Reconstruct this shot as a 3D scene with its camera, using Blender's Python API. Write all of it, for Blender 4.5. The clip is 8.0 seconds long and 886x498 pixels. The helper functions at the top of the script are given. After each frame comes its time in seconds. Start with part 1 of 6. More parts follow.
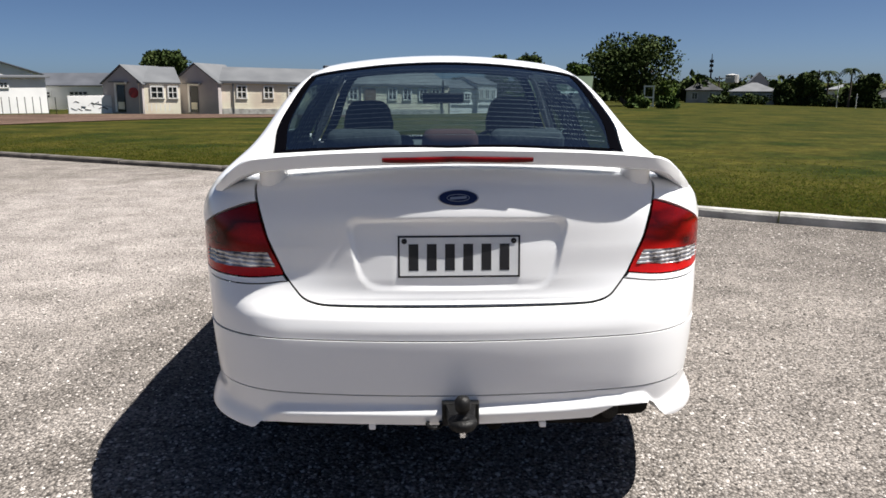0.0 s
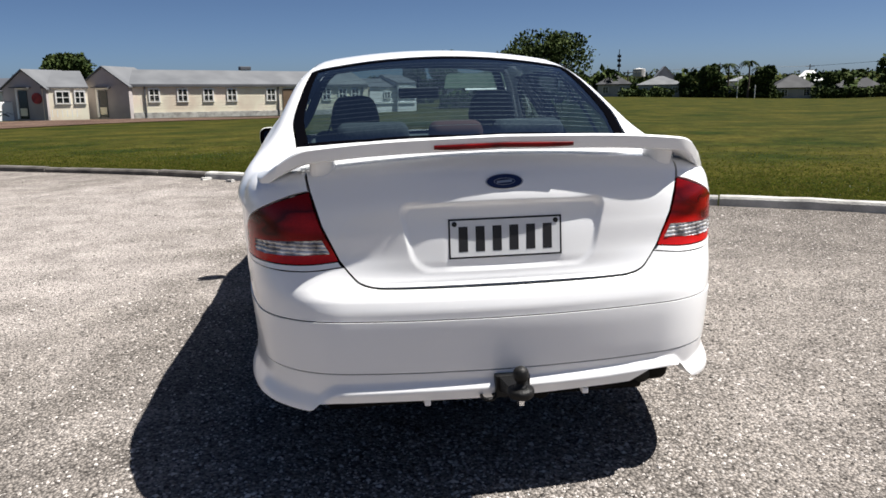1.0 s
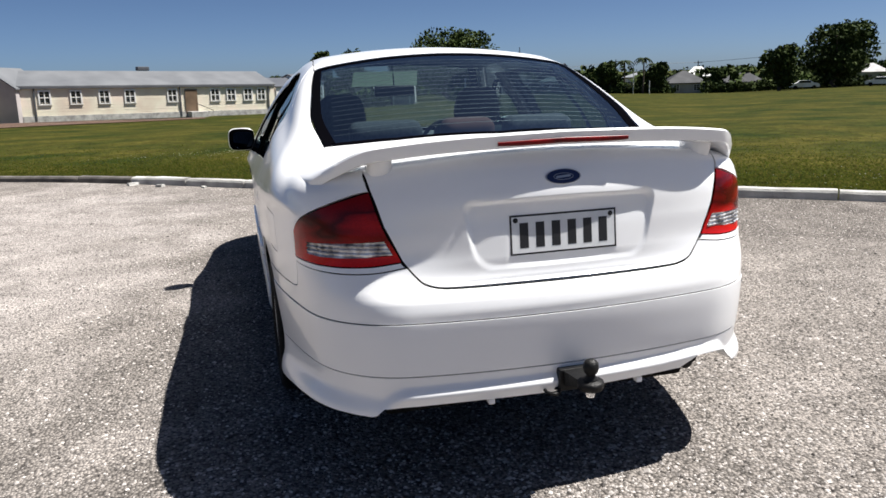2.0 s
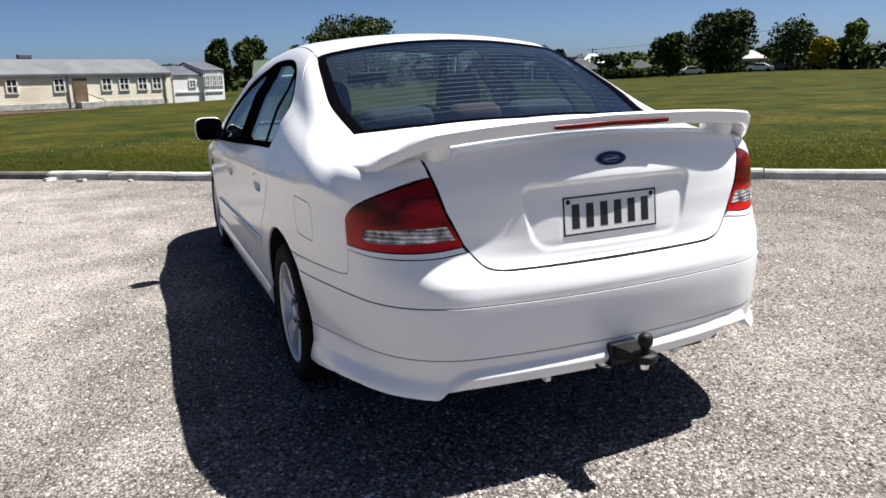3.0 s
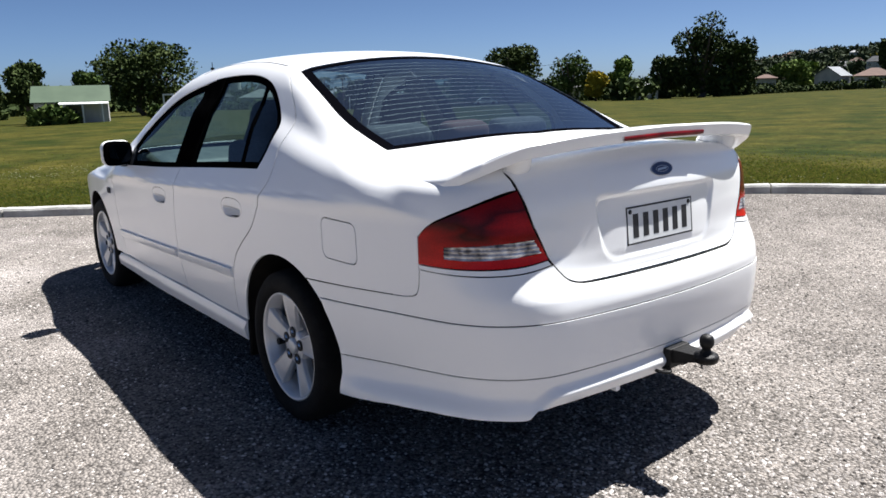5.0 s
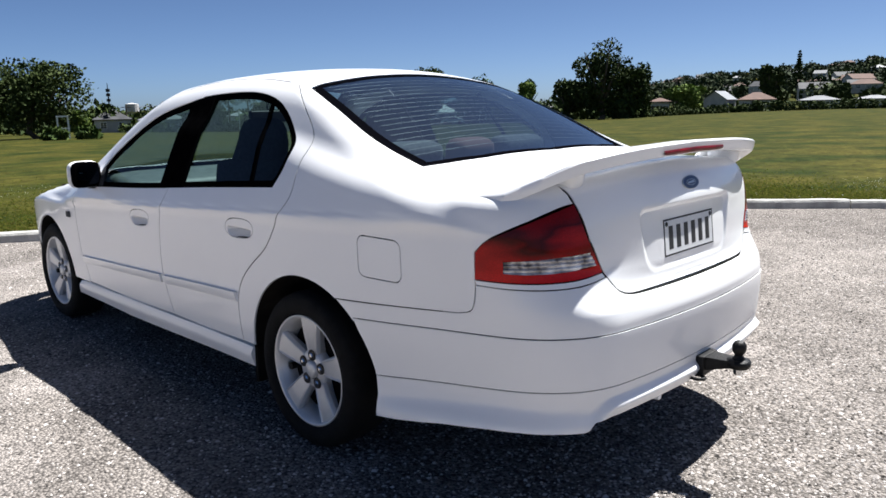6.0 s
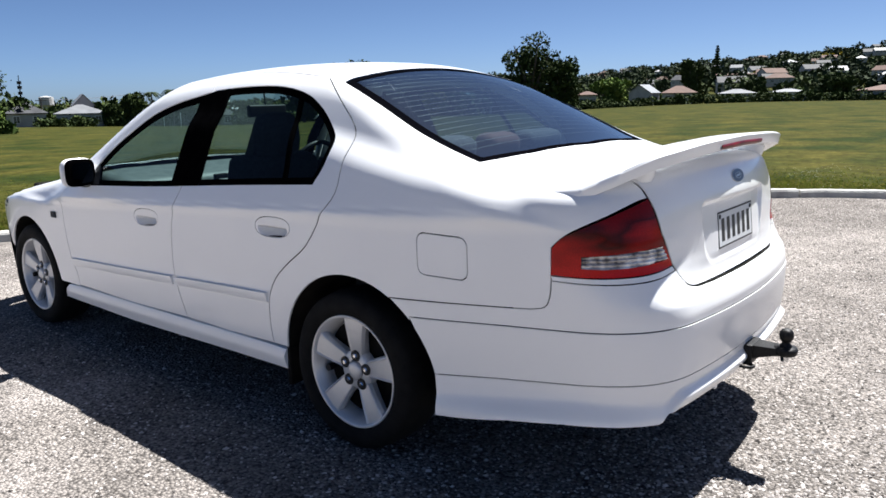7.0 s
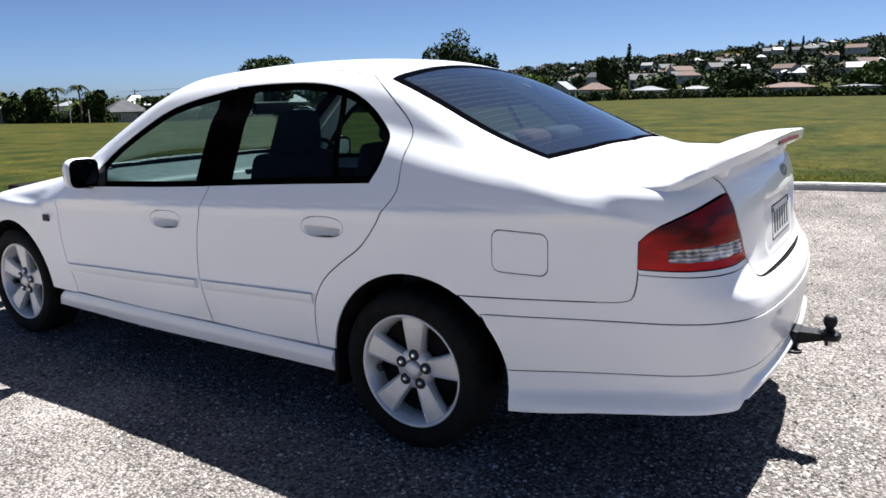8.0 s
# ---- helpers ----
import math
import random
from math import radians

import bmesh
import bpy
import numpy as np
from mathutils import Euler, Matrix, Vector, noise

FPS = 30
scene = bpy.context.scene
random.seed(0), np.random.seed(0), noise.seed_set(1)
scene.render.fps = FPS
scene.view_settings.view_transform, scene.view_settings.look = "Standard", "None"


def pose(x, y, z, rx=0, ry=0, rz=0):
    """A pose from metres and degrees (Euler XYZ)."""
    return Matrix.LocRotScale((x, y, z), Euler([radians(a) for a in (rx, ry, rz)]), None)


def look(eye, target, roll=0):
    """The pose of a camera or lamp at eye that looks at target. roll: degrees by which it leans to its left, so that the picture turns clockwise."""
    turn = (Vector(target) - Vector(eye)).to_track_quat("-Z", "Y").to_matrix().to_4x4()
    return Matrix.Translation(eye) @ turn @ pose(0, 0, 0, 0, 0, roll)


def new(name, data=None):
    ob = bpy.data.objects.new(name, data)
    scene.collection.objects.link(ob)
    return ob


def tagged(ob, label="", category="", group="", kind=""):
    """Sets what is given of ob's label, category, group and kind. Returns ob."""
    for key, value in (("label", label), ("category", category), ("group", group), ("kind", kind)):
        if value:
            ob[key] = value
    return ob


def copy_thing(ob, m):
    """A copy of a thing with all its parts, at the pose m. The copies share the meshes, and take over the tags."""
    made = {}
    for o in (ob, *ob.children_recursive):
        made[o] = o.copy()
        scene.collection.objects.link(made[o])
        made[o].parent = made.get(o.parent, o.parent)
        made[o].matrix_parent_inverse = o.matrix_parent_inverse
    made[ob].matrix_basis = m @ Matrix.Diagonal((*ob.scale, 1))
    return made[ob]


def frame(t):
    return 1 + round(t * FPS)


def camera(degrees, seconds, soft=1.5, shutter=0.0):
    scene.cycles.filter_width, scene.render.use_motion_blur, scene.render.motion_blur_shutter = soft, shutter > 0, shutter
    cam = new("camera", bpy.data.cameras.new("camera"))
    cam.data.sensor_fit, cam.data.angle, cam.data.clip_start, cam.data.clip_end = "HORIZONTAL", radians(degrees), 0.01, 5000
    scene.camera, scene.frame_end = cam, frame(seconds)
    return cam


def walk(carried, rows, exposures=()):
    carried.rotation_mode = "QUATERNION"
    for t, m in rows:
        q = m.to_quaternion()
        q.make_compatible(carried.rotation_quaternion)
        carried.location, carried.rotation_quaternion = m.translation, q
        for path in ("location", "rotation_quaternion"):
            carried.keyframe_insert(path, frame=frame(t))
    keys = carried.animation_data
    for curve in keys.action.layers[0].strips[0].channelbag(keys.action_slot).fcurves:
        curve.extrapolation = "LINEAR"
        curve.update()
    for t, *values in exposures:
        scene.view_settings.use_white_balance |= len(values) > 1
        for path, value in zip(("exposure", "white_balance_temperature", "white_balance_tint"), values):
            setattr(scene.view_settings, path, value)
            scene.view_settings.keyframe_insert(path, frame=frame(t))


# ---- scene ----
cam = camera(62.0, 8.0, soft=1.6)
PATH = [
    (0, (-0.11, 0.308, 1.406), (-0.052, 2.258, 0.966), -0.1),
    (0.5, (-0.355, 0.25, 1.385), (-0.191, 2.193, 0.941), -0.5),
    (1, (-0.522, 0.211, 1.386), (-0.253, 2.142, 0.94), -1.2),
    (1.5, (-0.739, 0.26, 1.387), (-0.353, 2.172, 0.942), -1.6),
    (3, (-1.473, 0.468, 1.4), (-0.724, 2.256, 0.905), -1.9),
    (3.5, (-1.645, 0.547, 1.38), (-0.787, 2.282, 0.878), -2.1),
    (4, (-1.854, 0.705, 1.349), (-0.873, 2.379, 0.863), -1.7),
    (4.5, (-2.014, 0.854, 1.369), (-0.917, 2.46, 0.905), -1.4),
    (6, (-2.506, 1.298, 1.352), (-1.107, 2.675, 0.97), -1.1),
    (6.5, (-2.647, 1.503, 1.36), (-1.179, 2.806, 0.979), -1.0),
    (7, (-2.78, 1.65, 1.366), (-1.261, 2.887, 0.963), -1.1),
    (7.5, (-2.981, 1.889, 1.371), (-1.387, 3.021, 0.949), -1.0),
    (8, (-3.088, 2.076, 1.379), (-1.447, 3.14, 0.963), -1.0),
]
walk(cam, [(t, look(eye, target, roll)) for t, eye, target, roll in PATH], [(0, 1.22, 6500, 10), (1.5, 1.30, 6450, 10), (3.5, 1.50, 6300, 10), (6.0, 1.66, 6200, 10), (8.0, 1.82, 6150, 10)])

# ---------------------------------------------------------------- light
world = bpy.data.worlds.new("world")
scene.world = world
world.use_nodes = True
SUN_EL, SUN_AZ = 63.0, 96.5  # elevation; bearing from +y towards +x
wn = world.node_tree.nodes
sky = wn.new("ShaderNodeTexSky")
sky.sky_type = "NISHITA"
sky.sun_disc = False
sky.sun_elevation, sky.sun_rotation = radians(SUN_EL), radians(SUN_AZ)
sky.air_density, sky.dust_density, sky.ozone_density, sky.altitude = 0.42, 1.1, 2.1, 700
clear = wn.new("ShaderNodeMix")  # a clear, dry afternoon: deeper blue than the standard air
clear.data_type, clear.blend_type = "RGBA", "MULTIPLY"
clear.inputs["Factor"].default_value = 1.0
clear.inputs[7].default_value = (0.89, 1.0, 1.09, 1)
world.node_tree.links.new(sky.outputs["Color"], clear.inputs[6])
world.node_tree.links.new(clear.outputs[2], wn["Background"].inputs["Color"])
wn["Background"].inputs["Strength"].default_value = 0.032
sun = new("sun", bpy.data.lights.new("sun", "SUN"))
sun.data.energy, sun.data.angle, sun.data.color = 4.1, radians(0.5), (1.0, 0.965, 0.91)
sun_way = Vector((math.cos(radians(SUN_EL)) * math.sin(radians(SUN_AZ)), math.cos(radians(SUN_EL)) * math.cos(radians(SUN_AZ)), math.sin(radians(SUN_EL))))
sun.matrix_world = look(Vector((20, 0, 40)), Vector((20, 0, 40)) - sun_way)


# ---------------------------------------------------------------- materials
def material(name, colour, rough=0.5, metal=0.0, **extra):
    m = bpy.data.materials.new(name)
    m.use_nodes = True
    b = m.node_tree.nodes["Principled BSDF"]
    b.inputs["Base Color"].default_value = (*colour, 1)
    b.inputs["Roughness"].default_value, b.inputs["Metallic"].default_value = rough, metal
    for key, value in extra.items():
        b.inputs[key.replace("_", " ")].default_value = value
    return m


def mottle(m, colours, scale, detail=6.0, bump=0.0, bump_scale=None, rough=None, coords="Object"):
    """Noise colour between the given colours, with an optional fine bump and roughness range."""
    nt = m.node_tree
    b = nt.nodes["Principled BSDF"]
    tc = nt.nodes.new("ShaderNodeTexCoord")
    n = nt.nodes.new("ShaderNodeTexNoise")
    n.inputs["Scale"].default_value, n.inputs["Detail"].default_value = scale, detail
    nt.links.new(tc.outputs[coords], n.inputs["Vector"])
    r = nt.nodes.new("ShaderNodeValToRGB")
    e = r.color_ramp.elements
    e[0].position, e[1].position = 0.32, 0.68
    e[0].color, e[1].color = (*colours[0], 1), (*colours[-1], 1)
    for i, c in enumerate(colours[1:-1]):
        e.new(0.32 + 0.36 * (i + 1) / (len(colours) - 1)).color = (*c, 1)
    nt.links.new(n.outputs["Fac"], r.inputs["Fac"])
    nt.links.new(r.outputs["Color"], b.inputs["Base Color"])
    if bump:
        n2 = nt.nodes.new("ShaderNodeTexNoise")
        n2.inputs["Scale"].default_value, n2.inputs["Detail"].default_value = bump_scale or scale * 6, 5
        nt.links.new(tc.outputs[coords], n2.inputs["Vector"])
        bp = nt.nodes.new("ShaderNodeBump")
        bp.inputs["Strength"].default_value, bp.inputs["Distance"].default_value = bump, 0.02
        nt.links.new(n2.outputs["Fac"], bp.inputs["Height"])
        nt.links.new(bp.outputs["Normal"], b.inputs["Normal"])
    if rough:
        mr = nt.nodes.new("ShaderNodeMapRange")
        mr.inputs["To Min"].default_value, mr.inputs["To Max"].default_value = rough
        nt.links.new(n.outputs["Fac"], mr.inputs["Value"])
        nt.links.new(mr.outputs["Result"], b.inputs["Roughness"])
    return m


PAINT = mottle(material("white_paint", (0.8, 0.8, 0.8), 0.35, Coat_Weight=0.6, Coat_Roughness=0.06),
               [(0.875, 0.875, 0.88), (0.90, 0.90, 0.90)], 2.0, rough=(0.28, 0.38))
BLACK = mottle(material("black_plastic", (0.012, 0.012, 0.013), 0.5, Specular_IOR_Level=0.25), [(0.008, 0.008, 0.009), (0.018, 0.018, 0.02)], 30, bump=0.1, bump_scale=300)
GLOSS_BLACK = material("black_ceramic", (0.002, 0.002, 0.003), 0.6, Specular_IOR_Level=0.0)
TRIM_BLACK = mottle(material("black_trim", (0.006, 0.006, 0.006), 0.8, Specular_IOR_Level=0.0), [(0.0010, 0.0010, 0.0013), (0.0022, 0.0022, 0.0025)], 20)
RUBBER = mottle(material("tyre_rubber", (0.014, 0.014, 0.014), 0.85, Specular_IOR_Level=0.2), [(0.004, 0.004, 0.004), (0.009, 0.0088, 0.0085)], 18, bump=0.2, bump_scale=120)
ALLOY = mottle(material("alloy", (0.6, 0.6, 0.6), 0.36, 0.35), [(0.58, 0.58, 0.59), (0.68, 0.68, 0.68)], 9, rough=(0.28, 0.42))
BADGE_RIM = material("badge_rim", (0.40, 0.41, 0.43), 0.3, 0.7)
CHROME = material("chrome", (0.75, 0.76, 0.78), 0.12, 1.0)
DARK_METAL = mottle(material("dark_metal", (0.03, 0.03, 0.032), 0.5, 0.1, Specular_IOR_Level=0.3), [(0.003, 0.003, 0.0034), (0.008, 0.0075, 0.0072)], 25, bump=0.2)
UNDER = mottle(material("underbody", (0.012, 0.012, 0.012), 0.95, Specular_IOR_Level=0.05), [(0.006, 0.006, 0.006), (0.02, 0.018, 0.016)], 8)
def lamp_red():
    """Moulded red lens: dark upper reflection painted in, brighter rim and lower strip, fine prisms."""
    m = material("red_lens", (0.24, 0.004, 0.008), 0.2, Specular_IOR_Level=0.15, Coat_Weight=0.12, Coat_Roughness=0.02)
    nt = m.node_tree
    b = nt.nodes["Principled BSDF"]
    tc, sep, up, blotch, fine, add = (nt.nodes.new("ShaderNode" + k) for k in ("TexCoord", "SeparateXYZ", "MapRange", "TexNoise", "TexVoronoi", "Math"))
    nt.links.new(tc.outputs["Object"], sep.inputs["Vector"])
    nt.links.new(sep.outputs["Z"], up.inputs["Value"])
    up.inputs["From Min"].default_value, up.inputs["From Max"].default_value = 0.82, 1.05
    stretch = nt.nodes.new("ShaderNodeMapping")
    stretch.inputs["Scale"].default_value = (6.0, 6.0, 16.0)
    nt.links.new(tc.outputs["Object"], stretch.inputs["Vector"])
    nt.links.new(stretch.outputs["Vector"], blotch.inputs["Vector"])
    blotch.inputs["Scale"].default_value, blotch.inputs["Detail"].default_value = 1.0, 1.5
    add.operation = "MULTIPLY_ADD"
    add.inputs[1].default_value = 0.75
    nt.links.new(blotch.outputs["Fac"], add.inputs[0])
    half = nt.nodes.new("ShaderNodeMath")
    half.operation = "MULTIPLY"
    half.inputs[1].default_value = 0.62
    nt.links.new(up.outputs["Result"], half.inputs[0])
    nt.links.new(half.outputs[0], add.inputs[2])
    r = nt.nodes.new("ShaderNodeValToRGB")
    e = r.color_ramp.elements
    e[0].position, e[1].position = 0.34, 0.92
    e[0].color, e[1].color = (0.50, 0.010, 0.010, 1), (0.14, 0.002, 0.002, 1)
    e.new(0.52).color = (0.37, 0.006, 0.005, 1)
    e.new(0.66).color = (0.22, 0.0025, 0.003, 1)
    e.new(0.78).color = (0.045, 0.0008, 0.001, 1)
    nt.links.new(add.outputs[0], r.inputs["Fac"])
    fine.inputs["Scale"].default_value = 210
    nt.links.new(tc.outputs["Object"], fine.inputs["Vector"])
    shade, mul = nt.nodes.new("ShaderNodeMapRange"), nt.nodes.new("ShaderNodeMix")
    shade.inputs["To Min"].default_value, shade.inputs["To Max"].default_value = 0.8, 1.25
    nt.links.new(fine.outputs["Distance"], shade.inputs["Value"])
    mul.data_type, mul.blend_type = "RGBA", "MULTIPLY"
    mul.inputs["Factor"].default_value = 1.0
    nt.links.new(r.outputs["Color"], mul.inputs[6])
    nt.links.new(shade.outputs["Result"], mul.inputs[7])
    nt.links.new(mul.outputs[2], b.inputs["Base Color"])
    return m


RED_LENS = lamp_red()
DARK_RED = mottle(material("dark_red_lens", (0.15, 0.003, 0.004), 0.3, Specular_IOR_Level=0.2), [(0.07, 0.001, 0.002), (0.22, 0.003, 0.004)], 14, detail=2.0)
CLEAR_LENS = mottle(material("clear_lens", (0.60, 0.58, 0.57), 0.2, 0.25, Coat_Weight=0.6, Coat_Roughness=0.03), [(0.10, 0.085, 0.08), (0.50, 0.47, 0.46), (0.92, 0.91, 0.90)], 26, detail=2.0)
BLUE = material("badge_blue", (0.004, 0.010, 0.06), 0.3, Coat_Weight=0.2)
PLATE = mottle(material("plate_white", (0.55, 0.56, 0.58), 0.4), [(0.66, 0.67, 0.68), (0.74, 0.75, 0.75)], 14)
INK = material("plate_black", (0.01, 0.01, 0.012), 0.5)
FABRIC = mottle(material("dark_fabric", (0.02, 0.021, 0.025), 0.9), [(0.014, 0.015, 0.018), (0.03, 0.031, 0.036)], 60, bump=0.3, bump_scale=500)
GREY_FABRIC = mottle(material("grey_fabric", (0.09, 0.09, 0.095), 0.9), [(0.035, 0.036, 0.04), (0.065, 0.065, 0.068)], 60, bump=0.3, bump_scale=500)
DASH = mottle(material("dash_plastic", (0.2, 0.21, 0.215), 0.55), [(0.075, 0.085, 0.085), (0.115, 0.127, 0.126)], 20, bump=0.1, bump_scale=400)
DEMIST = material("demister_silver", (0.15, 0.135, 0.13), 0.5, 0.2)
MIRROR = material("mirror_glass", (0.40, 0.44, 0.48), 0.02, 1.0)


def pane_material(name, tint, rough=0.0, base=0.065, power_of=3.0):
    """Tinted safety glass: mostly clear, glossier at a glancing angle."""
    m = bpy.data.materials.new(name)
    m.use_nodes = True
    nt = m.node_tree
    nt.nodes.remove(nt.nodes["Principled BSDF"])
    out = nt.nodes["Material Output"]
    tr, gl, mix, lw, power, scale = (nt.nodes.new("ShaderNode" + k) for k in ("BsdfTransparent", "BsdfGlossy", "MixShader", "LayerWeight", "Math", "Math"))
    tr.inputs["Color"].default_value = (*tint, 1)
    gl.inputs["Roughness"].default_value = rough
    lw.inputs["Blend"].default_value = 0.5
    power.operation, scale.operation = "POWER", "MULTIPLY_ADD"
    power.inputs[1].default_value = power_of
    scale.inputs[1].default_value, scale.inputs[2].default_value = 0.85, base
    nt.links.new(lw.outputs["Facing"], power.inputs[0])
    nt.links.new(power.outputs[0], scale.inputs[0])
    nt.links.new(scale.outputs[0], mix.inputs["Fac"])
    nt.links.new(tr.outputs["BSDF"], mix.inputs[1])
    nt.links.new(gl.outputs["BSDF"], mix.inputs[2])
    nt.links.new(mix.outputs["Shader"], out.inputs["Surface"])
    return m


GLASS = pane_material("car_glass", (0.36, 0.48, 0.47), base=0.012, power_of=4.5)
SCREEN_GLASS = pane_material("windscreen_glass", (0.78, 0.85, 0.85), base=0.03)
REAR_GLASS = pane_material("rear_glass", (0.64, 0.78, 0.81), base=0.08, power_of=2.0)


def ground_material(name, colours, patch, fine, bump, size, dark=None, cells=(0.32, 1.5), worn=None, joint=1.0):
    """Two scales of colour plus a pebbly cell pattern for relief."""
    m = bpy.data.materials.new(name)
    m.use_nodes = True
    nt = m.node_tree
    b = nt.nodes["Principled BSDF"]
    b.inputs["Roughness"].default_value, b.inputs["Specular IOR Level"].default_value = 0.95, 0.05
    tc = nt.nodes.new("ShaderNodeTexCoord")
    big, small, vor = nt.nodes.new("ShaderNodeTexNoise"), nt.nodes.new("ShaderNodeTexNoise"), nt.nodes.new("ShaderNodeTexVoronoi")
    big.inputs["Scale"].default_value, big.inputs["Detail"].default_value = patch, 4
    small.inputs["Scale"].default_value, small.inputs["Detail"].default_value = fine, 3
    vor.inputs["Scale"].default_value = size
    for n in (big, small, vor):
        nt.links.new(tc.outputs["Object"], n.inputs["Vector"])
    r = nt.nodes.new("ShaderNodeValToRGB")
    e = r.color_ramp.elements
    e[0].position, e[1].position = 0.35, 0.65
    e[0].color, e[1].color = (*colours[0], 1), (*colours[1], 1)
    nt.links.new(big.outputs["Fac"], r.inputs["Fac"])
    base_colour = r.outputs["Color"]
    wear = None
    if worn:  # a paler, packed patch: centre, reach, colour
        mp, gr, add, wr, wm = (nt.nodes.new("ShaderNode" + k) for k in ("Mapping", "TexGradient", "Math", "ValToRGB", "Mix"))
        mp.vector_type = "TEXTURE"
        mp.inputs["Location"].default_value, mp.inputs["Scale"].default_value = worn[0], worn[1]
        gr.gradient_type = "SPHERICAL"
        add.operation = "MULTIPLY_ADD"
        rough_edge = nt.nodes.new("ShaderNodeTexNoise")
        rough_edge.inputs["Scale"].default_value, rough_edge.inputs["Detail"].default_value = 1.1, 6
        nt.links.new(tc.outputs["Object"], mp.inputs["Vector"])
        nt.links.new(tc.outputs["Object"], rough_edge.inputs["Vector"])
        nt.links.new(mp.outputs["Vector"], gr.inputs["Vector"])
        nt.links.new(rough_edge.outputs["Fac"], add.inputs[0])
        add.inputs[1].default_value = 1.5
        nt.links.new(gr.outputs["Fac"], add.inputs[2])
        w = wr.color_ramp.elements
        scaled = nt.nodes.new("ShaderNodeMath")
        scaled.operation = "MULTIPLY"
        scaled.inputs[1].default_value = 0.7
        w[0].position, w[1].position = 0.62, 0.95
        nt.links.new(add.outputs[0], scaled.inputs[0])
        nt.links.new(scaled.outputs[0], wr.inputs["Fac"])
        wm.data_type = "RGBA"
        wm.inputs[7].default_value = (*worn[2], 1)
        nt.links.new(wr.outputs["Color"], wm.inputs["Factor"])
        nt.links.new(r.outputs["Color"], wm.inputs[6])
        base_colour, wear = wm.outputs[2], wr.outputs["Color"]
    cell = nt.nodes.new("ShaderNodeValToRGB")
    c = cell.color_ramp.elements
    c[0].color, c[1].color = (cells[0], cells[0], cells[0] * 0.97, 1), (cells[1], cells[1] * 0.985, cells[1] * 0.955, 1)
    sep = nt.nodes.new("ShaderNodeSeparateColor")
    nt.links.new(vor.outputs["Color"], sep.inputs["Color"])
    nt.links.new(sep.outputs["Red"], cell.inputs["Fac"])
    mul = nt.nodes.new("ShaderNodeMix")
    mul.data_type, mul.blend_type = "RGBA", "MULTIPLY"
    mul.inputs["Factor"].default_value = 0.8
    nt.links.new(base_colour, mul.inputs[6])
    if wear:
        less = nt.nodes.new("ShaderNodeMapRange")
        less.inputs["To Min"].default_value, less.inputs["To Max"].default_value = 0.8, 0.4
        nt.links.new(wear, less.inputs["Value"])
        nt.links.new(less.outputs["Result"], mul.inputs["Factor"])
    nt.links.new(cell.outputs["Color"], mul.inputs[7])
    mul2 = nt.nodes.new("ShaderNodeMix")
    mul2.data_type, mul2.blend_type = "RGBA", "MULTIPLY"
    mul2.inputs["Factor"].default_value = 0.7
    sr = nt.nodes.new("ShaderNodeValToRGB")
    q = sr.color_ramp.elements
    q[0].position, q[1].position = 0.3, 0.7
    q[0].color, q[1].color = (*(dark or (0.6, 0.6, 0.6)), 1), (1.15, 1.15, 1.15, 1)
    nt.links.new(small.outputs["Fac"], sr.inputs["Fac"])
    nt.links.new(mul.outputs[2], mul2.inputs[6])
    nt.links.new(sr.outputs["Color"], mul2.inputs[7])
    edge = nt.nodes.new("ShaderNodeMapRange")  # darker gaps between the stones
    edge.inputs["From Min"].default_value, edge.inputs["From Max"].default_value = 0.48, 0.80
    edge.inputs["To Min"].default_value, edge.inputs["To Max"].default_value = 1.0, joint
    nt.links.new(vor.outputs["Distance"], edge.inputs["Value"])
    mul3 = nt.nodes.new("ShaderNodeMix")
    mul3.data_type, mul3.blend_type = "RGBA", "MULTIPLY"
    mul3.inputs["Factor"].default_value = 1.0
    nt.links.new(mul2.outputs[2], mul3.inputs[6])
    nt.links.new(edge.outputs["Result"], mul3.inputs[7])
    nt.links.new(mul3.outputs[2], b.inputs["Base Color"])
    bp = nt.nodes.new("ShaderNodeBump")
    bp.inputs["Strength"].default_value, bp.inputs["Distance"].default_value = bump, 0.012
    nt.links.new(vor.outputs["Distance"], bp.inputs["Height"])
    bp.invert = True
    nt.links.new(bp.outputs["Normal"], b.inputs["Normal"])
    return m


GRAVEL = ground_material("gravel", [(0.205, 0.186, 0.173), (0.365, 0.332, 0.310)], 0.24, 2.6, 1.0, 80, None, (0.42, 1.40), ((-3.6, 7.6, 0), (3.5, 6.0, 10), (0.420, 0.382, 0.360)), joint=0.38)
GRASS = ground_material("grass", [(0.020, 0.030, 0.005), (0.066, 0.059, 0.012)], 0.45, 2.3, 0.3, 11, (0.42, 0.46, 0.30), (0.58, 1.32))
DIRT = ground_material("red_dirt", [(0.085, 0.056, 0.045), (0.14, 0.096, 0.076)], 0.3, 2.0, 0.4, 30)
CONCRETE = mottle(material("concrete", (0.5, 0.49, 0.46), 0.9), [(0.27, 0.26, 0.245), (0.41, 0.40, 0.375), (0.52, 0.505, 0.475)], 3.5, bump=0.5, bump_scale=40)
OLD_KERB = mottle(material("weathered_edging", (0.1, 0.09, 0.08), 0.95), [(0.06, 0.055, 0.05), (0.15, 0.135, 0.12)], 4, bump=0.6, bump_scale=40)


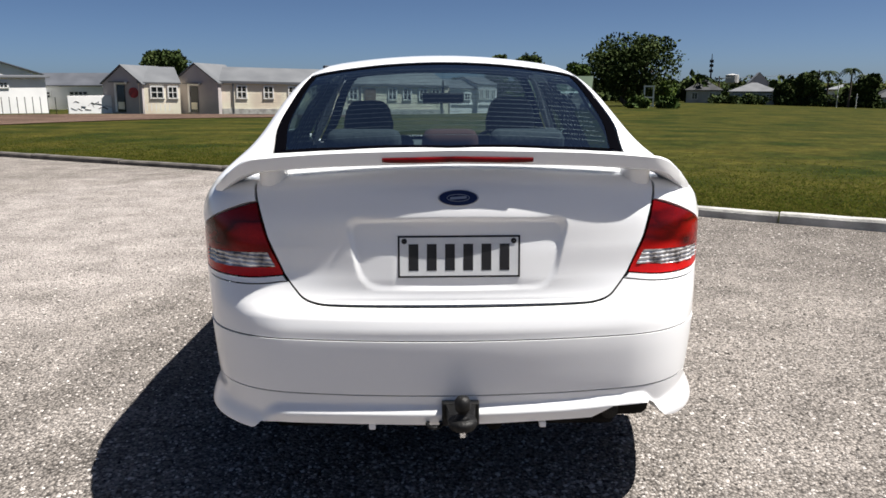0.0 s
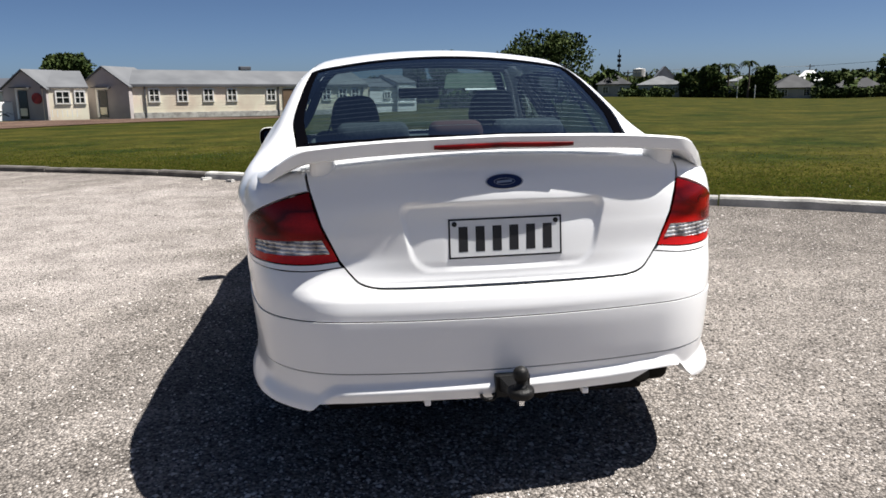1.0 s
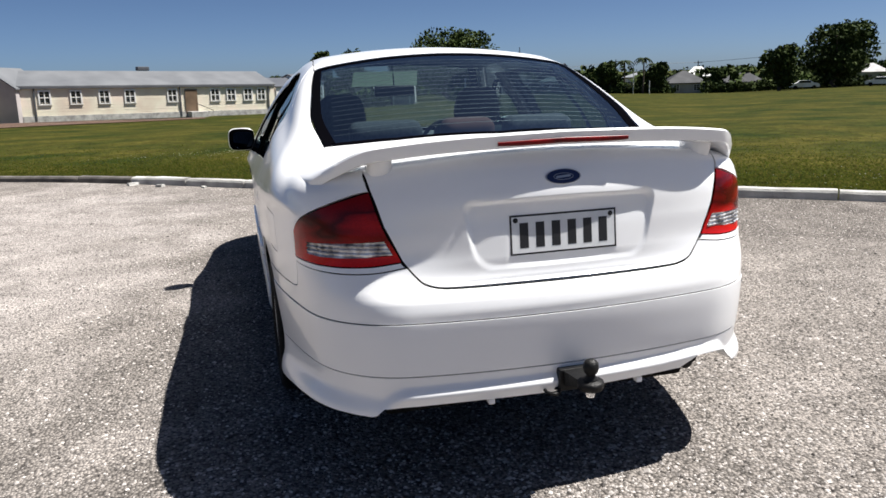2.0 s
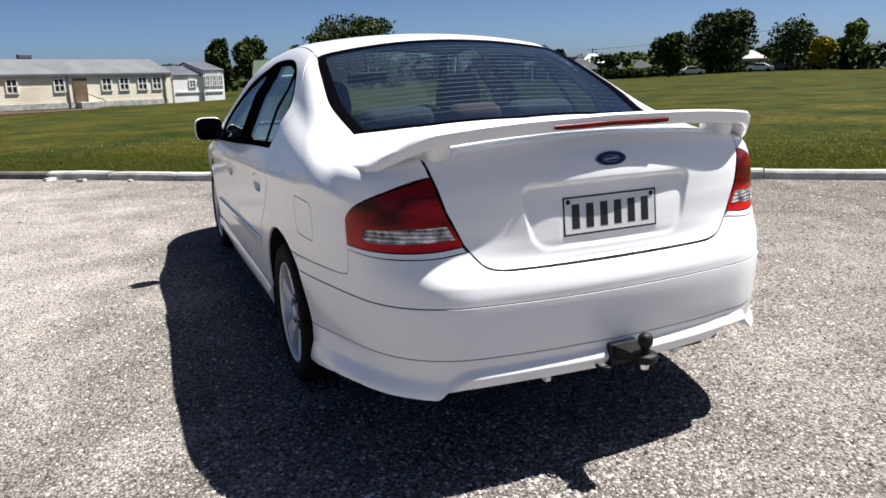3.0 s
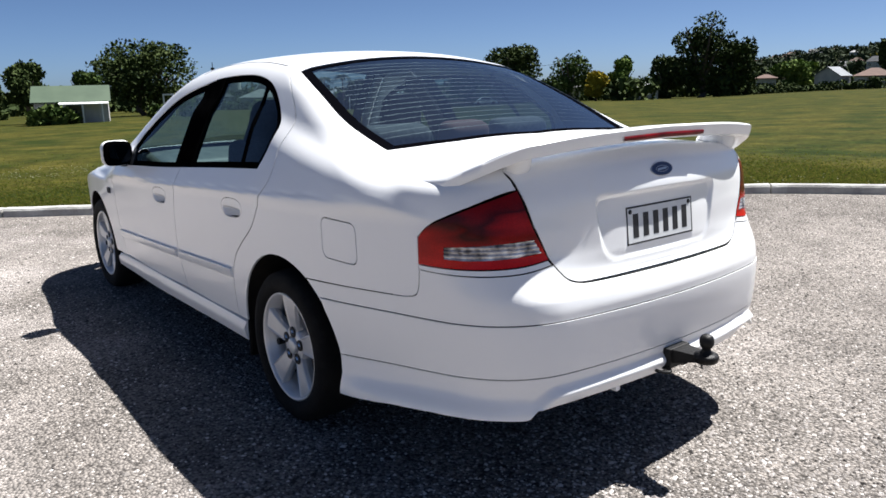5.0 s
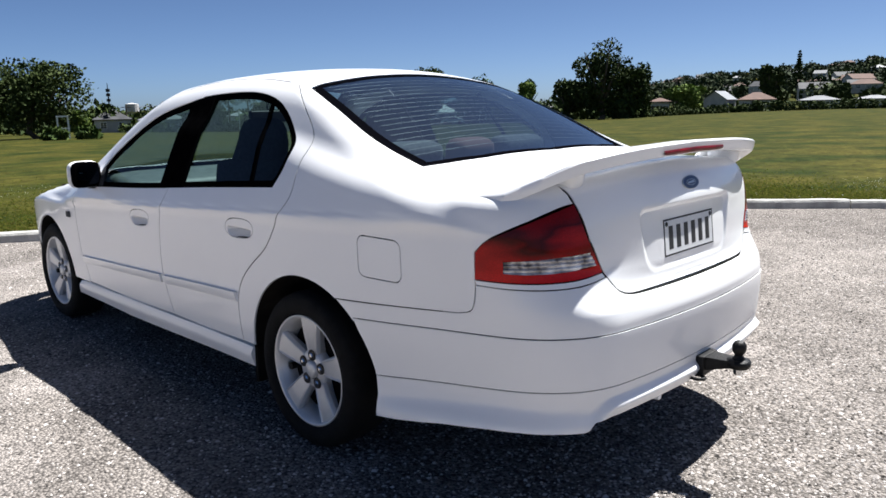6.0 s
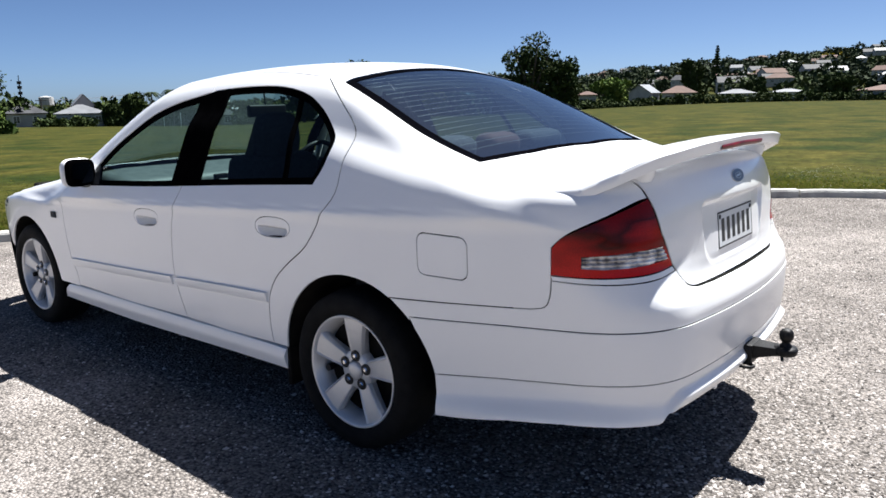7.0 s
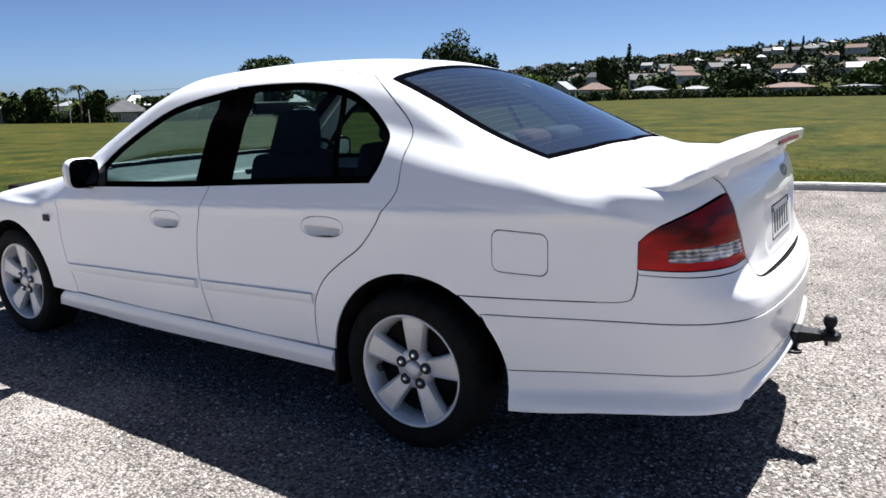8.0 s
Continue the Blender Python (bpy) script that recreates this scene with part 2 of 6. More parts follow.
# ---------------------------------------------------------------- mesh helpers
def mesh_object(name, verts, faces, mat, parent=None, label="", smooth=False, normals=None):
    me = bpy.data.meshes.new(name)
    me.from_pydata([tuple(map(float, v)) for v in verts], [], [tuple(map(int, f)) for f in faces])
    me.materials.append(mat)
    if smooth:
        me.polygons.foreach_set("use_smooth", [True] * len(me.polygons))
    if normals is not None:
        me.normals_split_custom_set_from_vertices([tuple(map(float, n)) for n in normals])
    me.update()
    ob = new(name, me)
    if parent:
        ob.parent = parent
    if label:
        ob["label"] = label
    return ob


def part(name, bm, mat, parent=None, label="", smooth=False, sharp=0):
    me = bpy.data.meshes.new(name)
    bmesh.ops.recalc_face_normals(bm, faces=bm.faces)
    if sharp:
        for e in bm.edges:
            e.smooth = e.calc_face_angle(0.0) < radians(sharp)
    bm.to_mesh(me)
    bm.free()
    me.materials.append(mat)
    if smooth:
        me.polygons.foreach_set("use_smooth", [True] * len(me.polygons))
    ob = new(name, me)
    if parent:
        ob.parent = parent
    if label:
        ob["label"] = label
    return ob


def add_box(bm, size, at=(0, 0, 0), turn=None, bevel=0.0, segments=2):
    m = Matrix.Translation(at) @ (turn or Matrix()) @ Matrix.Diagonal((*size, 1))
    made = bmesh.ops.create_cube(bm, size=1, matrix=m)["verts"]
    if bevel:
        edges = list({e for v in made for e in v.link_edges})
        bmesh.ops.bevel(bm, geom=edges, offset=bevel, segments=segments, profile=0.6, affect="EDGES")
    return bm


def box(size, at=(0, 0, 0), turn=None, bevel=0.0, segments=2):
    return add_box(bmesh.new(), size, at, turn, bevel, segments)


def tube(points, radius, sides=8, closed=False):
    """A bmesh pipe through the points; radius may be a list."""
    bm = bmesh.new()
    pts = [Vector(p) for p in points]
    n = len(pts)
    rings = []
    for i, p in enumerate(pts):
        a, b = pts[(i - 1) % n if closed else max(i - 1, 0)], pts[(i + 1) % n if closed else min(i + 1, n - 1)]
        d = (b - a).normalized()
        up = Vector((0, 0, 1)) if abs(d.z) < 0.9 else Vector((0, 1, 0))
        s = d.cross(up).normalized()
        u = s.cross(d)
        r = radius[i] if isinstance(radius, (list, tuple)) else radius
        rings.append([bm.verts.new(p + r * (math.cos(k * math.tau / sides) * s + math.sin(k * math.tau / sides) * u)) for k in range(sides)])
    for i in range(n if closed else n - 1):
        for k in range(sides):
            bm.faces.new((rings[i][k], rings[i][(k + 1) % sides], rings[(i + 1) % n][(k + 1) % sides], rings[(i + 1) % n][k]))
    if not closed:
        bm.faces.new(rings[0][::-1])
        bm.faces.new(rings[-1])
    return bm


def lathe(profile, steps=48, axis="x", at=(0, 0, 0)):
    """A bmesh turned from (along, radius) pairs about an axis."""
    bm = bmesh.new()
    rings = []
    for a, r in profile:
        ring = []
        for k in range(steps):
            c, s = r * math.cos(k * math.tau / steps), r * math.sin(k * math.tau / steps)
            p = (a, c, s) if axis == "x" else ((c, a, s) if axis == "y" else (c, s, a))
            ring.append(bm.verts.new(Vector(p) + Vector(at)))
        rings.append(ring)
    for i in range(len(rings) - 1):
        for k in range(steps):
            bm.faces.new((rings[i][k], rings[i][(k + 1) % steps], rings[i + 1][(k + 1) % steps], rings[i + 1][k]))
    return bm


def curve(x, xs, ys):
    """Smooth interpolation (cubic Hermite) through the pairs xs, ys."""
    xs, ys = np.asarray(xs, float), np.asarray(ys, float)
    d = np.gradient(ys, xs)
    i = np.clip(np.searchsorted(xs, x) - 1, 0, len(xs) - 2)
    h = xs[i + 1] - xs[i]
    t = np.clip((x - xs[i]) / h, 0, 1)
    a, b = ys[i], ys[i + 1]
    return (2 * t**3 - 3 * t**2 + 1) * a + (t**3 - 2 * t**2 + t) * h * d[i] + (3 * t**2 - 2 * t**3) * b + (t**3 - t**2) * h * d[i + 1]


def sstep(a, b, t):
    t = np.clip((t - a) / (b - a), 0, 1)
    return t * t * (3 - 2 * t)


# ---------------------------------------------------------------- ground
# The lot is level; the field beyond the kerb falls gently away, less so towards the hill.
KERB = [(-16, 19.3), (-12, 17.1), (-6.9, 14.3), (-3.8, 12.65), (-2.4, 11.7), (-0.6, 10.3), (1.5, 8.95), (3.2, 7.8), (4.5, 7.0), (5.5, 6.2), (6.4, 5.45), (7.2, 4.45), (7.75, 3.7), (8.0, 2.9), (8.3, 1.2), (8.5, -2.0), (8.6, -6.0)]


def spline(points, per):
    """Catmull-Rom points through a list of points, per steps a span."""
    p = [np.array(q, float) for q in points]
    p = [2 * p[0] - p[1]] + p + [2 * p[-1] - p[-2]]
    out = []
    for i in range(1, len(p) - 2):
        for k in range(per):
            t = k / per
            out.append(0.5 * (2 * p[i] + (p[i + 1] - p[i - 1]) * t + (2 * p[i - 1] - 5 * p[i] + 4 * p[i + 1] - p[i + 2]) * t * t + (3 * p[i] - p[i - 1] - 3 * p[i + 1] + p[i + 2]) * t**3))
    out.append(p[-2])
    return np.array(out)


KERB_LINE = spline(KERB, 12)


def field_slope(az):
    return curve(az, [-180, -90, -40, -28, -18, 0, 8, 16, 21, 25.7, 29.6, 33.2, 37, 40, 44, 52, 58, 63, 72, 82, 120, 180],
                 [-0.004, -0.008, -0.010, -0.011, -0.0145, -0.021, -0.0195, -0.0165, -0.0165, -0.0185, -0.0201, -0.0214, -0.0215, -0.019, -0.0165, -0.0155, -0.0135, -0.0092, -0.0046, -0.0038, -0.003, -0.004])


def lot_side(x, y):
    """Distance beyond the kerb line (positive on the field)."""
    best = np.full(np.shape(x), 1e9)
    sign = np.ones(np.shape(x))
    for a, b in zip(KERB_LINE[:-1], KERB_LINE[1:]):
        d = b - a
        t = np.clip(((x - a[0]) * d[0] + (y - a[1]) * d[1]) / (d @ d), 0, 1)
        qx, qy = x - a[0] - t * d[0], y - a[1] - t * d[1]
        r = np.hypot(qx, qy)
        near = r < best
        best = np.where(near, r, best)
        sign = np.where(near, np.sign(d[0] * qy - d[1] * qx), sign)
    return best * sign


def ground_z(x, y):
    x, y = np.asarray(x, float), np.asarray(y, float)
    r = np.hypot(x + 1, y - 0.5)
    az = np.degrees(np.arctan2(x + 1, y - 0.5))
    run = np.minimum(r, 260.0) - 8.0
    fall = field_slope(az) * np.maximum(run, 0) * sstep(8, 40, r)
    hill = sstep(185, 620, r) * sstep(52, 66, az) * sstep(150, 100, az) * (15 + 12 * sstep(60, 88, az))
    far = sstep(900, 2600, r) * 8 * (0.6 + 0.4 * np.sin(az * 0.35)) * sstep(-50, 20, az)
    return fall + hill + far


def ground_sheet():
    """One sheet to the horizon: rings about the car, finer near the kerb."""
    radii = np.concatenate([np.linspace(0, 22, 56), 22 * np.geomspace(1.06, 150, 70)])
    turns = 240
    verts, faces = [], []
    for i, r in enumerate(radii):
        for k in range(turns):
            a = k * math.tau / turns
            verts.append((0.5 + r * math.sin(a), 6.0 + r * math.cos(a)))
    v = np.array(verts)
    z = ground_z(v[:, 0], v[:, 1]) - 0.02
    v3 = np.column_stack([v, z])
    for i in range(len(radii) - 1):
        for k in range(turns):
            a, b = i * turns + k, i * turns + (k + 1) % turns
            faces.append((a, b, b + turns, a + turns))
    ob = mesh_object("ground", v3, faces, GRASS, smooth=True)
    return tagged(ob, "mown green and yellowish grass field reaching the horizon", "grass field", kind="structure")


ground_sheet()


def strip(name, left, right, z_of, mat, label, category, cols=8, lift=0.0):
    """A sheet between two lines of equal count, following z_of."""
    n = len(left)
    verts, faces = [], []
    for a, b in zip(left, right):
        for k in range(cols + 1):
            p = a + (b - a) * k / cols
            verts.append((p[0], p[1], float(z_of(p[0], p[1])) + lift))
    for i in range(n - 1):
        for k in range(cols):
            a = i * (cols + 1) + k
            faces.append((a, a + 1, a + cols + 2, a + cols + 1))
    return tagged(mesh_object(name, verts, faces, mat, smooth=True), label, category, kind="structure")


# the gravel lot, from the kerb back past the camera
lot_near = np.array([(-22 + 38 * i / (len(KERB_LINE) - 1), -14.0) for i in range(len(KERB_LINE))])
strip("lot", KERB_LINE, lot_near, lambda x, y: 0.0, GRAVEL, "pale crushed gravel parking lot with tyre-worn patches", "gravel", cols=40)

# ---------------------------------------------------------------- the car: one smooth body function, cut into panels
def smax(a, b, k):
    h = np.maximum(k - np.abs(a - b), 0) / k
    return np.maximum(a, b) + h * h * k * 0.25


def smin(a, b, k):
    return -smax(-a, -b, k)


def soft(t, w):
    return w * np.logaddexp(0, t / w)


ARCH_R, ARCH_F = (3.635, 0.32, 0.395), (6.49, 0.32, 0.375)  # y, z, radius of the wheel arches


def half_width(y):
    return curve(y, [2.2, 2.6, 2.8, 3.1, 3.5, 4.5, 5.6, 6.4, 6.85, 7.0, 7.2, 7.45], [0.68, 0.795, 0.848, 0.897, 0.922, 0.928, 0.925, 0.908, 0.868, 0.83, 0.755, 0.63])


def body_side(y, z):
    zc = curve(y, [2.4, 2.86, 3.7, 4.8, 5.6, 6.6, 7.4], [1.005, 0.996, 0.958, 0.899, 0.85, 0.80, 0.76])
    below = np.maximum(zc - z, 0)
    edge = 0.009 + 0.014 * sstep(3.4, 2.75, y)  # the shoulder crease fades towards the tail
    x = half_width(y) - 0.010 * (below / 0.35) ** 2 - (0.46 - 0.09 * sstep(4.0, 3.2, y)) * soft(z - zc, edge)
    x = x - 0.010 * sstep(-0.006, 0.014, z - zc) * sstep(2.95, 3.5, y)  # a narrow ledge along the crease
    return x + 0.022 * sstep(0.44, 0.30, z) * sstep(3.40, 3.1, y)


def body_rear(x, z):
    ax = np.abs(x)
    zs = [0.2, 0.30, 0.37, 0.44, 0.55, 0.64, 0.69, 0.722, 0.740, 0.76, 0.82, 0.92, 1.037, 1.10, 1.16]
    mid = curve(z, zs, [2.50, 2.475, 2.455, 2.438, 2.425, 2.42, 2.424, 2.445, 2.486, 2.494, 2.496, 2.498, 2.506, 2.530, 2.59])
    out = curve(z, zs, [2.50, 2.475, 2.457, 2.442, 2.434, 2.436, 2.443, 2.452, 2.460, 2.472, 2.505, 2.521, 2.548, 2.577, 2.62])
    w = np.clip(ax / 0.70, 0, 1.0) ** 2
    hw = 0.302 + (z - 0.787) * 0.19
    recess = sstep(0.003, -0.018, smax(smax(ax - hw, 0.780 - z, 0.07), z - 1.004, 0.04))
    return mid * (1 - w) + out * w + 0.10 * ax**2 + recess * (0.009 + 0.012 * sstep(0.80, 1.0, z) - 0.14 * np.minimum(ax, 0.2) ** 2)


def body(x, y, z):
    """Negative inside the car's skin, about metres outside it."""
    ax = np.abs(x)
    deck = curve(y, [2.3, 2.6, 3.2, 3.6, 4.0, 5.3, 5.7, 6.0, 6.7, 7.3], [1.135, 1.145, 1.158, 1.215, 1.29, 1.25, 1.11, 1.035, 0.905, 0.78]) - 0.10 * ax**2
    front = curve(z, [0.1, 0.2, 0.45, 0.7, 0.85, 1.0], [7.25, 7.30, 7.38, 7.34, 7.20, 7.0]) - 0.20 * ax**2
    low = smax(ax - body_side(y, z), body_rear(x, z) - y, 0.22)
    low = smax(low, y - front, 0.2)
    low = smax(low, z - deck, 0.035 + 0.020 * sstep(0.45, 0.75, ax))
    zb = 1.03 - 0.053 * (y - 3.8)
    s = z - zb
    up = np.maximum(s, -0.06)
    gx = 0.884 - 0.47 * up - 0.13 * up * np.maximum(up, 0) + 0.035 * sstep(4.9, 5.5, y) - 0.05 * sstep(5.7, 6.2, y) - 0.035 * sstep(3.95, 3.3, y)
    roof = 1.548 - 0.145 * ax**2 - 0.040 * ((y - 4.5) / 0.65) ** 2
    back = 1.512 - 0.45 * (3.9 - y) - 0.125 * ax**2
    screen = 1.625 - 0.635 * (y - 5.05) - 0.14 * ax**2
    cab = smax(ax - gx, z - roof, 0.085)
    cab = smax(cab, z - back, 0.07)
    cab = smax(cab, z - screen, 0.09)
    cab = smax(cab, zb - 0.07 - z, 0.02)
    return smin(low, cab, 0.06 + 0.02 * sstep(4.3, 3.4, y) * sstep(0.55, 0.75, ax))


def solve_rays(origin, way, far):
    lo, hi = np.zeros(len(way)), np.full(len(way), far)
    for _ in range(36):
        mid = 0.5 * (lo + hi)
        p = origin + way * mid[:, None]
        inside = body(p[:, 0], p[:, 1], p[:, 2]) < 0
        lo, hi = np.where(inside, mid, lo), np.where(inside, hi, mid)
    return origin + way * (0.5 * (lo + hi))[:, None]


def skin_normals(p):
    e = 0.002
    g = np.empty_like(p)
    for i in range(3):
        d = np.zeros(3)
        d[i] = e
        a, b = p + d, p - d
        g[:, i] = body(a[:, 0], a[:, 1], a[:, 2]) - body(b[:, 0], b[:, 1], b[:, 2])
    return g / np.maximum(np.linalg.norm(g, axis=1), 1e-9)[:, None]


# Three ways to lay a flat outline on the skin: about the long axis, about an upright axis in the tail, and over the tail.
AXIS_Z, TAIL_Y, LID_Y, LID_Z = 0.70, 3.05, 3.0, 0.80


def lay_axis(uv):
    o = np.column_stack([np.zeros(len(uv)), uv[:, 0], np.full(len(uv), AXIS_Z)])
    a = uv[:, 1] / 0.8
    return solve_rays(o, np.column_stack([np.cos(a), np.zeros(len(uv)), np.sin(a)]), 1.3)


def flat_axis(p):
    return (p[1], 0.8 * math.atan2(p[2] - AXIS_Z, p[0]))


def lay_tail(uv):
    o = np.column_stack([np.zeros(len(uv)), np.full(len(uv), TAIL_Y), uv[:, 1]])
    a = uv[:, 0] / 0.75
    return solve_rays(o, np.column_stack([np.sin(a), -np.cos(a), np.zeros(len(uv))]), 1.5)


def flat_tail(p):
    return (0.75 * math.atan2(p[0], TAIL_Y - p[1]), p[2])


def lay_lid(uv):
    o = np.column_stack([uv[:, 0], np.full(len(uv), LID_Y), np.full(len(uv), LID_Z)])
    a = uv[:, 1] / 0.42
    return solve_rays(o, np.column_stack([np.zeros(len(uv)), -np.cos(a), np.sin(a)]), 1.0)


def flat_lid(p):
    return (p[0], 0.42 * math.atan2(p[2] - LID_Z, LID_Y - p[1]))


LAY = {"axis": (lay_axis, flat_axis), "tail": (lay_tail, flat_tail), "lid": (lay_lid, flat_lid)}


def in_polygon(p, poly):
    x, y = p[:, 0], p[:, 1]
    inside = np.zeros(len(p), bool)
    a = np.asarray(poly)
    for (x0, y0), (x1, y1) in zip(a, np.roll(a, -1, 0)):
        if y0 != y1:
            inside ^= ((y0 > y) != (y1 > y)) & (x < (x1 - x0) * (y - y0) / (y1 - y0) + x0)
    return inside


def densify(poly, step):
    out = []
    a = np.asarray(poly, float)
    for p, q in zip(a, np.roll(a, -1, 0)):
        n = max(1, int(np.ceil(np.linalg.norm(q - p) / step)))
        out += [p + (q - p) * k / n for k in range(n)]
    return np.array(out)


def shrink(poly, d):
    a = np.asarray(poly, float)
    area = np.sum(a[:, 0] * np.roll(a[:, 1], -1) - a[:, 1] * np.roll(a[:, 0], -1))
    t = np.roll(a, -1, 0) - np.roll(a, 1, 0)
    n = np.column_stack([-t[:, 1], t[:, 0]]) * np.sign(area)
    return a + d * n / np.maximum(np.linalg.norm(n, axis=1), 1e-9)[:, None]


def panel_data(how, outline, holes=(), step=0.03, gap=0.0024, lift=0.0, flange=0.014, bulge=None):
    """Verts, faces, normals of a piece of skin inside the outline (flat coordinates), with turned-in edges."""
    from mathutils.geometry import delaunay_2d_cdt
    lay = LAY[how][0]
    rim = shrink(densify(outline, step * 0.6), gap)
    rings = [rim] + [densify(h, step * 0.6) for h in holes]
    lo, hi = rim.min(0), rim.max(0)
    gx, gy = np.meshgrid(np.arange(lo[0] + step / 2, hi[0], step), np.arange(lo[1] + step / 2, hi[1], step))
    gx[1::2] += step / 2
    grid = np.column_stack([gx.ravel(), gy.ravel()])
    grid = grid[in_polygon(grid, rim)]
    for h in rings[1:]:
        grid = grid[~in_polygon(grid, h)]
    edge = np.concatenate(rings)
    keep = np.ones(len(grid), bool)
    for i in range(0, len(grid), 400):
        keep[i:i + 400] = np.min(np.linalg.norm(grid[i:i + 400, None] - edge[None], axis=2), axis=1) > step * 0.42
    grid = grid[keep]
    pts, con, at = list(edge), [], 0
    for r in rings:
        con += [(at + k, at + (k + 1) % len(r)) for k in range(len(r))]
        at += len(r)
    pts += list(grid)
    out = delaunay_2d_cdt([Vector((float(p[0]), float(p[1]))) for p in pts], con, [], 0, 1e-7)
    uv = np.array([(v.x, v.y) for v in out[0]])
    tri = np.array([f for f in out[2] if len(f) == 3])
    mid = uv[tri].mean(1)
    ok = in_polygon(mid, rim)
    for r in rings[1:]:
        ok &= ~in_polygon(mid, r)
    tri = tri[ok]
    p = lay(uv)
    n = skin_normals(p)
    inward = n
    amount = np.full(len(p), lift)
    if bulge is not None:
        amount = amount + bulge(uv, p)
    p = p + n * amount[:, None]
    fn = np.cross(p[tri[:, 1]] - p[tri[:, 0]], p[tri[:, 2]] - p[tri[:, 0]])
    bad = np.einsum("ij,ij->i", fn, n[tri].mean(1)) < 0
    tri[bad] = tri[bad][:, ::-1]
    if bulge is not None:
        acc = np.zeros_like(p)
        fn = np.cross(p[tri[:, 1]] - p[tri[:, 0]], p[tri[:, 2]] - p[tri[:, 0]])
        for k in range(3):
            np.add.at(acc, tri[:, k], fn)
        ln = np.linalg.norm(acc, axis=1)
        n = np.where(ln[:, None] > 1e-12, acc / np.maximum(ln, 1e-12)[:, None], n)
    verts, faces, normals = list(p), [tuple(t) for t in tri], list(n)
    if flange:
        count = {}
        for t in tri:
            for a, b in ((t[0], t[1]), (t[1], t[2]), (t[2], t[0])):
                count[(a, b)] = count.get((a, b), 0) + 1
        for a, b in list(count):
            if (b, a) not in count:
                i = len(verts)
                q = [p[a], p[b], p[b] - inward[b] * flange, p[a] - inward[a] * flange]
                fnorm = np.cross(q[2] - q[0], q[1] - q[0])
                fnorm = fnorm / max(np.linalg.norm(fnorm), 1e-9)
                verts += q
                normals += [fnorm] * 4
                faces.append((i + 3, i + 2, i + 1, i))
    return np.array(verts), faces, np.array(normals)


def panel(name, parent, mat, how, outline, sides=(1,), label="", **kw):
    """Lays a panel from approximate skin points; sides: 1 right, -1 left. Returns the objects."""
    flat = LAY[how][1]
    holes = [[flat(q) for q in h] for h in kw.pop("holes", ())]
    v, f, n = panel_data(how, [flat(q) for q in outline], holes, **kw)
    made = []
    for s in sides:
        vv, nn, ff = v.copy(), n.copy(), f
        if s < 0:
            vv[:, 0] *= -1
            nn[:, 0] *= -1
            ff = [t[::-1] for t in f]
        made.append(mesh_object(name, vv, ff, mat, parent, label, smooth=True, normals=nn))
    return made


def both(points):
    """Close an outline symmetrical about the car's middle from its right half (from the middle to the middle)."""
    pts = [tuple(p) for p in points]
    return pts + [(-p[0], p[1], p[2]) for p in reversed(pts) if abs(p[0]) > 1e-6]


def arc(centre, a0, a1, n=14, x=0.92):
    cy, cz, r = centre
    return [(x, cy + r * math.cos(radians(a0 + (a1 - a0) * k / n)), cz + r * math.sin(radians(a0 + (a1 - a0) * k / n))) for k in range(n + 1)]


def smooth3(points, per=4):
    return [tuple(q) for q in spline(points, per)]


car = new("car")
tagged(car, "white four-door sedan with boot spoiler and tow ball parked on gravel", "car")

# seams shared by neighbouring panels, on the right-hand side
def on_tail(points):
    """The same points moved along the car on to its skin."""
    p = np.array(points, float)
    o = np.column_stack([p[:, 0], np.full(len(p), TAIL_Y), p[:, 2]])
    return [tuple(q) for q in solve_rays(o, np.tile([0.0, -1.0, 0.0], (len(p), 1)), 1.2)]


DOOR_GAP = smooth3([(0.60, 4.00, 1.432), (0.69, 3.845, 1.345), (0.735, 3.724, 1.25), (0.763, 3.697, 1.188), (0.81, 3.70, 1.095), (0.885, 3.695, 1.015), (0.92, 3.75, 0.935), (0.925, 3.85, 0.807), (0.925, 3.96, 0.727), (0.92, 4.058, 0.645), (0.92, 4.115, 0.545), (0.915, 4.127, 0.42), (0.91, 4.12, 0.345)], 3)
MID_GAP = smooth3([(0.552, 4.80, 1.468), (0.70, 4.775, 1.30), (0.80, 4.755, 1.12), (0.885, 4.74, 0.972), (0.92, 4.80, 0.815), (0.925, 4.831, 0.604), (0.92, 4.815, 0.473), (0.91, 4.775, 0.345)], 3)
FRONT_GAP = smooth3([(0.86, 5.80, 0.945), (0.915, 5.93, 0.86), (0.92, 5.943, 0.69), (0.92, 5.925, 0.523), (0.915, 5.885, 0.43), (0.91, 5.87, 0.345)], 3)
RAIL_REAR = smooth3([(0.60, 4.00, 1.432), (0.570, 4.30, 1.463), (0.556, 4.55, 1.472), (0.552, 4.80, 1.468)], 4)
RAIL_FRONT = smooth3([(0.552, 4.80, 1.468), (0.565, 5.02, 1.430), (0.64, 5.25, 1.335), (0.735, 5.50, 1.19), (0.81, 5.68, 1.06), (0.86, 5.80, 0.945)], 4)
GLASS_SIDE = smooth3([(0.684, 3.19, 1.143), (0.69, 3.42, 1.225), (0.66, 3.66, 1.33), (0.62, 3.90, 1.425)], 4)
LINE_TOP = [(0.92, 3.43, 0.661), (0.90, 3.12, 0.683), (0.865, 2.86, 0.700)]
CORNER = smooth3([(0.865, 2.86, 0.700), (0.848, 2.815, 0.713), (0.842, 2.80, 0.75), (0.842, 2.795, 0.800)], 3)

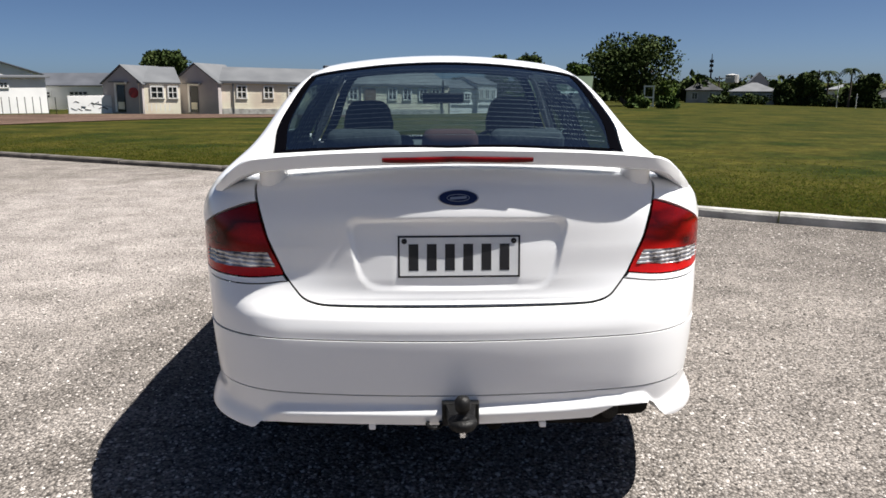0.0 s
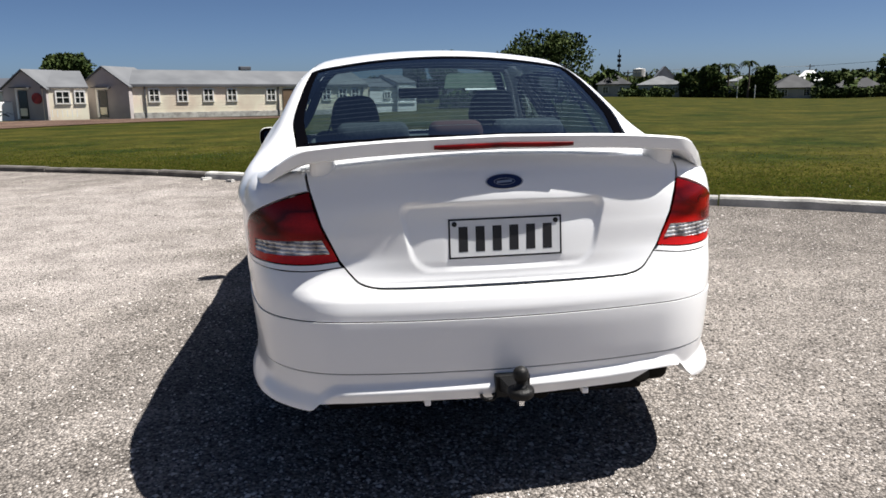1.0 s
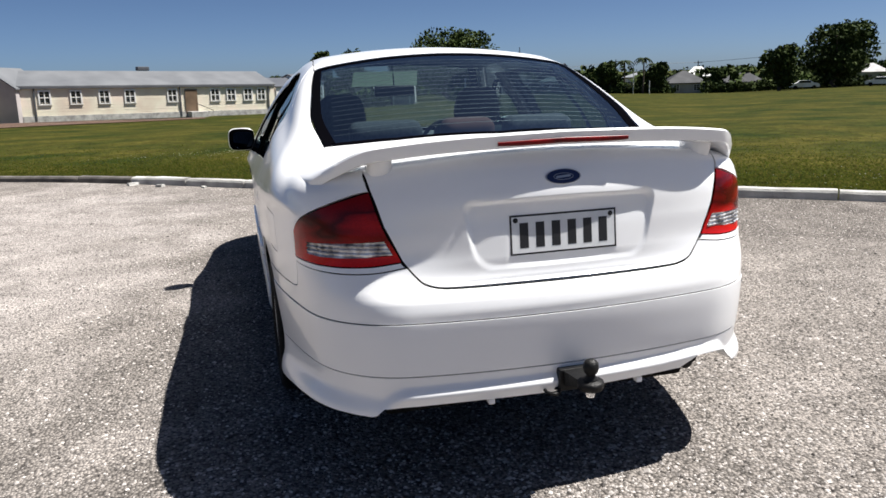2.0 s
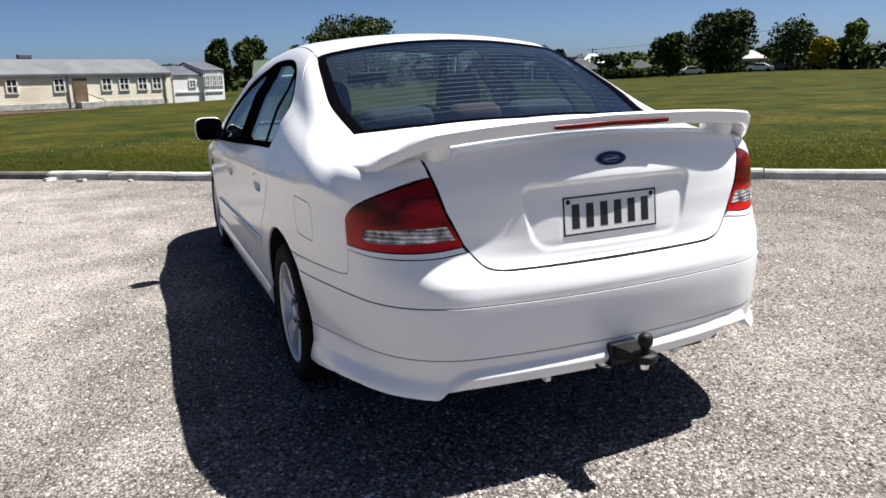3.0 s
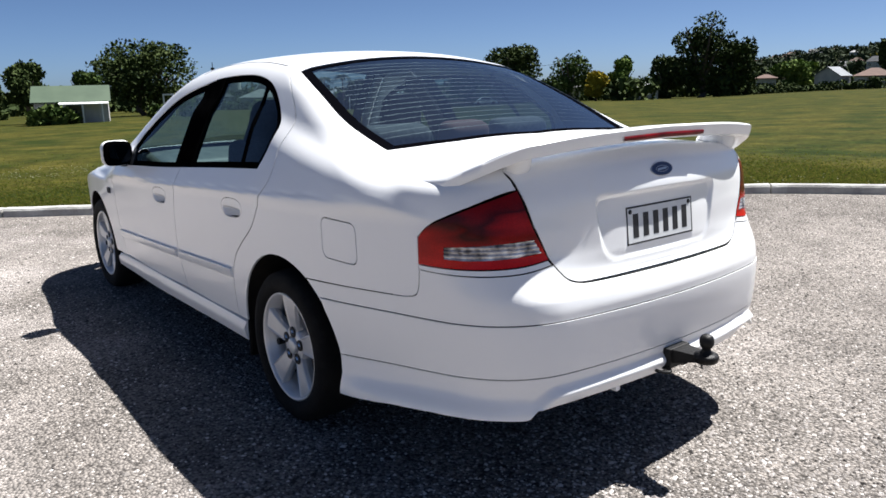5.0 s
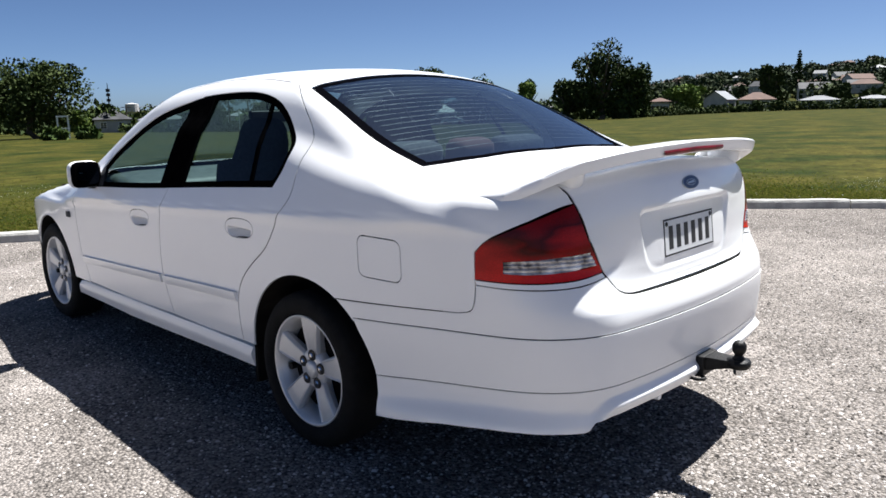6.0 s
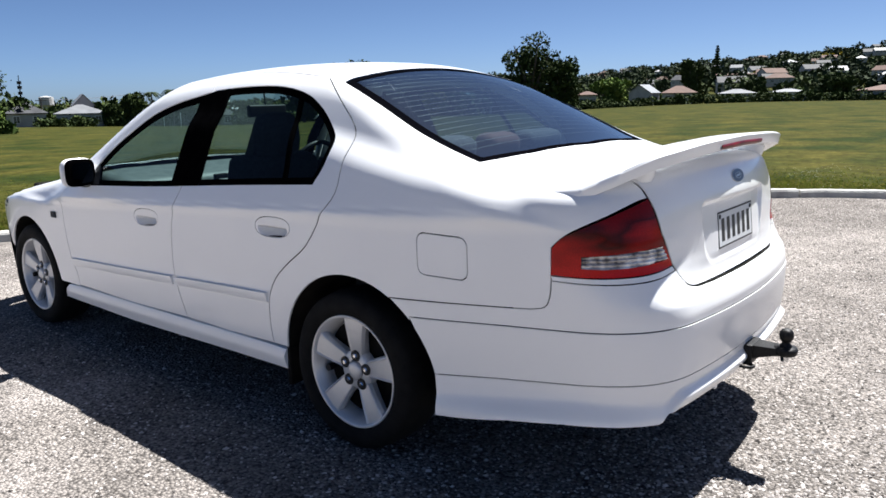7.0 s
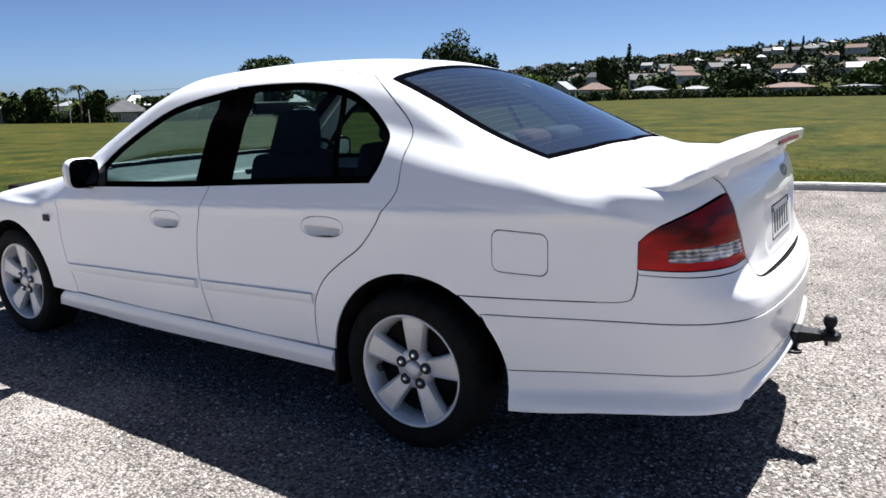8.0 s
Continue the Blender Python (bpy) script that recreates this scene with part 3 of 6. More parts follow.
# roof
panel("roof", car, PAINT, "axis", both([(0, 3.925, 1.50)] + [(0.3, 3.92, 1.48), (0.62, 3.90, 1.425), (0.60, 4.0, 1.432)] + RAIL_REAR[1:] + RAIL_FRONT[1:6] + [(0.3, 5.11, 1.47), (0, 5.13, 1.49)]), step=0.04)

# quarter panels with the fuel flap on the left
LAMP_TOP = smooth3([(0.848, 2.795, 0.905), (0.835, 2.755, 0.945), (0.75, 2.655, 1.000)] + on_tail([(0.6195, 2.590, 1.047)]), 4)
DECK_EDGE = on_tail([(0.6255, 2.605, 1.075)]) + [ (0.630, 2.65, 1.11), (0.655, 2.9, 1.12), (0.682, 3.185, 1.1415)]
QUARTER = DOOR_GAP + [(0.91, 4.03, 0.345)] + arc(ARCH_R, 3, 121, 20)[0:] + LINE_TOP[0:] + CORNER[1:] + LAMP_TOP + DECK_EDGE + GLASS_SIDE[1:]
def rounded(y0, y1, z0, z1, r=0.032, x=0.9, n=4):
    pts = []
    for cy, cz, a0 in ((y1 - r, z1 - r, 0), (y0 + r, z1 - r, 90), (y0 + r, z0 + r, 180), (y1 - r, z0 + r, 270)):
        pts += [(x, cy + r * math.cos(radians(a0 + 90 * k / n)), cz + r * math.sin(radians(a0 + 90 * k / n))) for k in range(n + 1)]
    return pts


FLAP = rounded(3.083, 3.290, 0.766, 0.916)
panel("quarter_panel", car, PAINT, "axis", QUARTER, (1,), step=0.018)
panel("quarter_panel", car, PAINT, "axis", QUARTER, (-1,), holes=[FLAP], step=0.010)
panel("fuel_flap", car, PAINT, "axis", FLAP, (-1,), gap=0.004, step=0.02)

# boot lid: face, lip and deck in one
LID_LOW = smooth3([(0, 2.50, 0.7335), (0.20, 2.502, 0.7342), (0.36, 2.506, 0.736), (0.430, 2.51, 0.7405), (0.474, 2.52, 0.756), (0.503, 2.525, 0.785), (0.521, 2.53, 0.808)], 4)
LID_LOW = on_tail(LID_LOW)
LID = both(on_tail([(x, y, z + 0.0012) for x, y, z in LID_LOW]) + [(0.535, 2.533, 0.828), (0.586, 2.565, 0.935), (0.618, 2.595, 1.045), (0.624, 2.605, 1.075), (0.630, 2.65, 1.11), (0.655, 2.9, 1.12), (0.682, 3.185, 1.1415), (0.40, 3.135, 1.158), (0, 3.10, 1.1665)])
boot_lid = panel("boot_lid", car, PAINT, "lid", LID, step=0.0065, gap=0.0027)[0]

# black strip added along the boot gap to stand for its shade
seal = lay_lid(densify([flat_lid(q) for q in LID], 0.02))
part("boot_seal", tube([tuple(q) for q in seal - skin_normals(seal) * 0.0065], 0.0042, 6, True), UNDER, car, "black strip set in the boot gap as its shade")

# doors and their windows
DLO_REAR = smooth3([(0.87, 4.735, 0.978), (0.85, 4.31, 1.0), (0.845, 3.83, 1.026)], 3) + smooth3([(0.845, 3.83, 1.026), (0.81, 3.795, 1.10), (0.767, 3.79, 1.186), (0.736, 3.845, 1.248), (0.698, 3.952, 1.323), (0.668, 4.092, 1.384), (0.649, 4.292, 1.421), (0.645, 4.56, 1.427), (0.648, 4.775, 1.415)], 4)[1:]
DLO_FRONT = smooth3([(0.90, 5.66, 0.932), (0.885, 5.2, 0.952), (0.872, 4.76, 0.976)], 3) + smooth3([(0.655, 4.80, 1.412), (0.676, 5.02, 1.372), (0.706, 5.20, 1.308), (0.757, 5.36, 1.207), (0.817, 5.52, 1.086), (0.875, 5.66, 0.95)], 4)
DOOR_REAR = DOOR_GAP + [(0.91, 4.45, 0.338)] + MID_GAP[::-1] + RAIL_REAR[-2::-1][:-1]
DOOR_FRONT = MID_GAP + [(0.91, 5.3, 0.338)] + FRONT_GAP[::-1] + RAIL_FRONT[-2:0:-1]


def oval(y, z, ry, rz, x=0.92, n=28, tilt=0.04):
    """A rounded lozenge, fuller than an ellipse."""
    pts = []
    for k in range(n):
        c, d = math.cos(k * math.tau / n), math.sin(k * math.tau / n)
        u, v = math.copysign(abs(c) ** 0.75, c), math.copysign(abs(d) ** 0.85, d)
        pts.append((x, y + ry * u, z + rz * v - tilt * ry * u))
    return pts


def door(name, outline, dlo, handle_at, pillars):
    """Outer skin with a window hole; frame trim, glass, handle and rub strip are its parts."""
    made = panel(name, car, PAINT, "axis", outline, (1, -1), holes=[dlo, oval(*handle_at, 0.112, 0.043)], step=0.010)
    hole = [flat_axis(q) for q in dlo]
    inner = [tuple(p) for p in shrink(densify(hole, 0.02), 0.026)]
    v, f, n = panel_data("axis", hole, [inner], step=0.02, gap=0.001, lift=-0.004, flange=0.012)
    gv, gf, gn = panel_data("axis", inner, [], step=0.05, gap=-0.004, lift=-0.010, flange=0)
    cup = [flat_axis(q) for q in oval(*handle_at, 0.112, 0.043)]
    cc = np.mean(cup, axis=0)
    dish = lambda uv, p: -0.075 * np.sqrt(np.clip(1.0 - ((uv[:, 0] - cc[0]) / 0.092) ** 2 - ((uv[:, 1] - cc[1]) / 0.036) ** 2, 0, 1)) * sstep(0.0, -0.006, uv[:, 1] - cc[1])
    cv, cf, cn = panel_data("axis", cup, [], step=0.006, gap=0.003, flange=0.01, bulge=dish)
    for ob, s in zip(made, (1, -1)):
        for nm, vv, ff, nn, mat, label in (("window_trim", v, f, n, TRIM_BLACK, "black window surround"), ("window_glass", gv, gf, gn, GLASS, "tinted side glass"), ("handle_cup", cv, cf, cn, PAINT, "white pull handle in an oval cup")):
            vv, nn = vv * np.array([s, 1, 1]), nn * np.array([s, 1, 1])
            piece = mesh_object(nm, vv, ff if s > 0 else [t[::-1] for t in ff], mat, ob, label, smooth=True, normals=nn)
    for y0, z0, y1, z1, w in pillars:
        bar = [(0.9, y0, z0), (0.9, y0 - w, z0), (0.62, y1 - w, z1), (0.62, y1, z1)]
        panel("window_pillar", car, TRIM_BLACK, "axis", bar, (1, -1), "black pillar trim", gap=0, lift=-0.006, flange=0.008)
    return made


rear_doors = door("rear_door", DOOR_REAR, DLO_REAR, (4.05, 0.862), [(4.02, 1.02, 4.13, 1.375, 0.025)])
front_doors = door("front_door", DOOR_FRONT, DLO_FRONT, (5.03, 0.818), [])
panel("window_pillar", car, TRIM_BLACK, "axis", [(0.8742, 4.835, 0.9725), (0.87, 4.75, 0.9775), (0.861, 4.60, 0.9855), (0.70, 4.63, 1.31), (0.648, 4.65, 1.418), (0.652, 4.775, 1.408), (0.665, 4.87, 1.390), (0.70, 4.855, 1.31)], (1, -1), "black pillar trim between the doors", gap=0, lift=0.002, flange=0.006)
for made, y0, y1 in ((rear_doors, 4.122, 4.81), (front_doors, 4.85, 5.90)):
    def z_at(y):
        return 0.566 - (y - 4.12) * 0.040
    ridge = [(0.92, y0, z_at(y0) + 0.012), (0.92, y1, z_at(y1) + 0.012), (0.92, y1, z_at(y1) - 0.034), (0.92, y0, z_at(y0) - 0.034)]
    v, f, n = panel_data("axis", [flat_axis(q) for q in ridge], [], step=0.010, gap=0.0015, flange=0.012, bulge=lambda uv, p: 0.004 + 0.010 * sstep(-0.05, 0.012, uv[:, 1] - np.interp(uv[:, 0], [y0, y1], [0.8 * math.atan2(z_at(y0) - AXIS_Z, 0.92), 0.8 * math.atan2(z_at(y1) - AXIS_Z, 0.92)])))
    for ob, s in zip(made, (1, -1)):
        mesh_object("rub_strip", v * np.array([s, 1, 1]), f if s > 0 else [t[::-1] for t in f], PAINT, ob, "", True, n * np.array([s, 1, 1]))

# sills, front wings, bonnet, screens
SILL = [(0.90, 4.035, 0.343), (0.90, 4.12, 0.345), (0.905, 4.9, 0.345), (0.905, 5.86, 0.345), (0.9, 6.0, 0.34), (0.9, 6.06, 0.25), (0.89, 5.3, 0.242), (0.89, 4.04, 0.25)]
panel("sill", car, PAINT, "axis", SILL, (1, -1), lift=0.006, flange=0.05, step=0.02, bulge=lambda uv, p: 0.014 * sstep(0.338, 0.318, p[:, 2]) - 0.010 * sstep(0.305, 0.245, p[:, 2]))
HOOD_EDGE = [(0.80, 5.92, 0.985), (0.78, 6.3, 0.93), (0.76, 6.7, 0.85), (0.70, 7.05, 0.80)]
WING = FRONT_GAP + [(0.91, 5.87, 0.338), (0.905, 6.10, 0.338)] + arc(ARCH_F, 177, 20, 18) + [(0.88, 6.9, 0.48), (0.84, 7.0, 0.60), (0.80, 7.02, 0.72)] + HOOD_EDGE[::-1] + [(0.845, 5.85, 0.965)]
panel("front_wing", car, PAINT, "axis", WING, (1, -1))
panel("bonnet", car, PAINT, "axis", both([(0, 6.12, 1.05), (0.4, 6.08, 1.03), (0.80, 5.92, 0.985)] + HOOD_EDGE[1:] + [(0.4, 7.12, 0.82), (0, 7.16, 0.83)]), step=0.05)
SCREEN_SIDE = [(x * 0.925, y + 0.015, z + 0.03) for x, y, z in RAIL_FRONT[5:]]
panel("pillar", car, PAINT, "axis", RAIL_FRONT[5:] + [(0.845, 5.85, 0.965), (0.80, 5.88, 0.99)] + SCREEN_SIDE[::-1], (1, -1), "white windscreen pillar", gap=0.0008)
SCREEN = both([(0, 5.13, 1.49), (0.3, 5.11, 1.47), RAIL_FRONT[5]] + SCREEN_SIDE + [(0.80, 5.88, 0.99), (0.80, 5.92, 0.985), (0.4, 6.08, 1.03), (0, 6.12, 1.05)])
REAR_SCREEN = both([(0, 3.10, 1.1665), (0.40, 3.135, 1.158), (0.682, 3.185, 1.1415)] + GLASS_SIDE[1:] + [(0.3, 3.92, 1.48), (0, 3.925, 1.50)])
for name, outline, border, sunk, glass in (("windscreen", SCREEN, 0.05, 0.020, SCREEN_GLASS), ("rear_window", REAR_SCREEN, 0.030, 0.002, REAR_GLASS)):
    hole = [flat_axis(q) for q in outline]
    inner = [tuple(p) for p in shrink(densify(hole, 0.02), border)]
    v, f, n = panel_data("axis", hole, [inner], step=0.03, gap=0.002, lift=-sunk, flange=0.012)
    surround = mesh_object(name, v, f, GLOSS_BLACK, car, "black-bordered curved glass", True, n)
    v, f, n = panel_data("axis", inner, [], step=0.05, gap=-0.004, lift=-sunk - 0.002, flange=0)
    mesh_object("glass", v, f, glass, surround, "tinted glass", True, n)
    if name == "rear_window":
        for k in range(17):
            y = 3.24 + 0.60 * k / 16
            hw = 0.63 - 0.07 * (k / 16)
            xs = np.linspace(-hw, hw, 25)
            sag = np.column_stack([xs, y + 0.10 * xs**2, np.full(25, 1.1)])
            o = np.column_stack([sag[:, :2], np.full(25, 0.9)])
            p = solve_rays(o, np.tile([0.0, 0.0, 1.0], (25, 1)), 1.0)
            p[:, 2] -= 0.009
            part("demister_wire", tube([tuple(q) for q in p], 0.0007, 4), DEMIST, surround)

# tail: bumper bands, skirt, lamps
def line(zs, y_end=3.30):
    """A right half-line round the tail at heights given from the middle to the wheel arch."""
    pts = [(0, 2.43, zs[0]), (0.35, 2.44, zs[1]), (0.62, 2.50, zs[2]), (0.80, 2.66, zs[3]), (0.88, 2.95, zs[4]), (0.92, y_end, zs[5])]
    return smooth3(pts, 5)


LINE2 = line([0.642, 0.643, 0.645, 0.642, 0.632, 0.604], 3.345)
LINE3 = line([0.460, 0.463, 0.469, 0.465, 0.443, 0.406], 3.25)
LAMP_LOW = smooth3([(0.521, 2.53, 0.808), (0.62, 2.56, 0.795), (0.75, 2.66, 0.793), (0.842, 2.795, 0.800)], 4)
panel("rear_bumper", car, PAINT, "tail", both(LID_LOW + LAMP_LOW[1:] + CORNER[::-1][1:] + LINE_TOP[::-1][1:] + arc(ARCH_R, 121, 137, 4)[1:] + LINE2[::-1]), step=0.02, gap=0.0016)
panel("bumper_cover", car, PAINT, "tail", both(LINE2 + arc(ARCH_R, 137, 165, 5)[1:] + LINE3[::-1]), step=0.028, gap=0.0022, lift=0.003)
SKIRT_END = [(0.90, 3.23, 0.262), (0.885, 2.93, 0.311), (0.845, 2.74, 0.331), (0.80, 2.66, 0.336), (0.70, 2.575, 0.338)]
SKIRT_RIGHT = SKIRT_END + [(0.655, 2.555, 0.348), (0.637, 2.55, 0.354), (0.62, 2.54, 0.372), (0.60, 2.535, 0.396), (0.575, 2.53, 0.412), (0.55, 2.52, 0.418), (0.46, 2.50, 0.418), (0.435, 2.495, 0.395), (0.41, 2.49, 0.374), (0, 2.47, 0.362)]
SKIRT_LEFT = SKIRT_END + [(0.630, 2.54, 0.335), (0.615, 2.535, 0.340), (0.592, 2.525, 0.363), (0.575, 2.52, 0.367), (0.40, 2.49, 0.367)]
mirror_x = lambda pts: [(-x, y, z) for x, y, z in pts]
# round the tail from one wheel to the other: where the lip begins to swell, and its ridge
LIP_AT = [-1.37, -1.05, -0.85, -0.66, -0.625, -0.59, -0.56, -0.30, 0, 0.35, 0.54, 0.59, 0.64, 0.72, 0.80, 0.90, 1.37]
LIP_TOP = [0.342, 0.386, 0.410, 0.405, 0.392, 0.420, 0.430, 0.432, 0.430, 0.436, 0.447, 0.444, 0.400, 0.420, 0.440, 0.430, 0.36]
LIP_RIDGE = [0.268, 0.318, 0.340, 0.340, 0.340, 0.385, 0.406, 0.408, 0.406, 0.414, 0.427, 0.425, 0.360, 0.352, 0.345, 0.338, 0.268]


def skirt_shape(uv, p):
    """A lip that swells out to a ridge, stepping down to a block at each corner."""
    along = np.where(p[:, 1] > 2.66, np.sign(p[:, 0]) * (0.80 + p[:, 1] - 2.66), np.clip(p[:, 0], -0.80, 0.80))
    smear = lambda ys: sum(np.interp(along + d, LIP_AT, ys) for d in (-0.008, 0, 0.008)) / 3
    top, ridge = smear(LIP_TOP), smear(LIP_RIDGE)
    t = np.clip((top - p[:, 2]) / (top - ridge), 0, 1)
    return 0.024 * (0.35 * t + 0.65 * t * t * (3 - 2 * t)) - 0.008 * sstep(0.0, 0.05, ridge - p[:, 2])


panel("rear_skirt", car, PAINT, "tail", LINE3 + SKIRT_RIGHT + mirror_x(SKIRT_LEFT[::-1]) + mirror_x(LINE3[:0:-1]), step=0.008, lift=0.002, flange=0.05, bulge=skirt_shape)
LAMP = LAMP_TOP + on_tail([(0.6125, 2.590, 1.02), (0.5880, 2.565, 0.935), (0.5375, 2.535, 0.830)]) + smooth3([(0.536, 2.535, 0.826), (0.63, 2.57, 0.815), (0.76, 2.665, 0.813), (0.846, 2.798, 0.818)], 4)
BAND = smooth3([(0.556, 2.545, 0.850), (0.65, 2.585, 0.843), (0.75, 2.655, 0.840), (0.80, 2.715, 0.843)], 3) + smooth3([(0.80, 2.715, 0.880), (0.75, 2.655, 0.884), (0.66, 2.60, 0.890), (0.572, 2.56, 0.895)], 3)
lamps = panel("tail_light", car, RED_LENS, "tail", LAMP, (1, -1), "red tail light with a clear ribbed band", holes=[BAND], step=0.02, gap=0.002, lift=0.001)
for name, outline, mat, lift, label in [("clear_band", BAND, CLEAR_LENS, -0.003, "clear ribbed lens band")]:
    ribs = (lambda uv, p: 0.0030 * np.sin(uv[:, 1] * 480) + 0.0010 * np.sin(uv[:, 0] * 300) + 0.0045 * np.abs(np.sin(uv[:, 0] * 52))) if name == "clear_band" else None
    v, f, n = panel_data("tail", [flat_tail(q) for q in outline], [], step=0.004 if ribs else 0.02, gap=0.0005, lift=lift, flange=0.004, bulge=ribs)
    for ob, s in zip(lamps, (1, -1)):
        mesh_object(name, v * np.array([s, 1, 1]), f if s > 0 else [t[::-1] for t in f], mat, ob, label, True, n * np.array([s, 1, 1]))
TRIM = LAMP_LOW + smooth3([(0.846, 2.798, 0.818), (0.76, 2.665, 0.813), (0.63, 2.57, 0.815), (0.536, 2.535, 0.826)], 4)
panel("lamp_trim", car, PAINT, "tail", TRIM, (1, -1), "white strip under the tail light", step=0.012, gap=0.0025, lift=0.001)


# black tubes added deep in the seams as the shade of the gaps
def seam_shade_line(points, how, sides=(1, -1), deep=0.0055):
    lay, flat = LAY[how]
    uv = np.array([flat(q) for q in points], float)
    uv = np.concatenate([uv[:-1] + (uv[1:] - uv[:-1]) * k / 4 for k in range(4)]).reshape(4, -1, 2).transpose(1, 0, 2).reshape(-1, 2)
    p = lay(uv)
    p = p - skin_normals(p) * deep
    for s in sides:
        part("seam_seal", tube([(s * q[0], q[1], q[2]) for q in p], 0.0040, 6), UNDER, car)


for gap_line in (DOOR_GAP[6:], MID_GAP[8:], FRONT_GAP[3:]):
    seam_shade_line(gap_line, "axis")
seam_shade_line(RAIL_REAR[1:] + RAIL_FRONT[1:6], "axis", deep=0.0030)
seam_shade_line(LINE2, "tail")
seam_shade_line(LINE3, "tail")
seam_shade_line(LINE_TOP, "axis")

# front bumper, closing the nose
def nose():
    rows, cols = 26, 60
    verts, faces = [], []
    for i in range(rows):
        z = 0.22 + (0.80 - 0.22) * i / (rows - 1)
        for k in range(cols):
            a = radians(-118 + 236 * k / (cols - 1))
            verts.append((math.sin(a), math.cos(a), z))
    d = np.array(verts)
    o = np.column_stack([np.zeros(len(d)), np.full(len(d), 6.95), d[:, 2]])
    p = solve_rays(o, np.column_stack([d[:, 0], d[:, 1], np.zeros(len(d))]), 1.3)
    keep = lambda q: (q[1] - ARCH_F[0]) ** 2 + (q[2] - ARCH_F[1]) ** 2 > ARCH_F[2] ** 2 and q[1] > 6.80
    for i in range(rows - 1):
        for k in range(cols - 1):
            a = i * cols + k
            f = (a, a + 1, a + cols + 1, a + cols)
            if all(keep(p[j]) for j in f):
                faces.append(f)
    mesh_object("front_bumper", p, faces, PAINT, car, "", True, skin_normals(p))


nose()


# ---------------------------------------------------------------- car: wheels
def wheel(at, outward):
    """Tyre, five-spoke alloy rim, cap, nuts and disc; built about the hub with the face towards +x."""
    hub = new("wheel")
    hub.parent = car
    part("tyre", lathe([(-0.10, 0.229), (-0.112, 0.258), (-0.108, 0.298), (-0.088, 0.315), (-0.05, 0.321), (0.05, 0.321), (0.088, 0.315), (0.106, 0.298), (0.112, 0.264), (0.105, 0.238), (0.092, 0.227)], 64), RUBBER, hub, "black road tyre", True)
    part("rim", lathe([(-0.09, 0.215), (0.02, 0.196), (0.06, 0.204), (0.082, 0.216), (0.094, 0.229), (0.098, 0.229), (0.100, 0.224), (0.094, 0.217), (0.078, 0.209)], 64), ALLOY, hub, "silver alloy rim", True)
    for k in range(5):
        bm = bmesh.new()
        rows = []
        for r, w, x, t in ((0.035, 0.030, 0.066, 0.03), (0.075, 0.035, 0.070, 0.028), (0.12, 0.042, 0.078, 0.024), (0.172, 0.051, 0.085, 0.022), (0.214, 0.059, 0.088, 0.022)):
            a = []
            for u, dx in ((-1.0, -0.016), (-0.90, -0.001), (-0.80, 0.002), (-0.70, -0.0015), (0.70, -0.0015), (0.80, 0.002), (0.90, -0.001), (1.0, -0.016)):
                a.append(bm.verts.new((x + dx, u * w, r)))
            for u in (0.9, -0.9):
                a.append(bm.verts.new((x - 0.016 - t, u * w, r)))
            rows.append(a)
        for p, q in zip(rows[:-1], rows[1:]):
            for i in range(10):
                bm.faces.new((p[i], p[(i + 1) % 10], q[(i + 1) % 10], q[i]))
        bmesh.ops.rotate(bm, verts=bm.verts, matrix=Matrix.Rotation(radians(72 * k - 4), 3, "X"))
        part("spoke", bm, ALLOY, hub)
    part("hub_disc", lathe([(0.03, 0.082), (0.062, 0.080), (0.070, 0.072), (0.072, 0.042)], 40), ALLOY, hub, "", True)
    part("centre_cap", lathe([(0.066, 0.036), (0.078, 0.035), (0.083, 0.028), (0.0845, 0.012), (0.0845, 0.0005)], 32), ALLOY, hub, "plain silver centre cap", True)
    for k in range(5):
        a = radians(4 - 72 * k)
        nut = lathe([(0.060, 0.0120), (0.0765, 0.0115), (0.0805, 0.007), (0.0805, 0.0005)], 6, at=(0, 0.060 * math.sin(a), 0.060 * math.cos(a)))
        part("lug_nut", nut, CHROME, hub)
        socket = lathe([(0.0715, 0.0235), (0.0752, 0.0225), (0.0752, 0.0100)], 16, at=(0, 0.060 * math.sin(a), 0.060 * math.cos(a)))
        part("nut_well", socket, BLACK, hub)
    part("brake_disc", lathe([(0.0, 0.15), (0.012, 0.15), (0.012, 0.05)], 40), DARK_METAL, hub, "", True)
    # black disc added behind the spokes as the gaps' shade
    part("inner_shade", lathe([(0.018, 0.195), (0.016, 0.002)], 32), UNDER, hub)
    part("valve", lathe([(0.020, 0.015), (0.056, 0.015), (0.058, 0.0005)], 14, at=(0, -0.178, -0.034)), BLACK, hub)
    hub.matrix_basis = Matrix.Translation(at) @ (Matrix.Rotation(math.pi, 4, "Z") if outward < 0 else Matrix())
    return hub


first = wheel((0.795, 3.665, 0.318), 1)
for (x, y), outward in (((-0.795, 3.665), -1), ((0.775, 6.51), 1), ((-0.775, 6.51), -1)):
    copy_thing(first, Matrix.Translation((x, y, 0.318)) @ (Matrix.Rotation(math.pi, 4, "Z") if outward < 0 else Matrix())).parent = car

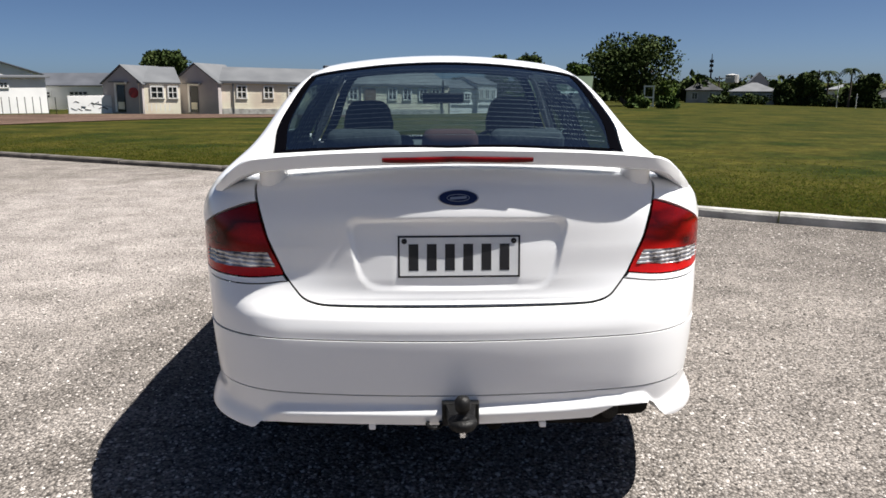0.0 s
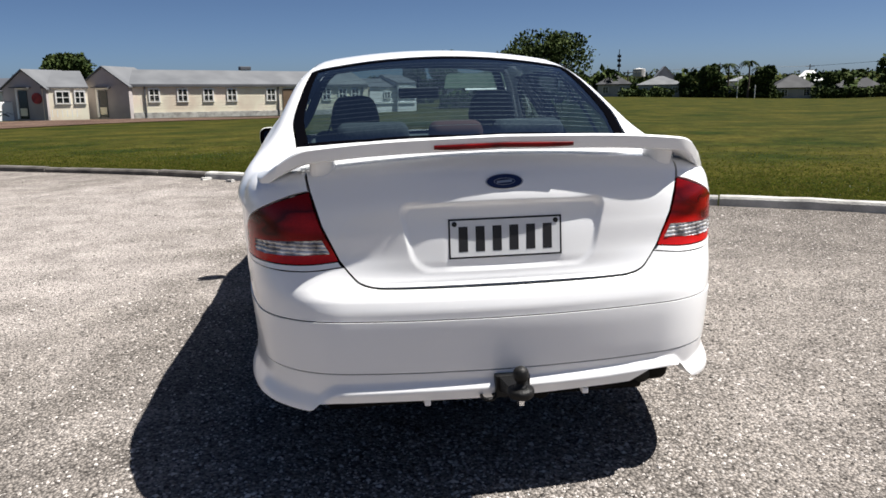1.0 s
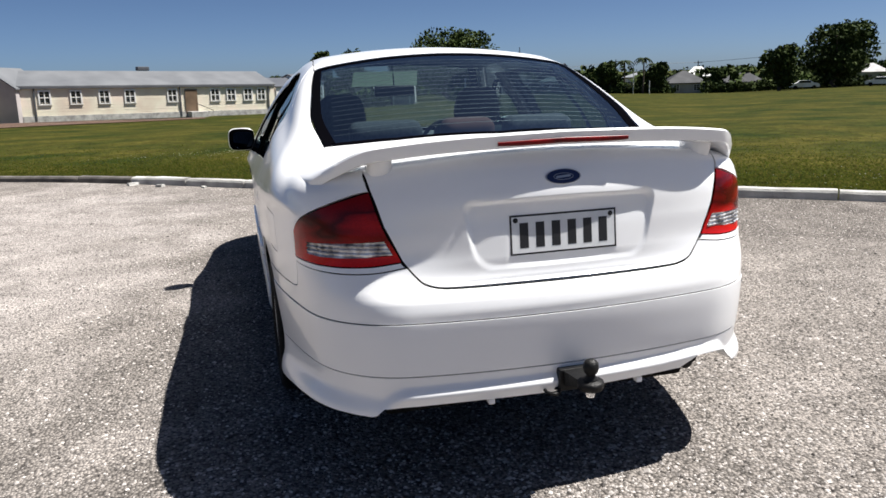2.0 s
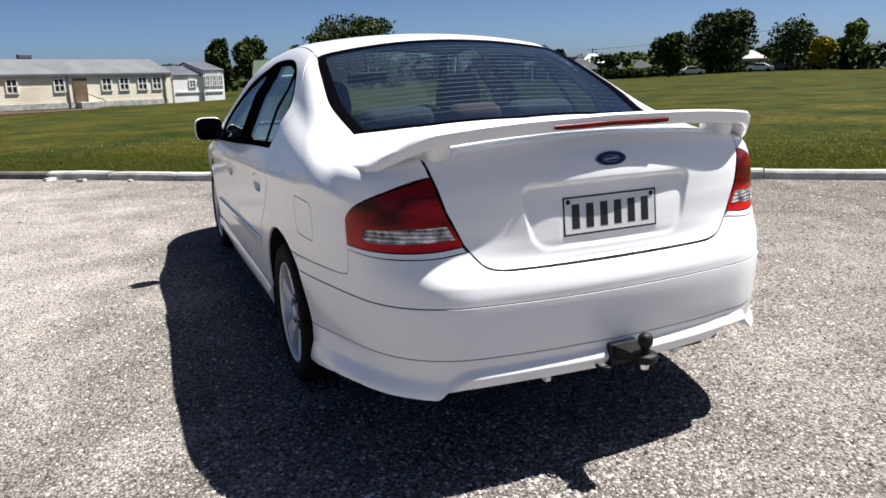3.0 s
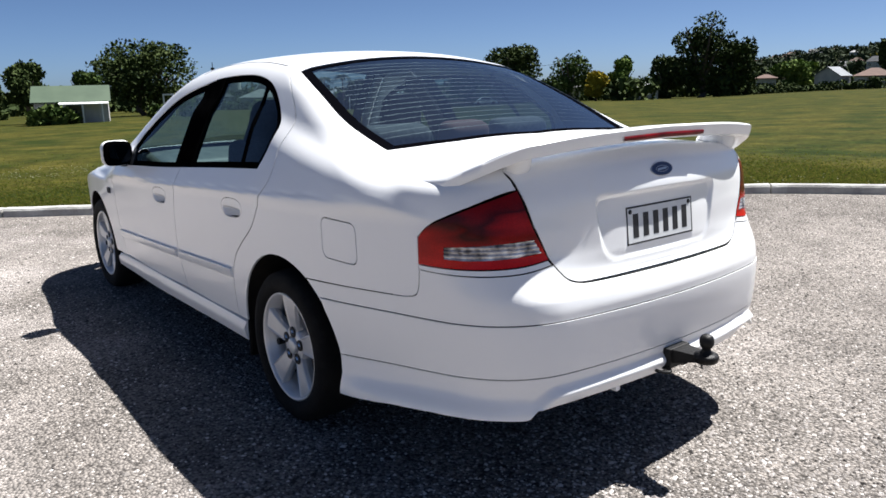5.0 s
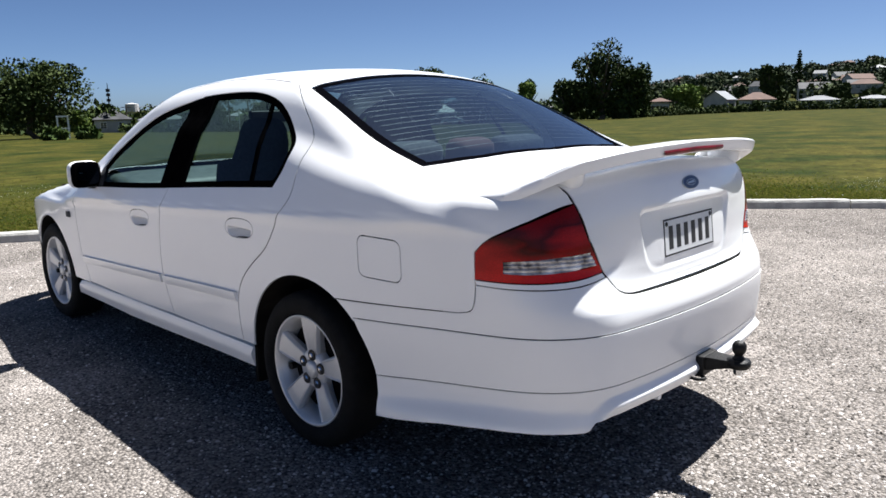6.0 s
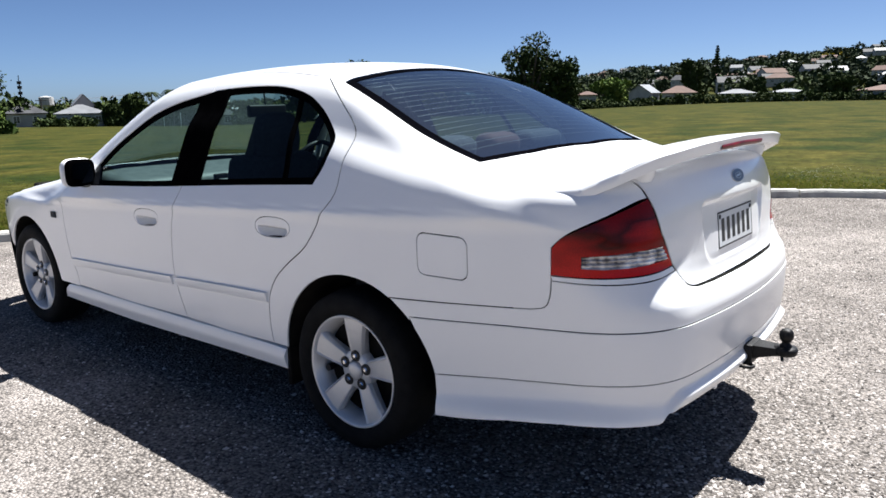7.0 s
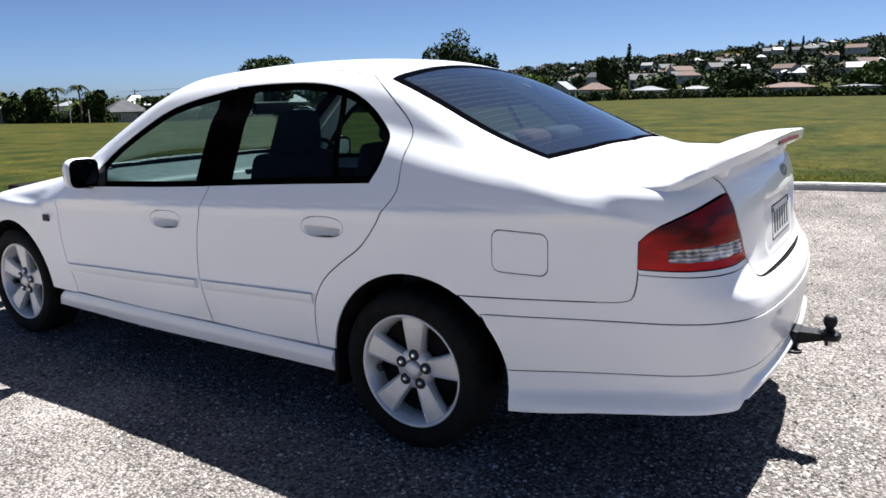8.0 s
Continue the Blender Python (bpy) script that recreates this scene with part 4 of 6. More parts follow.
# wheel wells, floor pan
for s in (1, -1):
    part("mud_flap", box((0.13, 0.022, 0.17), (s * 0.835, 4.035, 0.262), None, 0.008), UNDER, car, "black liner flap before the rear wheel")
for cy, cz, r in (ARCH_R, ARCH_F):
    for s in (1, -1):
        prof = [(s * 0.914, r + 0.001), (s * 0.60, r + 0.012), (s * 0.55, r - 0.05), (s * 0.55, 0.12)]
        bm = lathe(prof, 56, at=(0, cy, cz))
        low = [f for f in bm.faces if f.calc_center_median().z < 0.28]
        bmesh.ops.delete(bm, geom=low, context="FACES")
        for v in bm.verts:
            if abs(v.co.x) > 0.85:
                v.co.x = s * min(abs(v.co.x), float(body_side(v.co.y, max(v.co.z, 0.3))) - 0.006)
        part("wheel_well", bm, UNDER, car, "black wheel-arch liner", True)
for size, at in (((1.74, 1.98, 0.10), (0, 5.065, 0.27)), ((1.10, 0.9, 0.16), (0, 6.55, 0.30)), ((1.10, 0.85, 0.16), (0, 3.62, 0.36)), ((1.30, 0.50, 0.14), (0, 2.92, 0.37)), ((0.42, 0.34, 0.12), (0.33, 2.78, 0.33)), ((0.40, 0.5, 0.1), (-0.4, 2.85, 0.33))):
    part("floor_pan", box(size, at, None, 0.02), UNDER, car, "black underbody")
# unseen solid blocks added to stop sunlight leaking through the hollow shell
part("boot_core", box((1.34, 0.72, 0.52), (0, 3.12, 0.72), None, 0.02), UNDER, car, "unseen black block filling the boot against light leaks")
part("boot_core", box((1.06, 0.30, 0.46), (0, 2.72, 0.66), None, 0.02), UNDER, car)
part("bumper_core", box((1.0, 0.13, 0.28), (0, 2.555, 0.55), None, 0.01), UNDER, car)
part("engine_core", box((1.30, 0.95, 0.46), (0, 6.50, 0.62), None, 0.02), UNDER, car, "unseen black block filling the nose against light leaks")
part("muffler", box((0.40, 0.52, 0.17), (0.50, 2.98, 0.325), None, 0.05, 3), UNDER, car, "black muffler", True)
part("exhaust_pipe", tube([(0.48, 3.4, 0.27), (0.50, 2.9, 0.30), (0.50, 2.60, 0.355), (0.50, 2.53, 0.36)], 0.030, 16), DARK_METAL, car, "dark exhaust outlet", True)
for x in (-0.27, 0.27):
    part("skirt_clip", box((0.022, 0.03, 0.02), (x, 2.472, 0.347), None, 0.005), PAINT, car)

# ---------------------------------------------------------------- car: boot fittings
def face_frame(x, z, lift=0.0):
    """A pose on the tail: local x to the right, y up the face, z out of it."""
    p = solve_rays(np.array([[x, 3.0, z]]), np.array([[0.0, -1.0, 0.0]]), 1.0)
    n = Vector(skin_normals(p)[0])
    right = Vector((1, 0, 0))
    up = n.cross(right).normalized()
    right = up.cross(n)
    m = Matrix((right, up, n)).transposed().to_4x4()
    return Matrix.Translation(Vector(p[0]) + n * lift) @ m


plate_m = face_frame(0.005, 0.885, 0.0001)
part("number_plate", box((0.368, 0.124, 0.0014), (0, 0, 0), None, 0.0005), PLATE, boot_lid, "pale number plate with black bars").matrix_basis = plate_m
plate = boot_lid.children[-1]
for size, at in (((0.374, 0.006, 0.0022), (0, 0.062, 0)), ((0.374, 0.006, 0.0022), (0, -0.062, 0)), ((0.006, 0.13, 0.0020), (0.185, 0, 0)), ((0.006, 0.13, 0.0020), (-0.185, 0, 0))):
    part("plate_frame", box(size, at, None, 0.0006), BLACK, plate)
for k in range(6):
    part("bar", box((0.030, 0.082, 0.0008), (-0.1400 + 0.056 * k, -0.002, 0.0009)), INK, plate)
for s in (-1, 1):
    part("screw", lathe([(0.0, 0.009), (0.0025, 0.008), (0.0035, 0.0005)], 12, "z", (s * 0.168, 0.048, 0)), BLACK, plate)
badge_m = face_frame(0.002, 1.066, 0.0)
badge = part("badge", box((0.001, 0.001, 0.001)), BADGE_RIM, boot_lid, "blue oval badge with a chrome rim")
bm = lathe([(0.0, 1.0), (0.5, 1.0), (0.8, 0.97), (0.85, 0.945), (0.62, 0.93)], 48, "z")
bmesh.ops.scale(bm, vec=(0.062, 0.025, 0.0035), verts=bm.verts)
bm.to_mesh(badge.data)
bm.free()
badge.matrix_basis = badge_m
bm = lathe([(0.62, 0.94), (0.78, 0.5), (0.82, 0.001)], 48, "z")
bmesh.ops.scale(bm, vec=(0.062, 0.025, 0.0035), verts=bm.verts)
part("badge_field", bm, BLUE, badge, "dark blue field", True)
bm = tube([(0.034 * math.cos(a * math.tau / 24), 0.0105 * math.sin(a * math.tau / 24), 0.0030) for a in range(24)], 0.0009, 6, True)
part("badge_line", bm, BADGE_RIM, badge)
part("badge_bar", box((0.050, 0.0075, 0.0006), (0, 0.0, 0.0031), Matrix.Rotation(radians(4), 4, "Z"), 0.0002), BADGE_RIM, badge, "small pale bar on the badge")

# spoiler: a blade draped over the boot, drooping on to the quarter panels
def broken(points, per):
    """Straight runs between points."""
    p = [np.array(q, float) for q in points]
    return [a + (b - a) * k / per for a, b in zip(p[:-1], p[1:]) for k in range(1, per + 1)]


TRAIL = np.array(list(spline([(0, 2.497, 1.207), (0.35, 2.503, 1.199), (0.56, 2.522, 1.184), (0.645, 2.555, 1.168), (0.722, 2.640, 1.120)], 8)) + broken([(0.722, 2.640, 1.120), (0.785, 2.737, 1.070), (0.838, 2.952, 1.060)], 9))
LEAD = np.array(list(spline([(0, 2.672, 1.190), (0.35, 2.680, 1.182), (0.55, 2.718, 1.162), (0.632, 2.775, 1.138), (0.705, 2.838, 1.110)], 8)) + broken([(0.705, 2.838, 1.110), (0.768, 2.88, 1.092), (0.836, 2.965, 1.063)], 9))
RISE = np.interp(np.linspace(0, 1, len(TRAIL)), [0, 0.5, 0.70, 0.82, 1.0], [0.037, 0.036, 0.032, 0.032, 0.045])

FADE = np.interp(np.linspace(0, 1, len(TRAIL)), [0, 0.82, 1.0], [0.95, 0.85, 0.05])


def spoiler_mesh():
    half = []
    for t, l, h, fade in zip(TRAIL, LEAD, RISE, FADE):
        mid = (t + l) / 2
        sec = [t + (0, 0.0, 0.004), t + (0, 0.008, 0.010), mid * 0.5 + t * 0.5 + (0, 0, 0.012), mid + (0, 0, 0.013), mid * 0.4 + l * 0.6 + (0, 0, 0.010), l + (0, 0, 0.002),
               l + (0, -0.004, -0.005), mid * 0.4 + l * 0.6 + (0, 0, -0.55 * h), mid + (0, 0, -0.85 * h), mid * 0.4 + t * 0.6 + (0, 0, -0.98 * h), t + (0, 0.016, -h), t + (0, 0.008, -h + 0.003), t + (0, 0.003, -0.5 * h)]
        g = fade
        sec = [t + (q - t) * (1, 1, 1) if i >= 6 else q - (0, 0, (1 - g) * d) for i, (q, d) in enumerate(zip(sec, (0.004, 0.010, 0.012, 0.013, 0.010, 0.002) + (0,) * 7))]
        half.append(np.array(sec))
    rows = [r * np.array([-1, 1, 1]) for r in half[:0:-1]] + half
    n = len(rows[0])
    bm = bmesh.new()
    vs = [[bm.verts.new(tuple(p)) for p in r] for r in rows]
    for a, b in zip(vs[:-1], vs[1:]):
        for i in range(n):
            bm.faces.new((a[i], a[(i + 1) % n], b[(i + 1) % n], b[i]))
    bm.faces.new(vs[0])
    bm.faces.new(vs[-1])
    return bm


spoiler = part("spoiler", spoiler_mesh(), PAINT, boot_lid, "white boot spoiler with drooping ends", True, 36)
for s in (-1, 1):
    bm = bmesh.new()
    rows = []
    for z, w, d0, d1 in ((1.086, 0.037, 2.612, 2.70), (1.094, 0.040, 2.598, 2.71), (1.115, 0.041, 2.590, 2.715), (1.135, 0.042, 2.588, 2.715), (1.158, 0.040, 2.592, 2.70)):
        c = s * 0.575
        ring = []
        for k in range(20):
            a = k * math.tau / 20
            ca, sa = math.cos(a), math.sin(a)
            ring.append(bm.verts.new((c + w * math.copysign(abs(ca) ** 0.75, ca), (d0 + d1) / 2 + (d1 - d0) / 2 * math.copysign(abs(sa) ** 0.75, sa), z)))
        rows.append(ring)
    for a, b in zip(rows[:-1], rows[1:]):
        for i in range(20):
            bm.faces.new((a[i], a[(i + 1) % 20], b[(i + 1) % 20], b[i]))
    bm.faces.new(rows[0])
    bm.faces.new(rows[-1])
    part("spoiler_foot", bm, PAINT, spoiler, "", True)
xs = np.linspace(-0.225, 0.225, 21)
ty = np.interp(np.abs(xs), TRAIL[:, 0], TRAIL[:, 1])
tz = np.interp(np.abs(xs), TRAIL[:, 0], TRAIL[:, 2])
bm = bmesh.new()
rows = [[bm.verts.new((x, y - 0.002 + dy, z + dz)) for dy, dz in ((0.004, -0.014), (0.0, -0.016), (0.002, -0.031 + 0.004 * (abs(x) / 0.225) ** 8), (0.012, -0.032 + 0.004 * (abs(x) / 0.225) ** 8))] for x, y, z in zip(xs, ty, tz)]
for a, b in zip(rows[:-1], rows[1:]):
    for i in range(3):
        bm.faces.new((a[i], a[i + 1], b[i + 1], b[i]))
part("brake_light", bm, DARK_RED, spoiler, "thin red high brake light", True)

# tow bar
tow = new("tow_bar")
tow.parent = car
tow["label"] = "black tow bar with a ball"
tow.location = (0, -0.010, 0.012)
part("bracket", box((0.115, 0.09, 0.074), (0.006, 2.462, 0.396), None, 0.005), DARK_METAL, tow, "black square mounting plate")
bm = bmesh.new()
rows = [[bm.verts.new((0.006 + s * w, y, z)) for s, z in ((-1, z0), (1, z0), (1, z1), (-1, z1))] for y, w, z0, z1 in ((2.44, 0.050, 0.376, 0.430), (2.39, 0.040, 0.388, 0.430), (2.34, 0.034, 0.402, 0.430), (2.30, 0.030, 0.408, 0.430))]
for p, q in zip(rows[:-1], rows[1:]):
    for k in range(4):
        bm.faces.new((p[k], p[(k + 1) % 4], q[(k + 1) % 4], q[k]))
bm.faces.new(rows[0])
bm.faces.new(rows[-1])
part("tongue", bm, DARK_METAL, tow)
part("chain_loop", tube([(-0.075 + 0.022 * math.cos(k * math.tau / 16), 2.43 + 0.03 * math.sin(k * math.tau / 16), 0.362) for k in range(16)], 0.006, 6, True), DARK_METAL, tow, "", True)
part("flange", lathe([(0.404, 0.002), (0.404, 0.036), (0.410, 0.041), (0.424, 0.043), (0.432, 0.040), (0.435, 0.018)], 28, "z", (0.006, 2.315, 0)), DARK_METAL, tow, "", True)
part("ball", lathe([(0.433, 0.022), (0.440, 0.021), (0.444, 0.0165), (0.450, 0.0145), (0.454, 0.0145), (0.458, 0.019), (0.466, 0.0235), (0.478, 0.0252), (0.490, 0.0232), (0.498, 0.018), (0.503, 0.009), (0.5035, 0.0005)], 28, "z", (0.006, 2.315, 0)), DARK_METAL, tow, "worn dark steel ball", True)
part("nut", lathe([(0.378, 0.001), (0.378, 0.014), (0.400, 0.018), (0.406, 0.018)], 6, "z", (0.006, 2.315, 0)), CHROME, tow, "bright steel nut")
part("trailer_socket", lathe([(2.452, 0.001), (2.452, 0.024), (2.460, 0.028), (2.53, 0.028)], 20, "y", (0.115, 0, 0.358)), UNDER, car, "black trailer socket", True)

# door mirrors
def mirror_shell(s, stations):
    """Rounded shell from (y, half width, half height, x shift, power) stations, closed at both ends."""
    bm = bmesh.new()
    rows = []
    for y, w, h, dx, e in stations:
        ring = []
        for k in range(28):
            c, d = math.cos(k * math.tau / 28), math.sin(k * math.tau / 28)
            ring.append(bm.verts.new((s * (0.973 + dx + w * math.copysign(abs(c) ** e, c)), y, 1.014 + h * math.copysign(abs(d) ** e, d))))
        rows.append(ring)
    for p, q in zip(rows[:-1], rows[1:]):
        for k in range(28):
            bm.faces.new((p[k], p[(k + 1) % 28], q[(k + 1) % 28], q[k]))
    bm.faces.new(rows[0])
    bm.faces.new(rows[-1])
    return bm


for s in (-1, 1):
    m = new("door_mirror")
    m.parent = car
    part("housing", mirror_shell(s, [(5.578, 0.086, 0.074, 0, 0.55), (5.600, 0.087, 0.075, 0, 0.55), (5.630, 0.080, 0.068, -0.004, 0.6), (5.660, 0.060, 0.050, -0.012, 0.7), (5.676, 0.032, 0.026, -0.02, 0.8)]), PAINT, m, "white mirror housing", True)
    toe = Matrix.Translation((s * 0.973, 5.58, 1.014)) @ Matrix.Rotation(-s * radians(16), 4, "Z") @ Matrix.Translation((-s * 0.973, -5.58, -1.014))
    bezel = part("bezel", mirror_shell(s, [(5.552, 0.078, 0.066, 0, 0.5), (5.554, 0.082, 0.070, 0, 0.5), (5.582, 0.0845, 0.0725, 0, 0.55)]), TRIM_BLACK, m, "black mirror bezel")
    face = part("mirror_face", mirror_shell(s, [(5.549, 0.066, 0.054, 0, 0.5), (5.553, 0.067, 0.055, 0, 0.5)]), MIRROR, m, "mirror glass")
    for ob in (bezel, face):
        ob.data.transform(toe)  # turned in towards the driver
    bm = box((0.10, 0.07, 0.045), (s * 0.905, 5.62, 0.955), None, 0.015, 3)
    part("mount", bm, TRIM_BLACK, m, "black mirror mount", True)

# side repeaters on the front wings
for s in (-1, 1):
    part("side_repeater", box((0.008, 0.055, 0.035), (s * 0.926, 6.06, 0.745), None, 0.003), GREY_FABRIC, car, "small grey side lamp")

# ---------------------------------------------------------------- car: cabin
def soft_box(size, at, turn=None, r=0.04):
    return box(size, at, turn, min(r, min(size) * 0.48), 4)


panel("headliner", car, FABRIC, "axis", both([(0, 3.95, 1.50), (0.55, 3.95, 1.42), (0.60, 4.0, 1.43)] + RAIL_REAR[1:] + RAIL_FRONT[1:6] + [(0, 5.10, 1.48)]), step=0.08, lift=-0.035, flange=0)
panel("pillar_lining", car, FABRIC, "axis", DOOR_GAP[:18] + [(0.86, 3.3, 1.02)] + GLASS_SIDE, (1, -1), step=0.06, lift=-0.035, flange=0)
CARD = [(0.90, 3.75, 0.965), (0.88, 4.7, 0.93), (0.88, 5.75, 0.885), (0.9, 5.9, 0.6), (0.9, 5.85, 0.36), (0.9, 4.15, 0.36), (0.9, 4.1, 0.6), (0.9, 3.85, 0.75)]
panel("door_lining", car, FABRIC, "axis", CARD, (1, -1), step=0.08, lift=-0.07, flange=0.02)


def headrest(x, y, z0):
    """A padded headrest narrowing to a rounded top."""
    bm = bmesh.new()
    rows = []
    for h, w, d in ((0.0, 0.115, 0.030), (0.02, 0.140, 0.048), (0.08, 0.143, 0.055), (0.15, 0.128, 0.054), (0.185, 0.112, 0.048), (0.205, 0.088, 0.034), (0.212, 0.06, 0.018)):
        ring = []
        for k in range(24):
            c, e = math.cos(k * math.tau / 24), math.sin(k * math.tau / 24)
            ring.append(bm.verts.new((x + w * math.copysign(abs(c) ** 0.7, c), y - 0.12 * h + d * math.copysign(abs(e) ** 0.7, e), z0 + h)))
        rows.append(ring)
    for p, q in zip(rows[:-1], rows[1:]):
        for k in range(24):
            bm.faces.new((p[k], p[(k + 1) % 24], q[(k + 1) % 24], q[k]))
    bm.faces.new(rows[0])
    bm.faces.new(rows[-1])
    return bm


for s in (-1, 1):
    seat = new("front_seat")
    seat.parent = car
    part("seat_back", soft_box((0.50, 0.14, 0.62), (s * 0.40, 4.74, 0.80), Matrix.Rotation(radians(14), 4, "X"), 0.06), FABRIC, seat, "dark fabric seat back", True)
    part("seat_cushion", soft_box((0.50, 0.50, 0.16), (s * 0.40, 4.98, 0.50), None, 0.06), FABRIC, seat, "dark fabric seat cushion", True)
    part("headrest", headrest(s * 0.41, 4.655, 1.095 if s < 0 else 1.113), FABRIC, seat, "dark fabric headrest", True)
    for d in (-0.06, 0.06):
        part("headrest_post", tube([(s * 0.41 + d, 4.67, 1.05), (s * 0.41 + d, 4.66, 1.16)], 0.006, 8), CHROME, seat)
bench = new("rear_bench")
bench.parent = car
part("bench_back", soft_box((1.36, 0.16, 0.56), (0, 3.72, 0.79), Matrix.Rotation(radians(18), 4, "X"), 0.06), FABRIC, bench, "dark fabric rear seat back", True)
part("bench_cushion", soft_box((1.36, 0.50, 0.18), (0, 4.05, 0.48), None, 0.06), FABRIC, bench, "dark fabric rear seat cushion", True)
for x, mat, label in ((-0.36, GREY_FABRIC, "grey rear headrest"), (0.36, GREY_FABRIC, "grey rear headrest"), (0.02, None, "reddish-brown rear headrest")):
    part("rear_headrest", soft_box((0.33 if abs(x) > 0.1 else 0.25, 0.12, 0.15), (x, 3.60, 1.13), Matrix.Rotation(radians(12), 4, "X"), 0.055), mat or material("brown_fabric", (0.09, 0.035, 0.03), 0.9), bench, label, True)
part("parcel_shelf", box((1.42, 0.52, 0.03), (0, 3.34, 1.045), None, 0.008), BLACK, car, "black parcel shelf")
part("shelf_speaker", lathe([(1.06, 0.09), (1.066, 0.085), (1.068, 0.001)], 24, "z", (0.45, 3.38, 0)), BLACK, car)
dash = part("dashboard", soft_box((1.46, 0.42, 0.20), (0, 5.80, 0.865), Matrix.Rotation(radians(8), 4, "X"), 0.07), DASH, car, "grey dashboard", True)
part("dash_lower", soft_box((1.46, 0.30, 0.36), (0, 5.74, 0.66), None, 0.05), BLACK, car, "black lower dashboard", True)
part("centre_console", soft_box((0.22, 0.9, 0.26), (0, 5.25, 0.50), None, 0.04), BLACK, car, "", True)
part("centre_stack", box((0.30, 0.05, 0.20), (0, 5.555, 0.83), Matrix.Rotation(radians(-20), 4, "X"), 0.01), ALLOY, dash, "silver centre stack")
for s in (-0.62, -0.12, 0.12, 0.62):
    part("air_vent", box((0.10, 0.02, 0.06), (s, 5.565, 0.905), None, 0.008), ALLOY if abs(s) > 0.3 else BLACK, dash)
sw = Matrix.Translation((0.40, 5.30, 0.93)) @ Matrix.Rotation(radians(-68), 4, "X")
steering = new("steering_wheel")
steering.parent = car
steering.matrix_basis = sw
part("wheel_rim", tube([(0.185 * math.cos(k * math.tau / 32), 0.185 * math.sin(k * math.tau / 32), 0) for k in range(32)], 0.015, 8, True), BLACK, steering, "black steering wheel rim", True)
part("wheel_boss", soft_box((0.17, 0.14, 0.05), (0, 0, 0), None, 0.02), BLACK, steering, "", True)
for a in (0, 180, 270):
    c, d = math.cos(radians(a)), math.sin(radians(a))
    part("wheel_spoke", tube([(0.06 * c, 0.06 * d, 0), (0.18 * c, 0.18 * d, 0)], 0.016, 8), ALLOY, steering, "", True)
part("rear_view_mirror", soft_box((0.27, 0.035, 0.07), (0.04, 5.28, 1.307), None, 0.012), BLACK, car, "black interior mirror", True)
part("mirror_stem", tube([(0.04, 5.29, 1.335), (0.04, 5.30, 1.42)], 0.005, 8), BLACK, car)
for s in (-1, 1):
    part("seat_belt", box((0.008, 0.048, 0.55), (s * 0.60, 4.66, 1.04), Matrix.Rotation(-s * radians(24), 4, "Y")), FABRIC, car, "black seat belt webbing")
panel("pillar_inner", car, BLACK, "axis", [(0.88, 4.86, 0.95), (0.88, 4.68, 0.95), (0.62, 4.71, 1.41), (0.62, 4.87, 1.41)], (1, -1), "black inner pillar trim", step=0.06, lift=-0.03, flange=0.02)
panel("sail_trim", car, BLACK, "axis", [(0.885, 5.655, 0.937), (0.885, 5.50, 0.945), (0.845, 5.545, 1.03), (0.83, 5.565, 1.04)], (1, -1), "black mirror sail trim", step=0.03, lift=-0.002, gap=0.0)
part("boot_wall", box((1.40, 0.02, 0.55), (0, 3.55, 0.74)), UNDER, car)


# ---------------------------------------------------------------- kerb
def kerb_pieces():
    """Concrete kerb lengths along the field's edge, darker weathered edging at the far left."""
    seg = np.diff(KERB_LINE, axis=0)
    run = np.concatenate([[0], np.cumsum(np.linalg.norm(seg, axis=1))])
    at = lambda s: np.array([np.interp(s, run, KERB_LINE[:, 0]), np.interp(s, run, KERB_LINE[:, 1])])
    rng = random.Random(4)
    s = 0.0
    while s < run[-1] - 0.6:
        length = 2.4 if at(s)[0] < -4.6 else (1.0 if at(s)[0] < -1.0 else 1.8)
        e = min(s + length, run[-1])
        old = at(s + 0.5 * length)[0] < -2.45
        h = (0.085 if old else 0.104) + rng.uniform(-0.008, 0.008)
        dip = rng.uniform(-0.006, 0.006)
        bm = bmesh.new()
        rows = []
        n = 7
        for i in range(n):
            q = s + 0.010 + (e - s - 0.020) * i / (n - 1)
            p = at(q)
            t = at(q + 0.05) - at(q - 0.05)
            t = t / np.linalg.norm(t)
            nrm = np.array([-t[1], t[0]])
            w = 0.15
            wob = rng.uniform(-0.004, 0.004)
            z0 = float(ground_z(*p)) - 0.08
            top = h + dip * (i / (n - 1) - 0.5) + wob
            rows.append([bm.verts.new((*(p + nrm * d), z)) for d, z in ((0, z0), (0.012, top - 0.03), (0.028, top - 0.006), (0.045, top), (w - 0.02, top), (w, top - 0.015), (w, z0))])
        for a, b in zip(rows[:-1], rows[1:]):
            for i in range(6):
                bm.faces.new((a[i], a[i + 1], b[i + 1], b[i]))
        bm.faces.new(rows[0])
        bm.faces.new(rows[-1])
        ob = part("kerb", bm, OLD_KERB if old else CONCRETE)
        tagged(ob, "dark weathered edging along the grass" if old else "pale concrete kerb length edging the grass field", "kerb", "kerb lengths", "structure")
        s = e
    return run[-1]


kerb_pieces()


